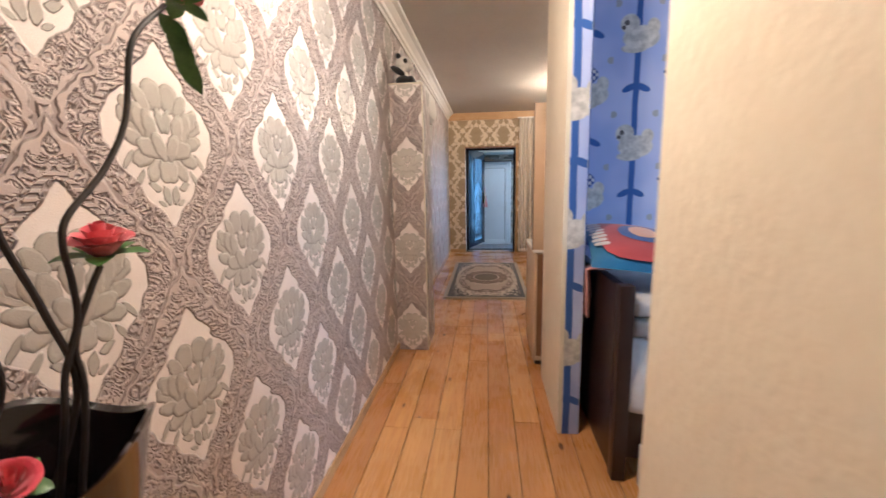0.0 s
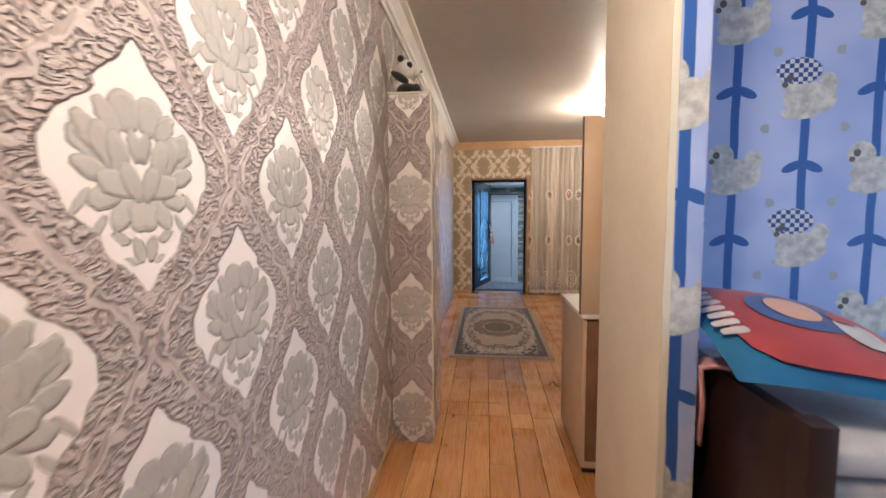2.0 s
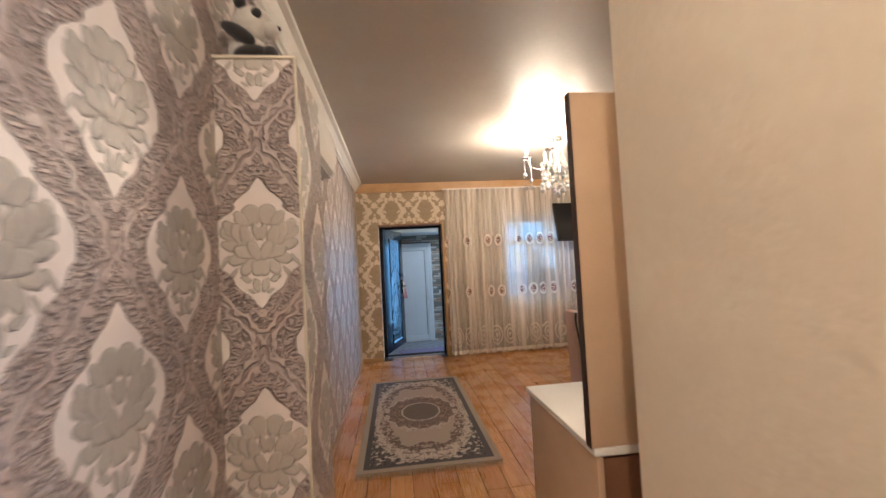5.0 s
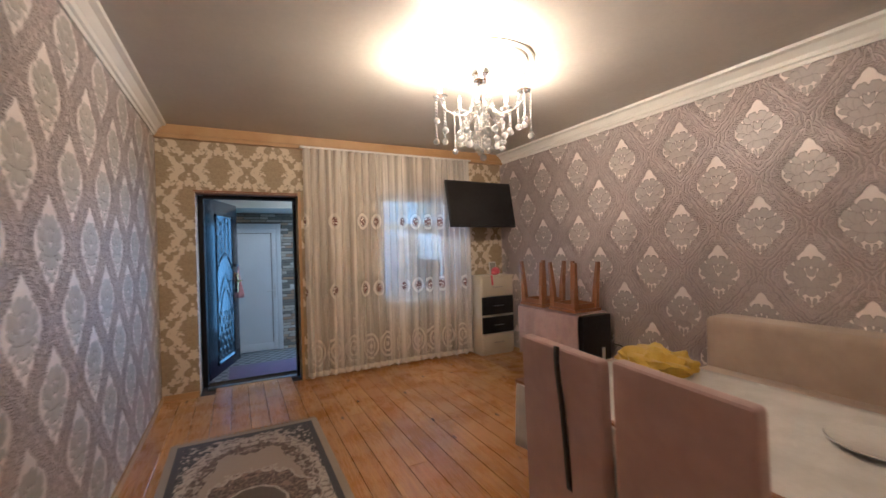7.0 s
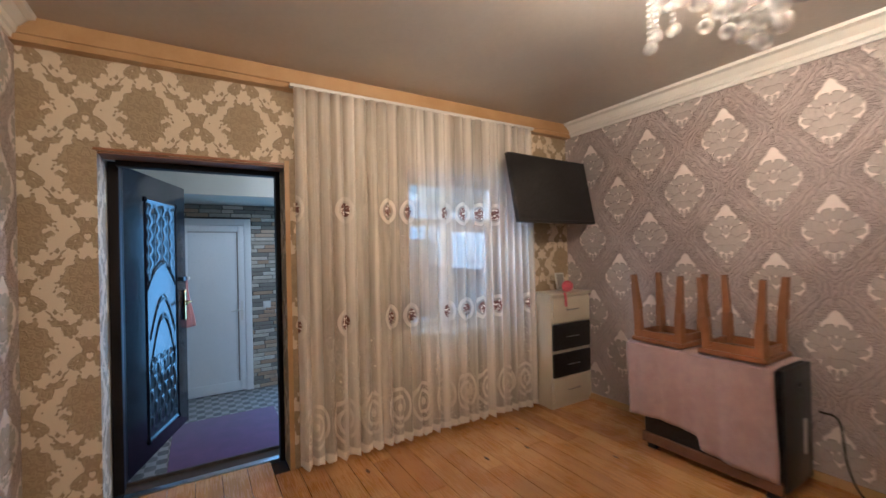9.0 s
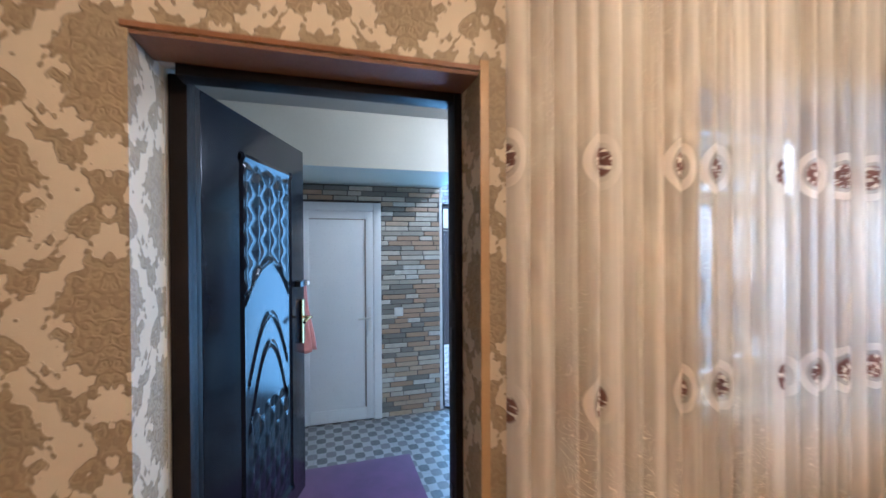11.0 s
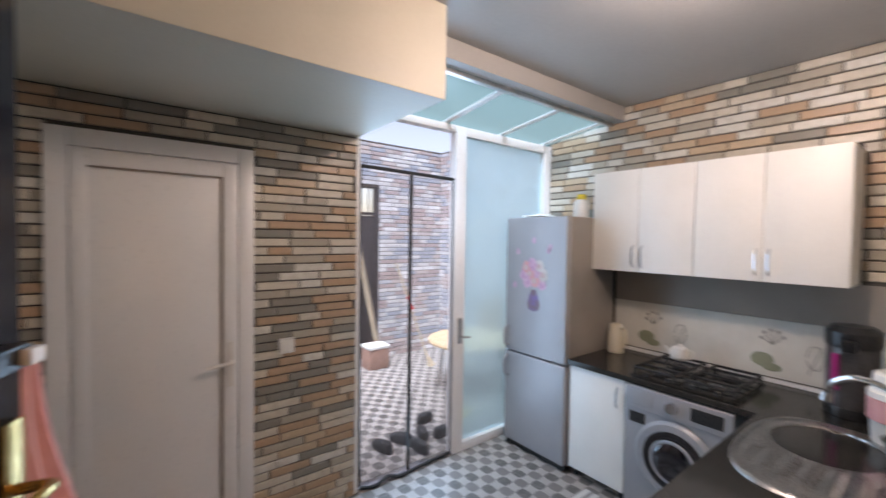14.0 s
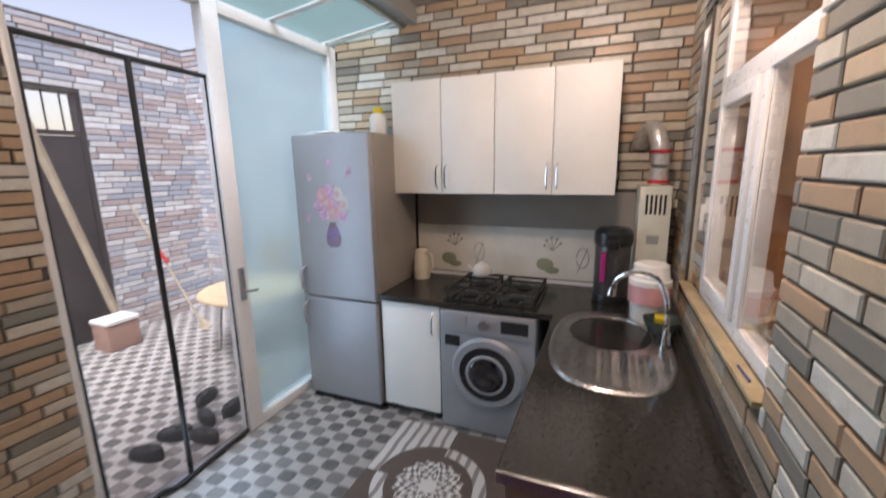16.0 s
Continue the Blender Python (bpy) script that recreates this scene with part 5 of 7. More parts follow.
pl = lathe(bmesh.new(), [(0.02, 0.0), (0.09, 0.002), (0.15, 0.02), (0.148, 0.024), (0.09, 0.008), (0.0, 0.006)], (2.12, 4.05, 0.7395), 28)
solo("serving_dish", pl, M_OIL, "white oval dish on the tablecloth", "dish")

sf = thing("sofa", "beige-brown upholstered sofa along the papered wall", "sofa", at=(3.2, 4.2, 0))
part("base", box(2.72, 3.25, 0.08, 3.58, 5.32, 0.40, 0.02, 3), M_SOFA, sf)
for i in range(2):
    part("seat_cushion", box(2.70, 3.26 + i * 1.03, 0.40, 3.36, 4.275 + i * 1.03, 0.52, 0.035, 4), M_SOFA, sf)
    bmx = box(3.30, 3.26 + i * 1.03, 0.45, 3.56, 4.275 + i * 1.03, 0.875, 0.05, 4)
    part("back_cushion", bmx, M_SOFA, sf)
for y0 in (3.26, 5.22):
    for x0 in (2.78, 3.48):
        part("foot", box(x0, y0, 0, x0 + 0.05, y0 + 0.05, 0.08), M_BLACK, sf)

# chandelier and ceiling rose
cr = lathe(bmesh.new(), [(0.36, 0.0), (0.36, -0.008), (0.345, -0.014), (0.335, -0.006), (0.32, -0.006), (0.31, -0.018), (0.29, -0.02), (0.27, -0.008), (0.12, -0.008), (0.10, -0.022), (0.0, -0.022)], (CHAN[0], CHAN[1], CH), 64)
solo("ceiling_rose", cr, M_CEIL, "round white plaster rose on the ceiling", "ceiling rose")
cd = thing("chandelier", "crystal chandelier with five arms, three bulbs lit", "chandelier", at=(CHAN[0], CHAN[1], CH - 0.022))


def cpart(name, bm, mat, parent, label=""):
    o = part(name, bm, mat, None, label)
    o.data.transform(Matrix.Translation((-CHAN[0], -CHAN[1], -(CH - 0.022))))
    o.parent = parent
    return o


cz = CH - 0.022
cpart("canopy", lathe(bmesh.new(), [(0.055, 0.0), (0.058, -0.015), (0.075, -0.035), (0.07, -0.055), (0.03, -0.075), (0.012, -0.08)], (CHAN[0], CHAN[1], cz), 28), M_CHROME, cd, "chrome canopy")
cpart("column", lathe(bmesh.new(), [(0.012, -0.08), (0.02, -0.11), (0.011, -0.13), (0.026, -0.17), (0.028, -0.21), (0.012, -0.24), (0.018, -0.28), (0.034, -0.32), (0.034, -0.36), (0.01, -0.40)], (CHAN[0], CHAN[1], cz), 20), M_CRYSTAL, cd, "glass column")


def beads(bm, x, y, z, n, r, drop, pitch=None):
    """A string of crystal beads with a ball at its end."""
    pitch = pitch or r * 2.3
    for i in range(n):
        bmesh.ops.create_icosphere(bm, subdivisions=1, radius=r, matrix=Matrix.Translation((x, y, z - i * pitch)))
    bmesh.ops.create_icosphere(bm, subdivisions=2, radius=drop, matrix=Matrix.Translation((x, y, z - n * pitch - drop * 0.6)))


for i, (ax_, ay_) in enumerate(BULBS):
    dx, dy = (ax_ - CHAN[0]) / BULB_R, (ay_ - CHAN[1]) / BULB_R
    at = lambda q, zz: (CHAN[0] + dx * q, CHAN[1] + dy * q, zz)
    arm = cpart("arm", tube(bmesh.new(), spline([at(0.03, cz - 0.25), at(0.12, cz - 0.325), at(0.21, cz - 0.320), at(0.272, cz - 0.275), at(BULB_R, cz - 0.215)], 5), 0.006, 7), M_CHROME, cd, "curved chrome arm")
    cpart("drip_cup", lathe(bmesh.new(), [(0.006, -0.012), (0.03, -0.008), (0.05, 0.006), (0.048, 0.009), (0.012, 0.0)], (ax_, ay_, cz - 0.215), 18), M_CHROME, arm)
    cpart("candle", lathe(bmesh.new(), [(0.011, 0.0), (0.011, 0.055), (0.008, 0.058)], (ax_, ay_, cz - 0.215), 12), M_WHITEP, arm)
    lit = i in (0, 2, 3)
    o = cpart("bulb", lathe(bmesh.new(), [(0.008, 0.0), (0.016, 0.018), (0.014, 0.04), (0.003, 0.068)], (ax_, ay_, cz - 0.158), 12), M_BULB if lit else M_BULBOFF, arm, "lit candle bulb" if lit else "unlit candle bulb")
    o.visible_shadow = False
    for k in range(4):
        a = k * 1.57 + i
        bm = bmesh.new()
        beads(bm, ax_ + 0.04 * math.cos(a), ay_ + 0.04 * math.sin(a), cz - 0.225, 7 + 3 * ((k + i) % 3), 0.009, 0.023)
        cpart("bead_string", bm, M_CRYSTAL, arm, "hanging crystal beads")["kind"] = "stuff"
for ring, (rr, n, nb) in enumerate(((0.0, 1, 11), (0.05, 6, 7), (0.10, 8, 5), (0.155, 10, 3))):
    for k in range(n):
        a = 2 * math.pi * k / n + ring * 0.3
        bm = bmesh.new()
        beads(bm, CHAN[0] + rr * math.cos(a), CHAN[1] + rr * math.sin(a), cz - 0.385 - 0.014 * (k % 2), nb + (k % 2), 0.0085, 0.024)
        cpart("crystal_drop", bm, M_CRYSTAL, cd, "crystal ball on a bead string")
bm = bmesh.new()
for k in range(10):
    a = 2 * math.pi * k / 10
    p0, p1 = (CHAN[0] + 0.045 * math.cos(a), CHAN[1] + 0.045 * math.sin(a), cz - 0.06), (CHAN[0] + 0.15 * math.cos(a), CHAN[1] + 0.15 * math.sin(a), cz - 0.385)
    for j in range(15):
        t = j / 14
        q = (0.045 + (0.15 - 0.045) * t ** 2.4)
        bmesh.ops.create_icosphere(bm, subdivisions=1, radius=0.007, matrix=Matrix.Translation((CHAN[0] + q * math.cos(a), CHAN[1] + q * math.sin(a), p0[2] + (p1[2] - p0[2]) * t)))
cpart("bead_swag", bm, M_CRYSTAL, cd, "swags of small crystal beads")

# sheer curtain
bm = bmesh.new()


def cur(u, v):
    x = 0.945 + 2.06 * u
    ph = 1.6 * math.sin(5.1 * u) + 0.8 * math.sin(13 * u + 1)
    am = 0.020 + 0.016 * v + 0.008 * math.sin(9 * u)
    wv = am * math.sin(2 * math.pi * 25 * u + ph) + 0.008 * math.sin(2 * math.pi * 61 * u + 2) * v
    lean = 0.11 * max(0, u - 0.75) * v
    bot = 0.035 + 0.020 * abs(math.sin(2 * math.pi * 21 * u))
    return (x + 0.014 * math.cos(2 * math.pi * 25 * u + ph) - 0.05 * v * max(0, u - 0.8), 8.105 + wv - lean * 0.9, 2.525 + (bot - 2.525) * v)


sheet(bm, cur, 420, 30)
solo("sheer_curtain", bm, M_SHEER, "sheer cream curtain embroidered with brown medallions", "curtain")
rail = bmesh.new()
bx(rail, 0.93, 8.09, 2.525, 3.05, 8.13, 2.545)
solo("curtain_rail", rail, M_WHITEP, "white curtain rail under the timber strip", "curtain rail")

# window between living room and kitchen
win = thing("window_1", "white plastic window between living room and kitchen", "window", at=(2.37, 8.6, 0.76))
win["kind"] = "structure"
WX0, WX1, WZ0, WZ1, WY0, WY1 = 1.952, 2.948, 0.762, 2.088, 8.565, 8.63
part("window_frame", box(WX0, WY0, WZ0, WX0 + 0.055, WY1, WZ1, 0.004), M_PVC, win)
part("window_frame", box(WX1 - 0.055, WY0, WZ0, WX1, WY1, WZ1, 0.004), M_PVC, win)
part("window_frame", box(WX0 + 0.056, WY0, WZ0, WX1 - 0.056, WY1, WZ0 + 0.055, 0.004), M_PVC, win)
part("window_frame", box(WX0 + 0.056, WY0, WZ1 - 0.055, WX1 - 0.056, WY1, WZ1, 0.004), M_PVC, win)
part("transom", box(WX0 + 0.056, WY0 + 0.002, 1.665, WX1 - 0.056, WY1 + 0.002, 1.735, 0.004), M_PVC, win)
part("mullion", box(2.335, WY0 + 0.002, WZ0 + 0.056, 2.395, WY1 + 0.002, 1.664, 0.004), M_PVC, win)
sash = part("sash", box(2.40, WY0 + 0.012, WZ0 + 0.06, 2.45, WY1 + 0.014, 1.66, 0.004), M_PVC, win)
part("sash", box(2.845, WY0 + 0.012, WZ0 + 0.06, 2.89, WY1 + 0.014, 1.66, 0.004), M_PVC, win)
part("sash", box(2.451, WY0 + 0.012, WZ0 + 0.06, 2.844, WY1 + 0.014, WZ0 + 0.11, 0.004), M_PVC, win)
part("sash", box(2.451, WY0 + 0.012, 1.61, 2.844, WY1 + 0.014, 1.66, 0.004), M_PVC, win)
for g in ((WX0 + 0.056, WZ0 + 0.056, 2.334, 1.664, 8.616), (2.451, WZ0 + 0.111, 2.844, 1.609, 8.630), (WX0 + 0.056, 1.736, WX1 - 0.056, WZ1 - 0.056, 8.616)):
    o = part("pane", box(g[0], g[4], g[1], g[2], g[4] + 0.006, g[3]), M_GLASS, win)
    o.visible_shadow = False
hd = bmesh.new()
bx(hd, 2.86, WY1 + 0.014, 1.16, 2.88, WY1 + 0.03, 1.23)
bx(hd, 2.864, WY1 + 0.03, 1.08, 2.876, WY1 + 0.045, 1.20)
part("handle", hd, M_WHITEP, win)
structure("trim_window_lining", box(1.801, 8.2215, 0.7605, 1.815, 8.4685, 2.089), M_STOOL, "brown board lining the window's reveal", "trim")
structure("trim_window_lining_far", box(2.935, 8.2215, 0.7605, 2.949, 8.564, 2.089), M_STOOL, "brown board lining the window's reveal", "trim")
structure("trim_window_head", box(1.816, 8.2215, 2.075, 2.934, 8.4685, 2.0885), M_STOOL, "brown board over the window's reveal", "trim")
structure("window_sill", box(1.94, 8.631, 0.742, 3.186, 8.685, 0.761, 0.004), M_STONE, "unfinished yellowish stone sill of the kitchen window", "sill")

# entrance: reveal, steel frame and the open leaf
structure("trim_door_room", box(0.906, 8.212, 0.0, 0.936, 8.2195, 2.065), M_TRIMWOOD, "narrow wooden strip beside the doorway", "trim")
structure("trim_door_head", box(-0.075, 8.212, 2.031, 0.905, 8.2195, 2.046), M_STOOL, "thin brown strip over the doorway", "trim")
structure("trim_door_soffit", box(-0.058, 8.2215, 2.017, 0.904, 8.384, 2.0285), M_BROWNB, "brown board under the doorway's lintel", "trim")
structure("trim_door_reveal", box(1.106, 8.4715, 0.0, 1.1185, 8.652, 2.058), M_BROWNB, "dark brown board lining the doorway's deep reveal", "trim")
dfm = thing("door_1", "open blue-black steel entrance door with embossed panels", "door", at=(-0.05, 8.70, 0))
dfm["kind"] = "structure"
part("door_frame", box(-0.059, 8.50, 0.0, -0.005, 8.590, 2.028, 0.003), M_FRAMEDARK, dfm)
part("door_frame", box(0.875, 8.385, 0.0, 0.903, 8.468, 2.028, 0.003), M_FRAMEDARK, dfm)
part("door_frame", box(-0.004, 8.385, 1.985, 0.874, 8.468, 2.028, 0.003), M_FRAMEDARK, dfm)
part("threshold", box(-0.004, 8.422, -0.02, 0.874, 8.475, 0.006, 0.003), M_ALU, dfm, "metal threshold strip")
for z0 in (0.42, 1.0, 1.27):
    part("lock_plate", box(0.870, 8.415, z0, 0.8745, 8.435, z0 + 0.16), M_BLACK, dfm, "black lock keep")
leaf = thing("door_leaf", "open blue-black embossed steel door leaf with brass handle", "door")
LW, LH, LT = 0.988, 2.02, 0.055
LM = pose(-0.002, 8.64, 0.012, 0, 0, 71.8)
FITTING = LM @ Matrix.Translation((0.058, 0, 0))


def leafpart(name, bm, mat, parent, label=""):
    o = part(name, bm, mat, None, label)
    o.data.transform(LM if name in ("panel", "hinge_strip") else FITTING)
    o.parent = parent
    return o


# local: x along the leaf from the hinge, -y the face towards the room, z up
slab = leafpart("panel", box(0, 0, 0, LW, LT, LH, 0.004), M_STEELDOOR, leaf)
bm = bmesh.new()


def emb(u, v):
    x, z = 0.20 + 0.54 * u, 0.10 + 1.76 * v
    d = 0.0
    eu, ev = min(u, 1 - u), min(v, 1 - v)
    d += 0.010 * max(0, 1 - abs(eu - 0.03) / 0.03) + 0.010 * max(0, 1 - abs(ev - 0.012) / 0.012)
    if 0.58 < v < 0.975 and 0.06 < u < 0.94:
        arch = 0.60 + 0.13 * math.sin(math.pi * u)
        if v > arch:
            dx, dz = (u * 5) % 1 - 0.5, ((v - 0.58) * 17 + 0.5 * (int(u * 5) % 2)) % 1 - 0.5
            d += 0.008 * max(0, 1 - (abs(dx) + abs(dz)) * 1.6)
        d += 0.010 * max(0, 1 - abs(v - arch) / 0.012)
    for a0, h0 in ((0.42, 0.16), (0.30, 0.20)):
        ar = a0 + h0 * math.sin(math.pi * min(1, max(0, (u - 0.12) / 0.76)))
        if 0.12 < u < 0.88:
            d += 0.009 * max(0, 1 - abs(v - ar) / 0.012)
    if 0.04 < v < 0.34 and 0.1 < u < 0.9:
        d += 0.005 * math.sin(u * 31) * math.sin(v * 60)
    return (x, -0.001 - d, z)


sheet(bm, emb, 70, 190)
leafpart("embossed_panel", bm, M_STEELDOOR, leaf, "glossy embossed relief panel")
leafpart("hinge_strip", box(-0.040, 0.0, 0.0, -0.002, LT, LH, 0.002), M_FRAMEDARK, leaf)
hb = leafpart("handle_plate", box(0.865, -0.014, 0.88, 0.91, -0.001, 1.14, 0.005), M_BRASS, leaf, "brass handle plate")
for zz in (1.035, 0.93):
    hm = bmesh.new()
    tube(hm, spline([(0.888, -0.014, zz), (0.888, -0.055, zz), (0.84, -0.062, zz + 0.006), (0.775, -0.058, zz - 0.012)], 5), 0.009, 8)
    if zz > 1:
        leafpart("handle", hm, M_BRASS, leaf, "brass lever handle")
leafpart("night_latch", box(0.80, -0.03, 1.22, 0.90, -0.001, 1.255, 0.005), M_BLACK, leaf, "black and white latch knob")
leafpart("latch_knob", box(0.865, -0.045, 1.225, 0.90, -0.031, 1.25, 0.004), M_WHITEP, leaf)
leafpart("outer_handle", tube(bmesh.new(), [(0.888, LT, 1.03), (0.888, LT + 0.05, 1.03), (0.78, LT + 0.05, 1.03)], 0.009, 8), M_BRASS, leaf, "brass lever on the far side")
bm = bmesh.new()
rnd = random.Random(4)


def towel(u, v):
    w = 0.04 + 0.15 * v ** 0.8
    return (0.935 + w * u, 0.012 + 0.018 * math.sin(14 * u + 1) * (0.3 + v) + 0.01 * math.sin(5 * v), 1.23 - 0.42 * v - 0.05 * abs(u - 0.4) * v)


sheet(bm, towel, 16, 16)
bm.transform(FITTING)
o = solo("towel", bm, M_PINK, "pink towel hanging on the door's outer handle", "towel")
o.modifiers.new("thickness", "SOLIDIFY").thickness = 0.008

# the kitchen's ceiling lamp
kl = thing("ceiling_lamp", "round white ceiling lamp in the kitchen", "lamp", at=(2.0, 9.17, KC))
part("base", lathe(bmesh.new(), [(0.0, 0.0), (0.13, 0.0), (0.13, -0.02), (0.12, -0.025), (0.0, -0.025)][::-1], (2.0, 9.17, KC), 28), M_WHITE, kl)
part("shade", lathe(bmesh.new(), [(0.12, -0.026), (0.115, -0.05), (0.08, -0.075), (0.0, -0.085)], (2.0, 9.17, KC), 28), glowing("kitchen_lamp_shade", (0.88, 0.94, 1.0), 6), kl, "lit white shade").visible_shadow = False
bm = bmesh.new()
tube(bm, spline([(0.72, 4.32, 0.006), (0.74, 4.35, 0.012), (0.77, 4.33, 0.010), (0.76, 4.30, 0.008), (0.79, 4.29, 0.006)], 4), 0.006, 6)
solo("hair_band", bm, M_BROWNB, "small dark hair band lying on the boards", "hair band")


# ================================================================ kitchen
mat_ = solo("door_mat", box(0.16, 8.98, KF + 0.001, 1.10, 10.30, KF + 0.012, 0.004), M_PURPLE, "dark purple mat on the kitchen tiles", "mat")
solo("kitchen_rug", box(1.75, 9.36, KF + 0.001, 2.90, 10.24, KF + 0.010, 0.003), M_RRUG, "brown and grey runner with a pale round rosette", "rug")

# white inner door
d2 = thing("door_2", "closed white plastic door in a brick-slip wall", "door", at=(0.56, 11.1, KF))
d2["kind"] = "structure"
part("door_frame", box(0.146, 11.085, KF, 0.225, 11.16, 1.895, 0.004), M_PVC, d2)
part("door_frame", box(0.905, 11.085, KF, 0.983, 11.16, 1.895, 0.004), M_PVC, d2)
part("door_frame", box(0.226, 11.085, 1.815, 0.904, 11.16, 1.895, 0.004), M_PVC, d2)
lf = part("door_panel", box(0.228, 11.095, KF + 0.01, 0.902, 11.15, 1.812, 0.003), M_PVC, d2)
part("stile", box(0.232, 11.082, KF + 0.02, 0.29, 11.094, 1.80, 0.004), M_PVC, d2)
part("stile", box(0.832, 11.082, KF + 0.02, 0.90, 11.094, 1.80, 0.004), M_PVC, d2)
part("rail", box(0.291, 11.082, 1.735, 0.831, 11.094, 1.80, 0.004), M_PVC, d2)
part("rail", box(0.291, 11.082, KF + 0.02, 0.831, 11.094, KF + 0.14, 0.004), M_PVC, d2)
# grey strips at right and top only: the frame's shade drawn along the seal
part("shade_gasket", box(0.818, 11.0835, KF + 0.141, 0.831, 11.0945, 1.734), M_GREYPAN, d2, "grey sealing strip, drawn for the frame's shade")
part("shade_gasket", box(0.291, 11.0835, 1.726, 0.817, 11.0945, 1.734), M_GREYPAN, d2, "grey sealing strip, drawn for the frame's shade")
hm = bmesh.new()
bx(hm, 0.852, 11.068, 0.62, 0.878, 11.081, 0.86)
tube(hm, [(0.865, 11.068, 0.755), (0.865, 11.03, 0.755), (0.745, 11.028, 0.745)], 0.010, 8)
part("door_handle", hm, M_WHITEP, d2, "white lever handle on a long plate")
sw = thing("light_switch", "white square light switch on the brick slips", "switch")
part("plate", box(1.115, 11.085, 0.745, 1.205, 11.098, 0.835, 0.004), M_WHITEP, sw)
part("rocker", box(1.130, 11.080, 0.758, 1.190, 11.0845, 0.822, 0.003), M_WHITE, sw)
so = thing("power_socket", "white double power socket on the brick slips", "socket")
part("plate", box(1.20, 8.672, 0.80, 1.36, 8.684, 0.92, 0.004), M_WHITEP, so)
for x0 in (1.24, 1.32):
    part("socket", rod(bmesh.new(), (x0, 8.684, 0.86), (x0, 8.694, 0.86), 0.032, 0.030, 20), M_WHITE, so)

# glazed side: white frames, frosted leaf, open leaf with a split insect net
gl = thing("glazed_wall", "white aluminium glazing with a frosted pane", "window", at=(2.5, 11.15, KF))
gl["kind"] = "structure"
part("post", box(1.606, 11.12, KF, 1.635, 11.19, 2.30, 0.003), M_PVC, gl)
part("post", box(2.44, 11.115, KF, 2.545, 11.19, 2.30, 0.004), M_PVC, gl)
part("post", box(3.50, 11.115, KF, 3.598, 11.19, 2.30, 0.004), M_PVC, gl)
part("head_rail", box(1.636, 11.115, 2.25, 2.439, 11.19, 2.30, 0.003), M_PVC, gl)
part("head_rail", box(2.546, 11.115, 2.23, 3.499, 11.19, 2.30, 0.003), M_PVC, gl)
part("bottom_rail", box(2.546, 11.115, KF, 3.499, 11.19, KF + 0.07, 0.004), M_PVC, gl)
part("sill_strip", box(1.636, 11.13, KF, 2.439, 11.19, KF + 0.012, 0.003), M_ALU, gl)
o = part("pane", box(2.546, 11.15, KF + 0.071, 3.499, 11.156, 2.229), M_FROST, gl, "frosted glass pane")
o.visible_shadow = False
hm = bmesh.new()
bx(hm, 2.475, 11.095, 0.60, 2.505, 11.114, 0.80)
tube(hm, [(2.49, 11.095, 0.66), (2.49, 11.06, 0.66), (2.56, 11.06, 0.65)], 0.008, 6)
part("handle", hm, M_STEEL, gl, "metal door handle")
nt_ = thing("insect_net", "pale insect net with black edges in the doorway", "insect net")
bm = bmesh.new()
rod(bm, (1.64, 11.14, 1.90), (2.435, 11.14, 1.885), 0.013, 0.013, 6)
part("top_edge", bm, M_RUBBER, nt_, "black top edge")
part("centre_edge", tube(bmesh.new(), spline([(2.045, 11.14, 1.89), (2.04, 11.135, 1.2), (2.045, 11.14, 0.4), (2.035, 11.13, KF + 0.02)], 5), 0.014, 6), M_RUBBER, nt_, "black magnetic centre edge")
part("side_edge", tube(bmesh.new(), spline([(1.645, 11.14, 1.9), (1.643, 11.14, 0.8), (1.65, 11.135, KF + 0.03)], 4), 0.010, 6), M_RUBBER, nt_, "black side edge")
part("side_edge", tube(bmesh.new(), spline([(2.433, 11.14, 1.88), (2.433, 11.14, 0.8), (2.43, 11.135, KF + 0.03)], 4), 0.005, 6), M_RUBBER, nt_, "black side edge")
part("hem", tube(bmesh.new(), spline([(1.65, 11.13, KF + 0.02), (1.75, 11.10, KF + 0.012), (1.86, 11.12, KF + 0.03), (1.95, 11.10, KF + 0.012), (2.05, 11.11, KF + 0.014), (2.22, 11.12, KF + 0.02), (2.43, 11.13, KF + 0.02)], 5), 0.012, 6), M_RUBBER, nt_, "black hem")
for x0, x1 in ((1.647, 2.036), (2.05, 2.432)):
    bm = bmesh.new()
    sheet(bm, lambda u, v, x0=x0, x1=x1: (x0 + (x1 - x0) * u, 11.14 + 0.008 * math.sin(7 * u + 9 * v), KF + 0.02 + (1.89 - KF - 0.02) * v), 10, 20)
    part("net_panel", bm, M_NET, nt_, "thin pale net").visible_shadow = False

# skylight over the threshold
sk = thing("skylight", "greenish translucent skylight sheet between white bars", "skylight", at=(2.6, 10.8, 2.3))
sk["kind"] = "structure"
bm = bmesh.new()
bm2 = [bm.verts.new(p) for p in ((1.606, 10.49, 2.40), (3.60, 10.49, 2.40), (3.60, 11.19, 2.315), (1.606, 11.19, 2.315), (1.606, 10.49, 2.41), (3.60, 10.49, 2.41), (3.60, 11.19, 2.325), (1.606, 11.19, 2.325))]
for f in ((0, 1, 2, 3), (4, 5, 6, 7), (0, 1, 5, 4), (1, 2, 6, 5), (2, 3, 7, 6), (3, 0, 4, 7)):
    bm.faces.new([bm2[i] for i in f])
part("sheet", bm, M_SKYL, sk, smooth=False).visible_shadow = False
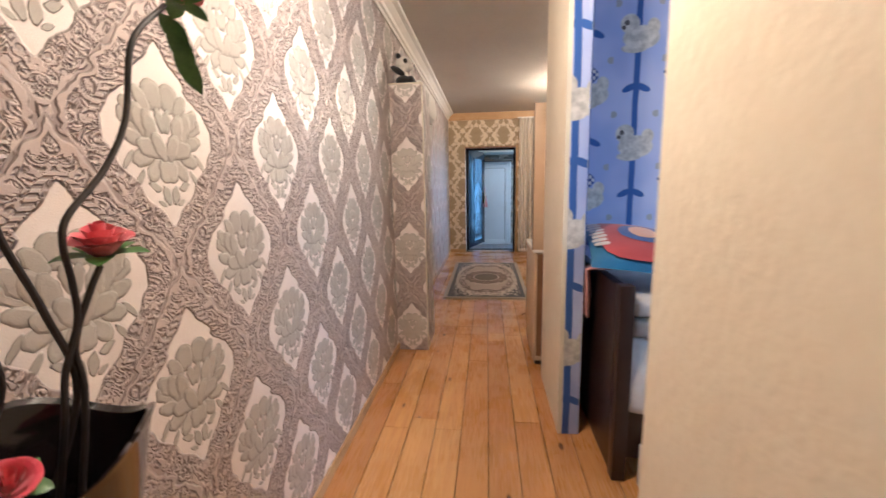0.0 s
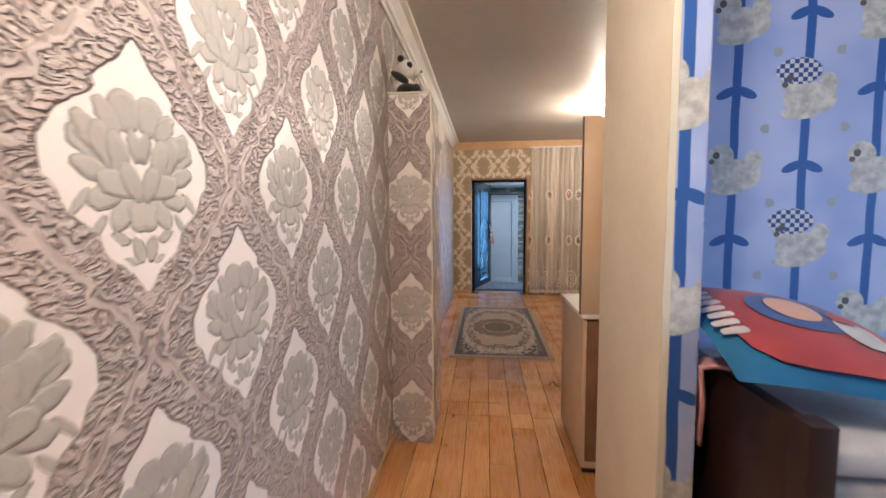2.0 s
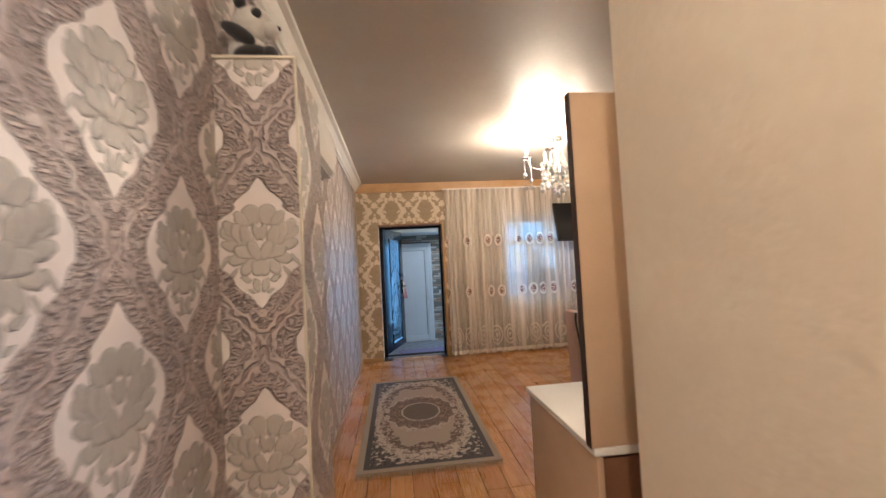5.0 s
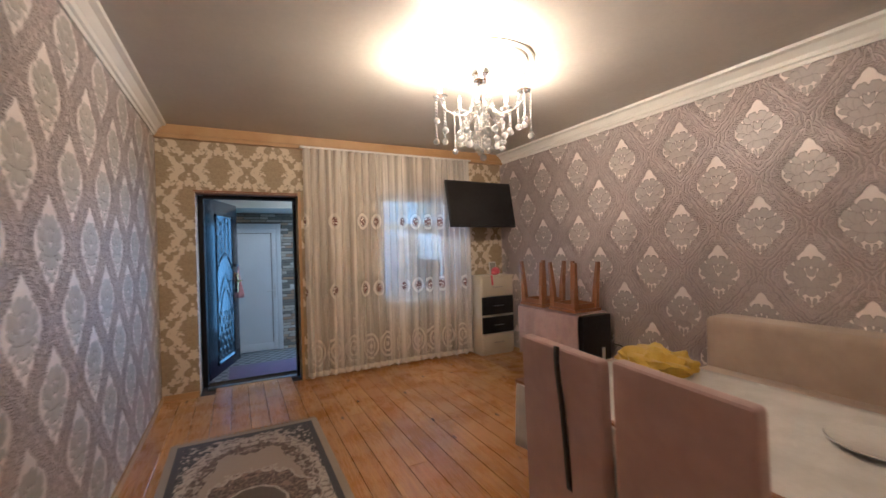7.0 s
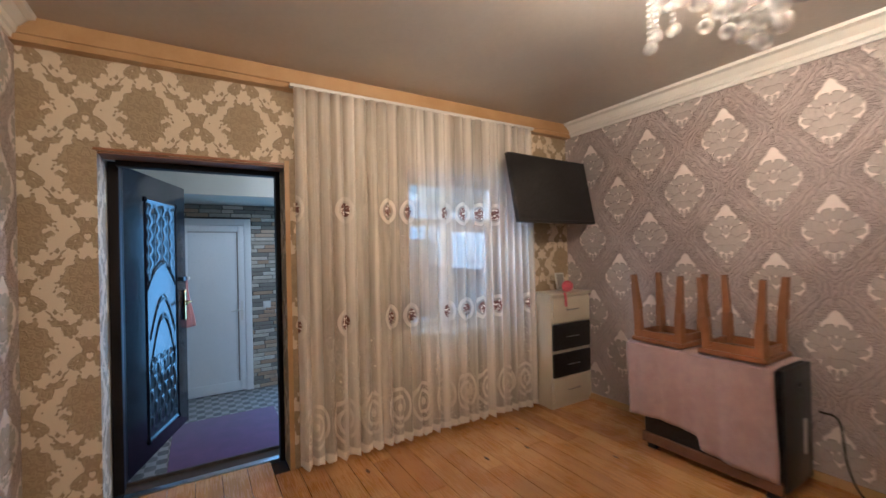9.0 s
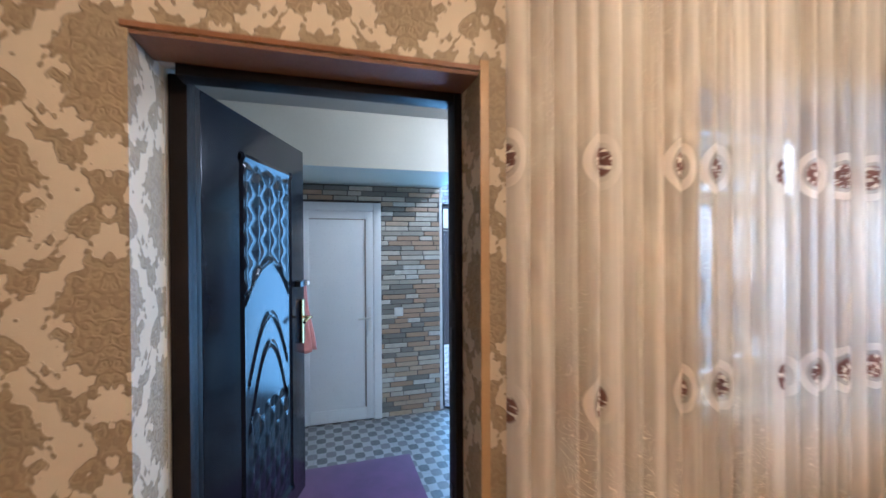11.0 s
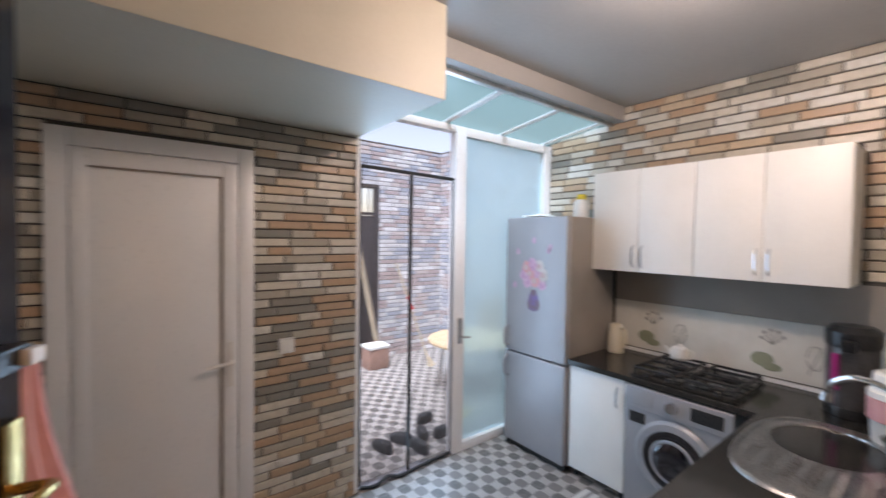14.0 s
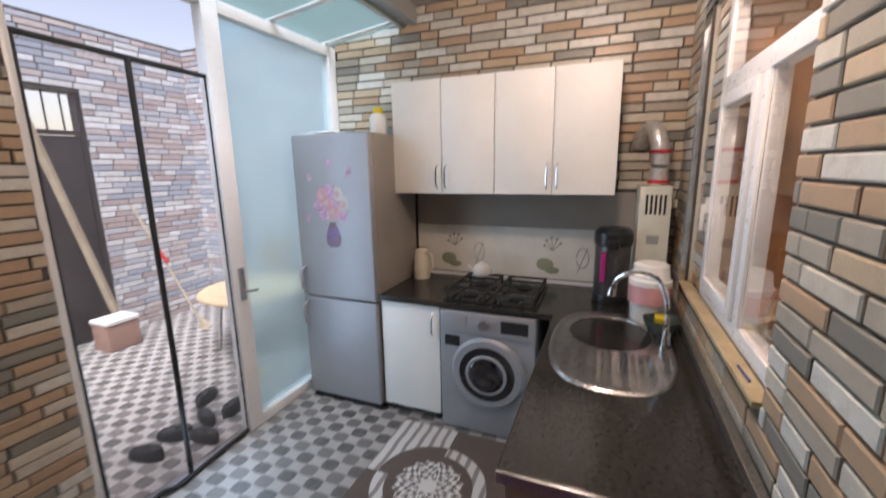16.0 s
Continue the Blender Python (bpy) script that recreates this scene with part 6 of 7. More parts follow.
for x0 in (1.80, 2.35, 2.95, 3.50):
    o = part("bar", box(-0.025, 0, -0.012, 0.025, 0.70, -0.001, 0.002), M_PVC, sk)
    o.data.transform(pose(x0, 10.492, 2.398, -7, 0, 0))
part("bar", box(1.606, 10.491, 2.365, 3.60, 10.53, 2.388, 0.002), M_ALU, sk)

# fridge
fr = thing("refrigerator", "tall silver fridge-freezer with a flower vase sticker", "refrigerator", at=(3.2, 10.73, KF))
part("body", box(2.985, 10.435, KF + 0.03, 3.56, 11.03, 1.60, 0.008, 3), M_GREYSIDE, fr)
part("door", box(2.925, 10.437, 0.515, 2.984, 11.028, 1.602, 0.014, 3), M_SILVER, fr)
part("door", box(2.925, 10.437, KF + 0.05, 2.984, 11.028, 0.503, 0.014, 3), M_SILVER, fr)
part("plinth", box(2.96, 10.45, KF, 3.54, 11.02, KF + 0.05), M_BLACK, fr)
for z0, z1 in ((0.55, 0.72), (0.30, 0.47)):
    part("handle", tube(bmesh.new(), spline([(2.925, 10.99, z0), (2.89, 10.995, z0 + 0.03), (2.888, 10.995, z1 - 0.03), (2.925, 10.99, z1)], 5), 0.011, 8), M_SILVER, fr)
def decal(y, z, ry, rz, _, lift=0.0):
    bm = bmesh.new()
    n = 14
    c = bm.verts.new((2.9235 - lift, y, z))
    ring = [bm.verts.new((2.9235 - lift, y + ry * math.cos(2 * math.pi * k / n) * (1 + 0.12 * math.sin(5 * k)), z + rz * math.sin(2 * math.pi * k / n) * (1 + 0.12 * math.cos(4 * k)))) for k in range(n)]
    for k in range(n):
        bm.faces.new((c, ring[k], ring[(k + 1) % n]))
    return bm
bm = lathe(bmesh.new(), [(0.020, -0.10), (0.042, -0.085), (0.048, -0.05), (0.036, 0.0), (0.020, 0.035), (0.022, 0.045)], (0, 0, 0), 20)
bm.transform(Matrix.Translation((2.9225, 10.735, 0.985)) @ Matrix.Diagonal((0.02, 1.25, 1.15, 1)))
part("vase_sticker", bm, M_BRONZE, fr, "bronze and violet vase sticker")
rnd = random.Random(8)
ROSES = [(-0.075, 1.085), (-0.01, 1.11), (0.065, 1.09), (-0.09, 1.16), (-0.03, 1.175), (0.035, 1.165), (0.09, 1.15), (-0.055, 1.225), (0.015, 1.235), (0.07, 1.21)]
for k, (dy, z) in enumerate(ROSES):
    rr = rnd.uniform(0.040, 0.050)
    part("flower_sticker", decal(10.735 + dy, z, rr, rr * 1.1, None, 0.0004 * k), (M_PALEPINK, M_PINKP, M_PALEPINK, M_SHEETW)[k % 4], fr, "pale pink rose sticker")
    part("flower_sticker", decal(10.735 + dy + 0.004, z - 0.004, rr * 0.5, rr * 0.5, None, 0.005 + 0.0004 * k), M_PINKCL if k % 2 else M_PALEPINK, fr, "darker heart of a rose sticker")
for y, z in ((10.90, 1.33), (10.74, 1.42), (10.585, 1.37), (10.60, 1.345), (10.93, 1.06)):
    part("flower_sticker", decal(y, z, 0.018, 0.026, None), M_PALEPINK, fr, "small pink petal sticker")
bt = thing("bottle", "white plastic canister with yellow cap on the fridge", "bottle")
part("body", lathe(bmesh.new(), [(0.055, 0), (0.06, 0.01), (0.06, 0.12), (0.045, 0.145), (0.028, 0.15)], (3.30, 10.58, 1.601), 20), M_WHITEP, bt)
part("cap", lathe(bmesh.new(), [(0.036, 0.15), (0.036, 0.185), (0.03, 0.19)], (3.30, 10.58, 1.601), 16), M_YELP, bt, "yellow cap")
bm = bmesh.new()
sheet(bm, lambda u, v: (2.99 + 0.22 * u, 10.74 + 0.2 * v, 1.612 + 0.02 * abs(math.sin(5 * u) * math.sin(4 * v))), 14, 14)
o = solo("plastic_bag", bm, M_OIL, "flattened pale plastic bag lying on the fridge", "bag")
o.modifiers.new("thickness", "SOLIDIFY").thickness = 0.004

# worktop in an L, base units under it
wk = bmesh.new()
outline = [(1.69, 8.66), (3.596, 8.66), (3.596, 10.425), (2.94, 10.425), (2.94, 9.31), (1.69, 9.31)]
lo, hi = [wk.verts.new((x, y, 0.530)) for x, y in outline], [wk.verts.new((x, y, 0.567)) for x, y in outline]
wk.faces.new(lo)
wk.faces.new(hi)
for i in range(6):
    wk.faces.new((lo[i], lo[(i + 1) % 6], hi[(i + 1) % 6], hi[i]))
bmesh.ops.recalc_face_normals(wk, faces=wk.faces[:])
wt_ = solo("worktop", wk, M_GRANITE, "polished black L-shaped worktop with worn front edge", "worktop", smooth=False)
bv = wt_.modifiers.new("edge", "BEVEL")
bv.width, bv.segments = 0.005, 2
structure("trim_worktop_edge", box(1.682, 8.70, 0.528, 1.6895, 9.31, 0.566, 0.002), M_ALU, "metal edging on the worktop's end", "trim")
structure("trim_worktop_back", box(1.69, 8.672, 0.5675, 3.59, 8.70, 0.605, 0.004), M_ALU, "metal splash strip along the window wall", "trim")
structure("trim_worktop_back_east", box(3.565, 8.71, 0.5675, 3.59, 10.42, 0.59, 0.003), M_PVC, "white splash strip behind the hob", "trim")
u1 = thing("base_unit", "taupe end base unit under the sink worktop", "cabinet", "base units")
part("end_panel", box(1.712, 8.672, KF + 0.01, 1.730, 9.29, 0.529, 0.002), M_TAUPE, u1)
part("door", box(1.731, 9.27, KF + 0.10, 2.30, 9.288, 0.525, 0.003), M_WHITE, u1)
part("door", box(2.305, 9.27, KF + 0.10, 2.92, 9.288, 0.525, 0.003), M_WHITE, u1)
part("plinth", box(1.731, 9.22, KF, 2.92, 9.24, KF + 0.099), M_BLACK, u1)
u2 = thing("base_unit", "narrow white base unit on short black feet", "cabinet", "base units")
part("body", box(2.985, 10.0, KF + 0.07, 3.55, 10.42, 0.529, 0.002), M_WHITE, u2)
dd = part("door", box(2.962, 10.003, KF + 0.065, 2.984, 10.418, 0.524, 0.003), M_WHITE, u2)
part("handle", tube(bmesh.new(), spline([(2.962, 10.05, 0.33), (2.938, 10.05, 0.36), (2.938, 10.05, 0.44), (2.962, 10.05, 0.47)], 5), 0.006, 8), M_CHROME, dd, "chrome bow handle")
for x in (3.02, 3.5):
    for y in (10.04, 10.38):
        part("foot", rod(bmesh.new(), (x, y, KF), (x, y, KF + 0.069), 0.02), M_BLACK, u2)

# washing machine
wm = thing("washing_machine", "silver front-loading washing machine under the worktop", "washing machine", at=(3.2, 9.69, KF))
part("body", box(2.935, 9.40, KF + 0.012, 3.52, 9.985, 0.524, 0.012, 3), M_SILVER, wm)
part("control_panel", box(2.922, 9.405, 0.395, 2.934, 9.98, 0.520, 0.004), M_SILVER, wm)
part("detergent_drawer", box(2.918, 9.81, 0.42, 2.9215, 9.965, 0.505, 0.003), M_SILVER, wm)
part("display", box(2.917, 9.44, 0.425, 2.9215, 9.60, 0.50, 0.002), M_BLACK, wm, "black display")
part("program_knob", rod(bmesh.new(), (2.9215, 9.70, 0.462), (2.895, 9.70, 0.462), 0.036, 0.030, 24), M_CHROME, wm)
part("energy_sticker", box(2.931, 9.86, 0.30, 2.9345, 9.955, 0.365), M_BLACK, wm, "black sticker")
bm = lathe(bmesh.new(), [(0.225, 0.0), (0.228, 0.015), (0.21, 0.034), (0.165, 0.034), (0.155, 0.02), (0.155, 0.0)], (0, 0, 0), 40)
bm.transform(Matrix.Translation((2.934, 9.68, 0.155)) @ pose(0, 0, 0, 0, -90, 0))
wd = part("door_ring", bm, M_SILVER, wm, "silver porthole ring")
bm = lathe(bmesh.new(), [(0.182, 0.02), (0.17, 0.036), (0.14, 0.040), (0.10, 0.02), (0.0, 0.005)], (0, 0, 0), 40)
bm.transform(Matrix.Translation((2.933, 9.68, 0.155)) @ pose(0, 0, 0, 0, -90, 0))
part("porthole", bm, M_VASE, wd, "dark porthole glass")
for r0, mt, nm in ((0.128, M_SILVER, "bowl_ring"), (0.112, M_VASE, "glass_bowl")):
    bm = lathe(bmesh.new(), [(r0, 0.030), (r0 - 0.004, 0.046), (r0 - 0.020, 0.054), (r0 * 0.5, 0.060), (0.0, 0.062)] if mt is M_VASE else [(r0 - 0.02, 0.03), (r0, 0.040), (r0 - 0.006, 0.046), (r0 - 0.018, 0.044)], (0, 0, 0), 36)
    bm.transform(Matrix.Translation((2.930, 9.68, 0.155)) @ pose(0, 0, 0, 0, -90, 0))
    part(nm, bm, mt, wd)
for y in (9.44, 9.94):
    part("foot", rod(bmesh.new(), (2.98, y, KF), (2.98, y, KF + 0.012), 0.02), M_BLACK, wm)

# hob
hb_ = thing("gas_hob", "black four-burner gas hob set in the worktop", "hob", at=(3.2, 9.7, 0.567))
part("plate", box(2.985, 9.41, 0.5675, 3.50, 9.985, 0.578, 0.004), M_GRANITE, hb_)
for x in (3.12, 3.38):
    for y in (9.55, 9.85):
        part("burner", lathe(bmesh.new(), [(0.05, 0), (0.05, 0.012), (0.03, 0.018), (0.03, 0.024), (0.0, 0.025)], (x, y, 0.5785), 18), M_BLACK, hb_)
for y in (9.55, 9.85):
    for s in (-0.12, 0.12):
        rail = part("pan_support", rod(bmesh.new(), (3.02, y + s, 0.618), (3.48, y + s, 0.618), 0.009, 0.009, 6), M_RUBBER, hb_, "black cast-iron grate bar")
        for x in (3.02, 3.48):
            part("grate_foot", rod(bmesh.new(), (x, y + s, 0.5785), (x, y + s, 0.618), 0.009, 0.009, 6), M_RUBBER, rail)
    for x in (3.02, 3.12, 3.25, 3.38, 3.48):
        part("pan_support", rod(bmesh.new(), (x, y - 0.12, 0.618), (x, y + 0.12, 0.618), 0.009, 0.009, 6), M_RUBBER, hb_, "black cast-iron grate bar")
for k in range(4):
    part("knob", rod(bmesh.new(), (3.01, 9.50 + 0.13 * k, 0.5785), (3.01, 9.50 + 0.13 * k, 0.60), 0.016, 0.014, 14), M_BLACK, hb_)

# sink
sk2 = thing("sink", "stainless oval sink with ribbed drainer and mixer tap", "sink", at=(2.6, 9.0, 0.567))
bm = bmesh.new()


def basin(u, v):
    a = 2 * math.pi * u
    c, s = math.cos(a), math.sin(a)
    q = (abs(c) ** 2.6 + abs(s) ** 2.6) ** (-1 / 2.6)
    r = 1 - v
    x, y = 2.63 + 0.435 * q * c * r, 9.02 + 0.262 * q * s * r
    z = 0.574 if v > 0.02 else 0.568
    if v < 0.10:
        z += 0.005 * math.sin(math.pi * min(1, v / 0.10))
    d = ((x - 2.78) / 0.215) ** 2 + ((y - 9.02) / 0.185) ** 2
    if d < 1:
        z = 0.574 - 0.030 * min(1, (1 - d) * 6) ** 0.8 - 0.10 * min(1, (1 - d) * 1.8) ** 0.6
    elif x < 2.55:
        z += 0.0035 * math.sin((y - 8.8) * 95) * min(1, (1 - r) * 6)
    return (x, y, z)


sheet(bm, basin, 96, 46)
bmesh.ops.remove_doubles(bm, verts=bm.verts[:], dist=0.0004)
bowl = part("basin", bm, M_STEEL, sk2)
part("drain", lathe(bmesh.new(), [(0.03, 0.002), (0.03, 0.006), (0.012, 0.004), (0.0, 0.004)], (2.80, 9.02, 0.4445), 18), M_CHROME, bowl)
bm = bmesh.new()
rod(bm, (2.66, 8.795, 0.573), (2.66, 8.795, 0.65), 0.026, 0.02, 14)
tube(bm, spline([(2.66, 8.795, 0.64), (2.665, 8.80, 0.78), (2.68, 8.84, 0.88), (2.71, 8.93, 0.90), (2.735, 9.0, 0.86), (2.745, 9.02, 0.80)], 6), 0.012, 8)
rod(bm, (2.745, 9.02, 0.81), (2.747, 9.025, 0.775), 0.018, 0.022, 12)
tap = part("tap", bm, M_CHROME, sk2, "chrome swan-neck tap")
part("lever", tube(bmesh.new(), [(2.66, 8.795, 0.66), (2.63, 8.80, 0.69), (2.57, 8.815, 0.70)], 0.008, 8), M_CHROME, tap)
cut = bmesh.new()
rnd = random.Random(2)
for k in range(7):
    x, y = 2.72 + rnd.uniform(-0.06, 0.12), 9.0 + rnd.uniform(-0.07, 0.09)
    a = rnd.uniform(0, 3.1)
    rod(cut, (x, y, 0.462 + 0.006 * k), (x + 0.10 * math.cos(a), y + 0.10 * math.sin(a), 0.470 + 0.006 * k), 0.004, 0.006, 6)
solo("cutlery", cut, M_STEEL, "spoons and forks lying in the sink", "cutlery")

# cabinets on the wall
for y0, lab in ((9.735, "white wall cabinet with two plain doors"), (9.03, "white wall cabinet with two plain doors")):
    wc = thing("wall_cabinet", lab, "cabinet", "wall cabinets", (3.4, y0 + 0.35, 1.21))
    part("body", box(3.266, y0 + 0.001, 1.212, 3.575, y0 + 0.703, 1.928, 0.002), M_WHITE, wc)
    for k in (0, 1):
        d = part("door", box(3.244, y0 + 0.002 + 0.352 * k, 1.21, 3.2645, y0 + 0.350 + 0.352 * k, 1.93, 0.003), M_WHITE, wc)
        yy = y0 + 0.352 + (0.03 if k else -0.03)
        part("handle", tube(bmesh.new(), spline([(3.244, yy, 1.245), (3.218, yy, 1.275), (3.218, yy, 1.365), (3.244, yy, 1.395)], 5), 0.006, 8), M_CHROME, d, "chrome bow handle")

# splash panels with their printed cups and flowers
structure("splash_panel", box(3.578, 8.73, 0.60, 3.592, 10.425, 0.955), M_SPLASH, "off-white splash panel printed with cups and flowers", "wall")
structure("splash_strip", box(3.580, 8.73, 0.957, 3.592, 10.425, 1.205), M_GREYPAN, "plain grey strip under the wall cabinets", "wall")
for k, yc in enumerate((10.12, 9.93, 9.40, 9.20)):
    pr_ = thing("cup_print", "faded grey print of a cup and leaves", "print", "prints on the splash panel")
    bm = bmesh.new()
    if k % 2 == 0:
        for q in range(9):
            a = q * 0.7
            tube(bm, [(3.5765, yc, 0.80), (3.5765, yc + 0.05 * math.cos(a), 0.83 + 0.05 * abs(math.sin(a)))], 0.003, 4)
            ball(bm, (3.5765, yc + 0.055 * math.cos(a), 0.835 + 0.055 * abs(math.sin(a))), 0.011, 0.1, 1, 1, 8)
        part("flowers", bm, M_GREYPR, pr_)
        bm = bmesh.new()
        ball(bm, (3.5765, yc + 0.05, 0.70), 0.06, 0.04, 1.0, 0.75)
        ball(bm, (3.5765, yc + 0.0, 0.66), 0.05, 0.04, 1.0, 0.5)
        part("cup", bm, M_GREEN, pr_)
    else:
        tube(bm, [(3.5765, yc + 0.04 * math.cos(0.5 * j), 0.76 + 0.07 * math.sin(0.5 * j)) for j in range(13)], 0.003, 4)
        tube(bm, [(3.5765, yc + 0.03, 0.66), (3.5765, yc - 0.03, 0.83)], 0.003, 4)
        part("outline", bm, M_GREYPR, pr_)

# small things on the worktop
kt = thing("electric_kettle", "cream plastic jug kettle by the fridge", "kettle")
part("body", lathe(bmesh.new(), [(0.06, 0), (0.062, 0.01), (0.056, 0.12), (0.048, 0.20), (0.044, 0.215), (0.0, 0.225)], (3.42, 10.33, 0.568), 20), M_CREAMLAM, kt)
part("handle", tube(bmesh.new(), spline([(3.40, 10.285, 0.76), (3.39, 10.24, 0.75), (3.39, 10.235, 0.66), (3.40, 10.275, 0.61)], 5), 0.010, 8), M_CREAMLAM, kt)
tp = thing("teapot", "small white enamel teapot standing on the hob", "teapot")
part("body", lathe(bmesh.new(), [(0.04, 0), (0.058, 0.02), (0.06, 0.05), (0.045, 0.08), (0.02, 0.09), (0.012, 0.105), (0.0, 0.108)], (3.40, 9.86, 0.625), 20), M_WHITEP, tp)
part("spout", tube(bmesh.new(), [(3.40, 9.92, 0.66), (3.40, 9.96, 0.70)], 0.008, 8), M_WHITEP, tp)
part("handle", tube(bmesh.new(), spline([(3.40, 9.81, 0.70), (3.40, 9.77, 0.69), (3.40, 9.78, 0.65), (3.40, 9.80, 0.64)], 4), 0.005, 6), M_WHITEP, tp)
th = thing("thermo_pot", "black and grey electric thermo pot on the worktop", "thermo pot")
part("body", lathe(bmesh.new(), [(0.095, 0), (0.10, 0.02), (0.10, 0.34), (0.09, 0.36)], (3.33, 9.02, 0.568), 28), M_POT, th)
part("base_ring", lathe(bmesh.new(), [(0.104, 0), (0.106, 0.035), (0.102, 0.045)], (3.33, 9.02, 0.568), 28), M_BLACK, th)
part("lid", lathe(bmesh.new(), [(0.105, 0.345), (0.11, 0.37), (0.108, 0.42), (0.08, 0.45), (0.0, 0.46)], (3.33, 9.02, 0.568), 28), M_BLACK, th, "black domed lid with spout")
part("spout", box(3.185, 8.99, 0.90, 3.24, 9.05, 0.955, 0.01), M_BLACK, th)
part("print", box(3.224, 9.055, 0.70, 3.245, 9.085, 0.88, 0.002), M_MAGENTA, th, "magenta printed strip")
bk = thing("lidded_bucket", "white and pink plastic bucket with a strainer lid", "bucket")
part("bucket", lathe(bmesh.new(), [(0.082, 0), (0.086, 0.01), (0.098, 0.19), (0.10, 0.20)], (3.04, 8.835, 0.568), 28), M_WHITEP, bk)
part("band", lathe(bmesh.new(), [(0.092, 0.10), (0.1025, 0.105), (0.1045, 0.195), (0.098, 0.20)], (3.04, 8.835, 0.568), 28), M_PINKP, bk, "pink band")
part("lid", lathe(bmesh.new(), [(0.104, 0.20), (0.104, 0.225), (0.092, 0.235), (0.085, 0.30), (0.07, 0.31), (0.0, 0.305)], (3.04, 8.835, 0.568), 28), M_WHITEP, bk, "white strainer basket on top")
bs = thing("dish_bowl", "translucent green bowl with a yellow sponge", "bowl")
part("bowl", lathe(bmesh.new(), [(0.05, 0), (0.055, 0.005), (0.085, 0.075), (0.08, 0.075), (0.05, 0.01), (0, 0.008)], (2.86, 8.79, 0.568), 24), M_SKYL, bs)
part("sponge", box(2.82, 8.76, 0.60, 2.90, 8.82, 0.655, 0.008), M_YELP, bs, "yellow sponge")
gh = thing("gas_boiler", "narrow ivory gas heater box with a foil flue", "heater")
part("body", box(3.30, 8.735, 0.568, 3.57, 8.90, 1.26, 0.008), M_PALEBEIGE, gh)
for k in range(5):
    part("vent_slot", box(3.298, 8.762 + 0.023 * k, 1.10, 3.2995, 8.774 + 0.023 * k, 1.21), M_BLACK, gh, "black vent slot")
part("name_plate", box(3.2975, 8.785, 0.93, 3.2995, 8.85, 0.98), M_GREYPR, gh, "grey plate")
bm = bmesh.new()
way = spline([(3.42, 8.80, 1.26), (3.42, 8.80, 1.40), (3.43, 8.81, 1.50), (3.47, 8.84, 1.575), (3.53, 8.875, 1.56), (3.585, 8.90, 1.50)], 6)
rings = []
for k_, p0 in enumerate(way):
    d = (way[min(k_ + 1, len(way) - 1)] - way[max(k_ - 1, 0)]).to_track_quat("Z", "Y").to_matrix()
    r0 = 0.050 + 0.003 * (k_ % 2)
    rings.append([bm.verts.new(p0 + d @ Vector((r0 * math.cos(a * 0.3927), r0 * math.sin(a * 0.3927), 0))) for a in range(16)])
for r0, r1 in zip(rings, rings[1:]):
    for a in range(16):
        bm.faces.new((r0[a], r0[(a + 1) % 16], r1[(a + 1) % 16], r1[a]))
part("flue", bm, M_FOIL, gh, "crinkled foil flue pipe")
part("flue_band", lathe(bmesh.new(), [(0.059, 0), (0.059, 0.02)], (3.42, 8.80, 1.27), 18), M_REDP, gh, "red tape band")
part("flue_band", lathe(bmesh.new(), [(0.059, 0), (0.059, 0.02)], (3.42, 8.80, 1.44), 18), M_REDP, gh, "red tape band")
structure("trim_reveal_edge", box(3.188, 8.630, 0.62, 3.200, 8.680, 2.20), M_CHROME, "chrome edging strip beside the window", "trim")
structure("trim_corner_panel", box(3.205, 8.657, 0.62, 3.42, 8.664, 0.95), M_OIL, "shiny foil sheet on the wall in the corner", "wall")
bm = bmesh.new()
rod(bm, (2.05, 8.66, 0.7655), (2.15, 8.665, 0.7655), 0.004, 0.003, 6)
solo("blue_pen", bm, M_NAVY, "blue pen lying on the stone sill", "pen")

# ================================================================ courtyard
gt = thing("yard_gate", "dark metal door with a barred light above", "door", at=(2.68, 13.78, KF))
gt["kind"] = "structure"
part("panel", box(2.34, 13.78, KF + 0.01, 3.17, 13.82, 1.72, 0.004), M_STEELGATE, gt)
part("door_frame", box(2.302, 13.77, KF, 2.339, 13.84, 2.11), M_STEELGATE, gt)
part("door_frame", box(3.172, 13.77, KF, 3.208, 13.84, 2.11), M_STEELGATE, gt)
part("door_frame", box(2.34, 13.77, 1.73, 3.171, 13.84, 1.77), M_STEELGATE, gt)
for k in range(6):
    part("bar", rod(bmesh.new(), (2.42 + 0.13 * k, 13.80, 1.77), (2.42 + 0.13 * k, 13.80, 2.115), 0.008), M_STEELGATE, gt)
solo("plank", rod(bmesh.new(), (3.16, 13.60, KF + 0.02), (2.68, 13.69, 2.16), 0.036, 0.036, 4), M_OLDWOOD, "pale wooden plank leaning in the courtyard corner", "plank")
bl = thing("hollow_block", "terracotta hollow block standing on the tiles", "block")
part("body", box(2.84, 13.28, KF, 3.12, 13.52, KF + 0.26, 0.006), M_CARD, bl)
part("cover", box(2.83, 13.27, KF + 0.26, 3.13, 13.53, KF + 0.30, 0.01), M_WHITEP, bl, "pale rag on top")
br = thing("broom", "broom with a pale handle leaning on the brick wall", "broom")
part("handle", rod(bmesh.new(), (3.58, 13.05, KF + 0.10), (3.44, 13.65, 1.05), 0.012), M_OLDWOOD, br)
part("grip", rod(bmesh.new(), (3.515, 13.33, 0.44), (3.49, 13.43, 0.60), 0.020), M_REDP, br, "red grip")
part("bristles", rod(bmesh.new(), (3.62, 13.02, KF), (3.58, 13.05, KF + 0.12), 0.06, 0.02, 10), M_OLDWOOD, br)
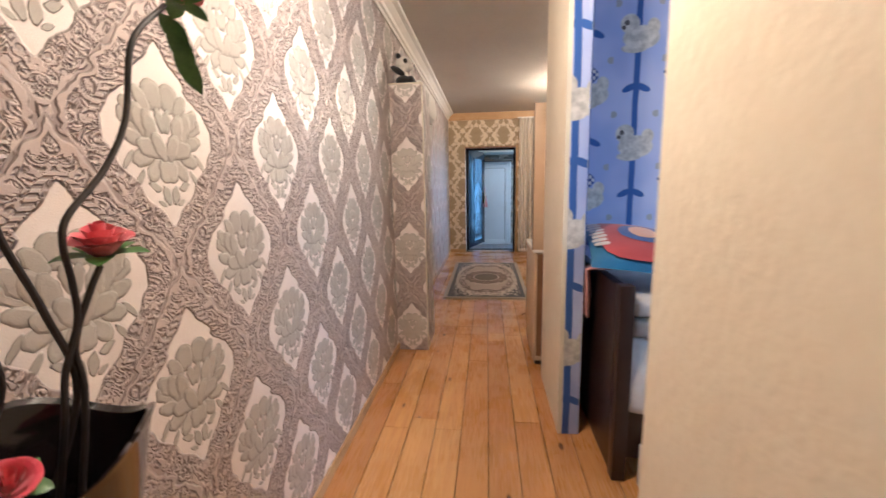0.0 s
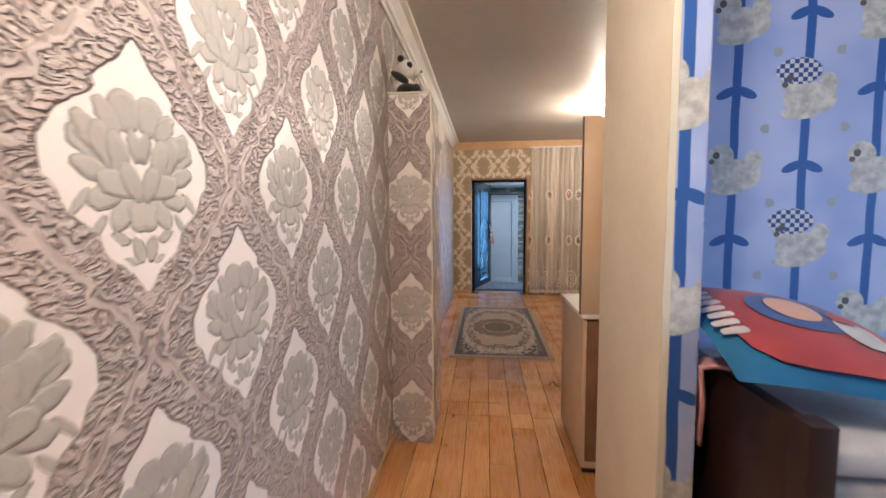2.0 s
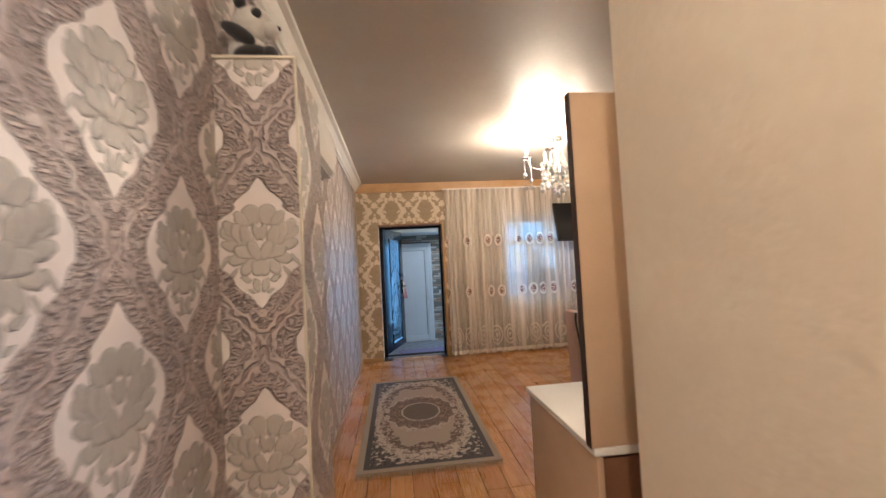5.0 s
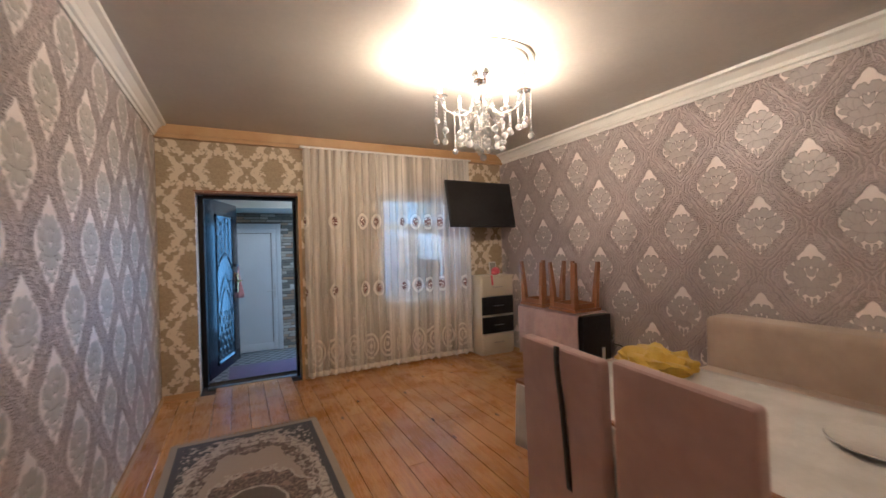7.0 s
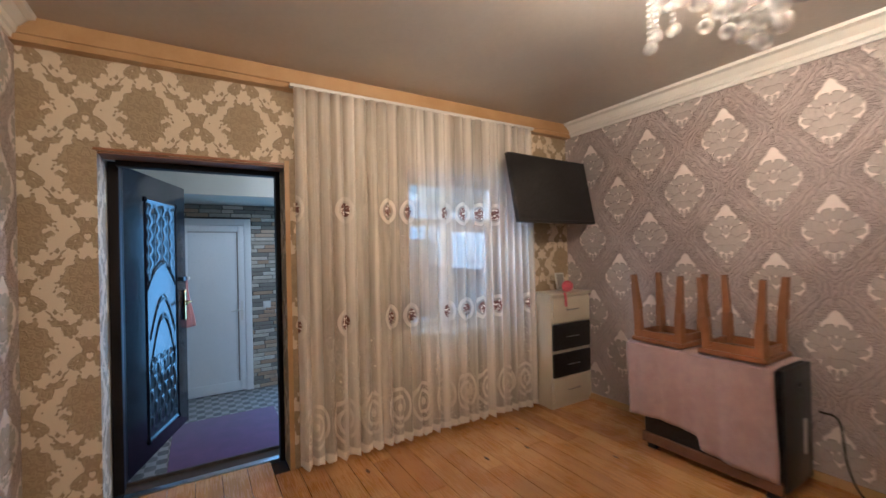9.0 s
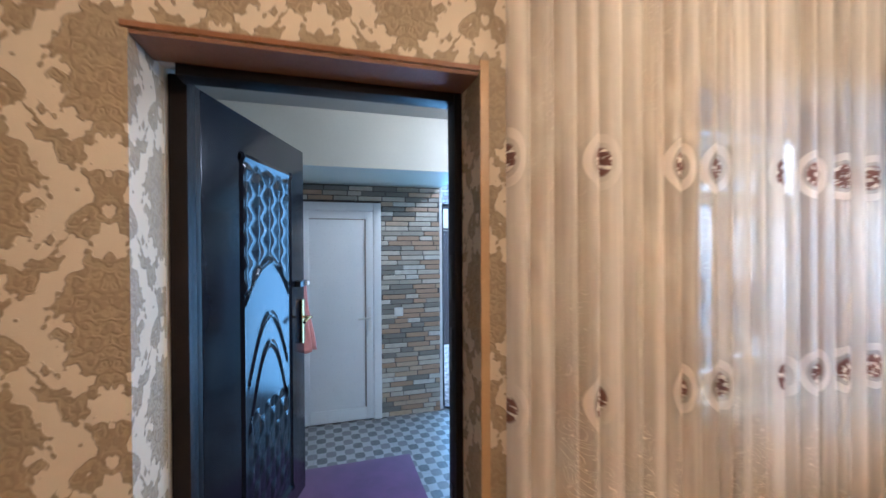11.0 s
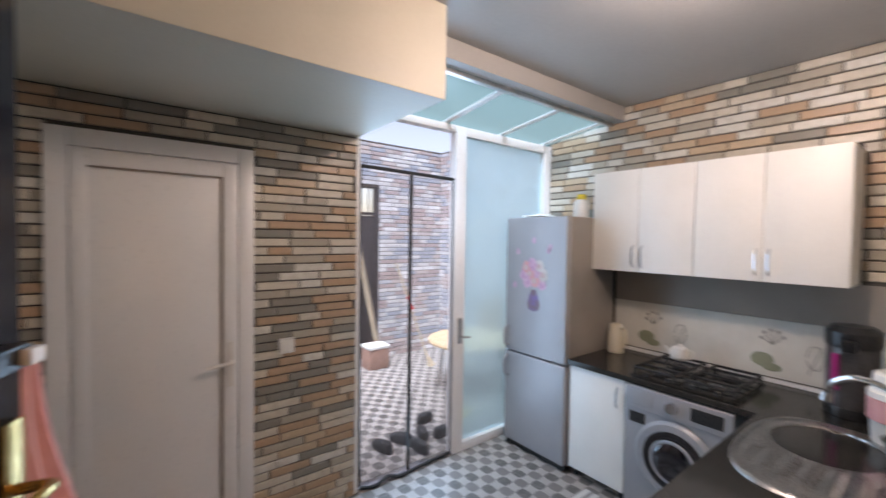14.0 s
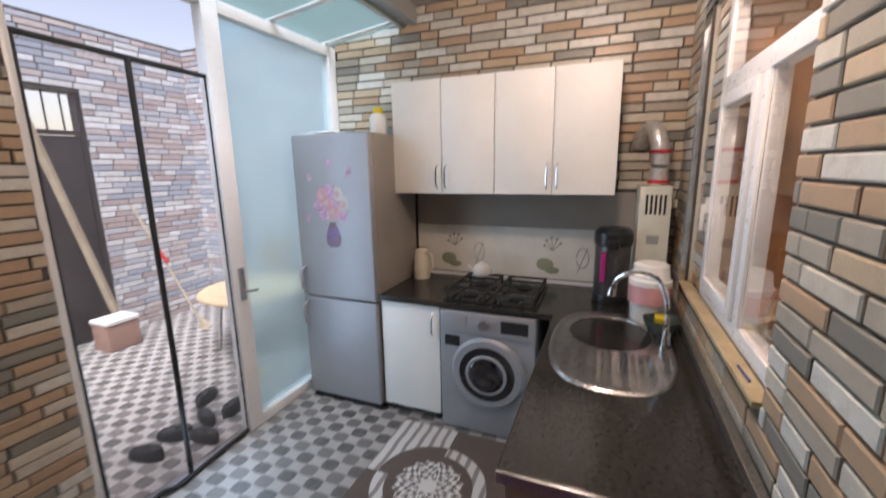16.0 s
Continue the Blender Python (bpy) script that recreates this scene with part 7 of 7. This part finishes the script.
TX, TY, TR_, TH = 3.50, 12.12, 0.48, 0.58
yt = thing("round_table", "round table with a worn yellow top", "table", at=(TX, TY, KF))
part("tabletop", lathe(bmesh.new(), [(0.0, TH), (TR_ - 0.02, TH), (TR_, TH - 0.015), (TR_, TH - 0.035), (TR_ - 0.02, TH - 0.045), (0.0, TH - 0.045)][::-1], (TX, TY, KF), 40), M_YELTOP, yt)
for a in range(4):
    c, s_ = math.cos(a * 1.57 + 0.6), math.sin(a * 1.57 + 0.6)
    part("leg", rod(bmesh.new(), (TX + 0.36 * c, TY + 0.36 * s_, KF), (TX + 0.30 * c, TY + 0.30 * s_, KF + TH - 0.046), 0.014), M_STEEL, yt)
CX, CY = 3.90, 11.95
yc = thing("plastic_chair", "pale yellow plastic chair behind the frosted glass", "chair", at=(CX + 0.19, CY + 0.2, KF))
part("seat", box(CX, CY, KF + 0.42, CX + 0.37, CY + 0.40, KF + 0.45, 0.012), M_YELTOP, yc)
bk = bmesh.new()
sheet(bk, lambda u, v: (CX + 0.37 * u, CY + 0.39 + 0.05 * v - 0.05 * math.sin(math.pi * u), KF + 0.455 + 0.50 * v), 10, 8)
bmesh.ops.solidify(bk, geom=bk.faces[:], thickness=0.012)
part("backrest", bk, M_YELTOP, yc)
for cx, cy in ((CX + 0.03, CY + 0.03), (CX + 0.34, CY + 0.03), (CX + 0.03, CY + 0.37), (CX + 0.34, CY + 0.37)):
    part("leg", rod(bmesh.new(), (cx, cy, KF), (cx, cy, KF + 0.419), 0.018, 0.022), M_YELTOP, yc)
bm = bmesh.new()
n = 26
for i in range(n):
    a, b = 2 * math.pi * i / n, 2 * math.pi * (i + 1) / n
    rod(bm, (3.0 + 0.10 * math.cos(a), 11.75, KF + 0.125 + 0.11 * math.sin(a)), (3.0 + 0.10 * math.cos(b), 11.75, KF + 0.125 + 0.11 * math.sin(b)), 0.016, 0.016, 6)
for i in range(6):
    a = 2 * math.pi * i / 6
    rod(bm, (3.0, 11.75, KF + 0.125), (3.0 + 0.10 * math.cos(a), 11.75, KF + 0.125 + 0.10 * math.sin(a)), 0.004, 0.004, 5)
solo("toy_wheel", bm, M_RUBBER, "small black toy wheel under the round table", "wheel")


def shoe(x, y, turn, s, label, upright=False):
    sh = thing("shoe", label, "shoe", "shoes by the doorway", (x, y, KF))
    bm = bmesh.new()

    def up(u, v):
        a = math.pi * v
        L = (u - 0.5) * 0.25
        w = 0.043 * (1.0 + 0.12 * math.sin(math.pi * u)) * max(0.0, 1 - abs(2 * u - 1) ** 3.2) ** 0.5
        h = (0.115 - 0.055 * u) * (1 - 0.55 * math.exp(-((u - 0.28) / 0.16) ** 2) * math.sin(a) ** 6) * max(0.0, 1 - abs(2 * u - 1) ** 5) ** 0.5
        return (L * s, -math.cos(a) * w * s, (0.014 + math.sin(a) ** 0.6 * h) * s)
    sheet(bm, up, 18, 12)
    part("upper", bm, M_RUBBER, sh).data.transform(pose(0, 0, 0, 0, 0, turn))
    so_ = bmesh.new()
    lathe(so_, [(0.041 * s, 0.0), (0.043 * s, 0.006), (0.041 * s, 0.016 * s), (0.0, 0.016 * s)], (0, 0, 0), 20, 2.9, 1.0)
    ins = lathe(bmesh.new(), [(0.022 * s, 0.035 * s), (0.0, 0.036 * s)], (-0.055 * s, 0, 0), 16, 1.6, 1.0)
    part("insole", ins, M_RUBBER, sh, "grey insole").data.transform(pose(0, 0, 0, 0, 0, turn))
    part("sole", so_, M_BLACK, sh).data.transform(pose(0, 0, 0, 0, 0, turn))
    for c in sh.children:
        c.matrix_parent_inverse = Matrix()
    return sh


for x, y, tn, lb in ((2.03, 11.50, 105, "black slip-on shoe on the courtyard tiles"), (2.22, 11.52, 120, "black slip-on shoe on the courtyard tiles"), (2.27, 11.33, 95, "black shoe beside its pair by the doorway"),
                     (2.42, 11.50, 70, "black shoe lying askew on the tiles"), (2.60, 11.72, 20, "black sandal further out on the tiles"), (2.58, 11.42, 10, "black sandal beside the sill")):
    shoe(x, y, tn, 0.9, lb)
sp_ = thing("slipper", "orange plastic slipper on the courtyard tiles", "slipper", at=(2.95, 11.62, KF))
part("sole", lathe(bmesh.new(), [(0.045, 0), (0.05, 0.015), (0.045, 0.022)], (0, 0, 0), 20, 2.4, 1.0), M_YELP, sp_)
part("band", tube(bmesh.new(), spline([(0.03, -0.05, 0.02), (0.03, -0.03, 0.06), (0.03, 0.03, 0.06), (0.03, 0.05, 0.02)], 4), 0.012, 6), M_YELP, sp_)
for c in sp_.children:
    c.matrix_parent_inverse = Matrix()


# ================================================================ pieces: boards and brick slips
def piece_mesh(cache, name, size, mat, bevel):
    """A shared slip or board: box with a chamfered upper face, z outwards."""
    key = tuple(round(s, 3) for s in size)
    if key not in cache:
        a, b, t = size
        c = bevel
        vs = [(0, 0, 0), (a, 0, 0), (a, b, 0), (0, b, 0), (0, 0, t - c), (a, 0, t - c), (a, b, t - c), (0, b, t - c), (c, c, t), (a - c, c, t), (a - c, b - c, t), (c, b - c, t)]
        fs = [(0, 1, 5, 4), (1, 2, 6, 5), (2, 3, 7, 6), (3, 0, 4, 7), (4, 5, 9, 8), (5, 6, 10, 9), (6, 7, 11, 10), (7, 4, 8, 11), (8, 9, 10, 11)]
        me = bpy.data.meshes.new(name)
        me.from_pydata(vs, [], fs)
        me.materials.append(mat)
        cache[key] = me
    return cache[key]


PARENTS = {o.name: o for o in scene.objects}
BOARD_CACHE, SLIP_CACHE = {}, {}
rnd = random.Random(11)
x, W = XL, 0.148
col_i = 0
while x < XR - 0.01:
    w = min(W, XR - x)
    y = -3.0
    while y < YE + 0.20:
        if y < 3.8 and x < 0.9:
            L = 3.75 - y if y > 1.5 else rnd.choice((2.2, 2.7, 3.1))
            L = min(L, 3.75 - y) if 3.75 - y > 0.3 else 3.75 - y
        elif x < 0.95 and y < 4.9:
            L = rnd.choice((0.45, 0.62, 0.85))
        else:
            L = rnd.choice((1.6, 2.1, 2.6))
        top = YE + 0.20 if -0.06 < x < 0.80 else YE
        L = round(max(0.2, min(L, top - y)), 2)
        if y >= top - 0.05:
            break
        me = piece_mesh(BOARD_CACHE, "plank", (w - 0.003, L - 0.002, 0.020), M_PINE, 0.0015)
        o = new("plank", me)
        o.parent = PARENTS["floor"]
        o.location = (x + 0.0015, y, -0.0205)
        y += L
    x += W


def brick_field(wall_ob, origin, along, out, width, height, holes, seed, near=None, limit=290, Lb=0.232, Hb=0.0495, gap=0.0085, depth=0.012, joined=None):
    """Brick slips over a wall: singly where near, the rest joined."""
    rnd = random.Random(seed)
    along, out = Vector(along), Vector(out)
    basis = Matrix((along, Vector((0, 0, 1)), along.cross(Vector((0, 0, 1))))).transposed()
    M = Matrix.Translation(origin) @ basis.to_4x4()
    flip = basis.col[2].dot(out) < 0
    single, V_, F_ = 0, [], []
    rows = int(height / (Hb + gap)) + 1
    for r in range(rows):
        v0 = r * (Hb + gap)
        v1 = min(v0 + Hb, height)
        if v1 - v0 < 0.01:
            continue
        u = -rnd.choice((0.0, 0.06, 0.12, 0.18)) - (0.5 * Lb if r % 2 else 0)
        while u < width:
            L = rnd.choice((Lb, Lb, Lb, Lb * 0.55))
            spans = [(max(u, 0), min(u + L, width))]
            for h in holes:
                if h[1] < v1 - 0.004 and h[3] > v0 + 0.004:
                    spans = [q for s0, s1 in spans for q in ((s0, min(s1, h[0])), (max(s0, h[2]), s1)) if q[1] - q[0] > 0.012]
            u += L + gap
            for s0, s1 in spans:
                if s1 - s0 < 0.015:
                    continue
                t = depth + rnd.choice((0, 0.001, 0.002))
                size = (round(s1 - s0, 2), v1 - v0, round(t, 3))
                if single < limit and (near is None or near((s0 + s1) / 2, v0)):
                    me = piece_mesh(SLIP_CACHE, "brick", size, M_BRICK, 0.004)
                    o = new("brick", me)
                    o.parent = wall_ob
                    if flip:
                        o.matrix_local = M @ Matrix.Translation((s0 + size[0], v0, 0)) @ pose(0, 0, 0, 0, 180, 0)
                    else:
                        o.matrix_local = M @ Matrix.Translation((s0, v0, 0))
                    single += 1
                else:
                    me = piece_mesh(SLIP_CACHE, "brick", size, M_BRICK, 0.004)
                    k = len(V_)
                    S = M @ (Matrix.Translation((s0 + size[0], v0, 0)) @ pose(0, 0, 0, 0, 180, 0) if flip else Matrix.Translation((s0, v0, 0)))
                    V_.extend([tuple(S @ q.co) for q in me.vertices])
                    F_.extend([tuple(k + i for i in p.vertices) for p in me.polygons])
    if V_:
        me = bpy.data.meshes.new("bricks")
        me.from_pydata(V_, [], F_)
        me.materials.append(joined or M_BRICKS)
        o = new("bricks", me)
        o.parent = wall_ob
        o["kind"] = "stuff"


brick_field(PARENTS["wall_kitchen_north"], (-0.75, 11.12, KF), (1, 0, 0), (0, -1, 0), 2.353, 2.35, [(0.894, -0.1, 1.737, 2.18)], 1, lambda u, v: u > 1.2, Hb=0.0425, gap=0.0075)
brick_field(PARENTS["wall_kitchen_south"], (-0.75, YK, KF), (1, 0, 0), (0, 1, 0), 4.35, 2.78, [(0.65, -0.1, 1.88, 2.35), (2.68, 1.02, 3.940, 2.40), (2.44, 0.80, 4.35, 0.846)], 2, lambda u, v: 1.8 < u < 2.75 and v > 0.55)
brick_field(PARENTS["wall_window_flank"], (2.955, 8.6125, 0.762), (1, 0, 0), (0, 1, 0), 0.230, 1.355, [], 9, lambda u, v: True, Lb=0.28)
brick_field(PARENTS["wall_kitchen_east"], (3.60, 8.66, KF), (0, 1, 0), (-1, 0, 0), 2.45, 2.78, [(0.05, -0.1, 1.77, 1.485), (0.38, 1.48, 1.79, 2.22), (1.76, -0.1, 2.37, 1.86)], 3, lambda u, v: v > 1.4)
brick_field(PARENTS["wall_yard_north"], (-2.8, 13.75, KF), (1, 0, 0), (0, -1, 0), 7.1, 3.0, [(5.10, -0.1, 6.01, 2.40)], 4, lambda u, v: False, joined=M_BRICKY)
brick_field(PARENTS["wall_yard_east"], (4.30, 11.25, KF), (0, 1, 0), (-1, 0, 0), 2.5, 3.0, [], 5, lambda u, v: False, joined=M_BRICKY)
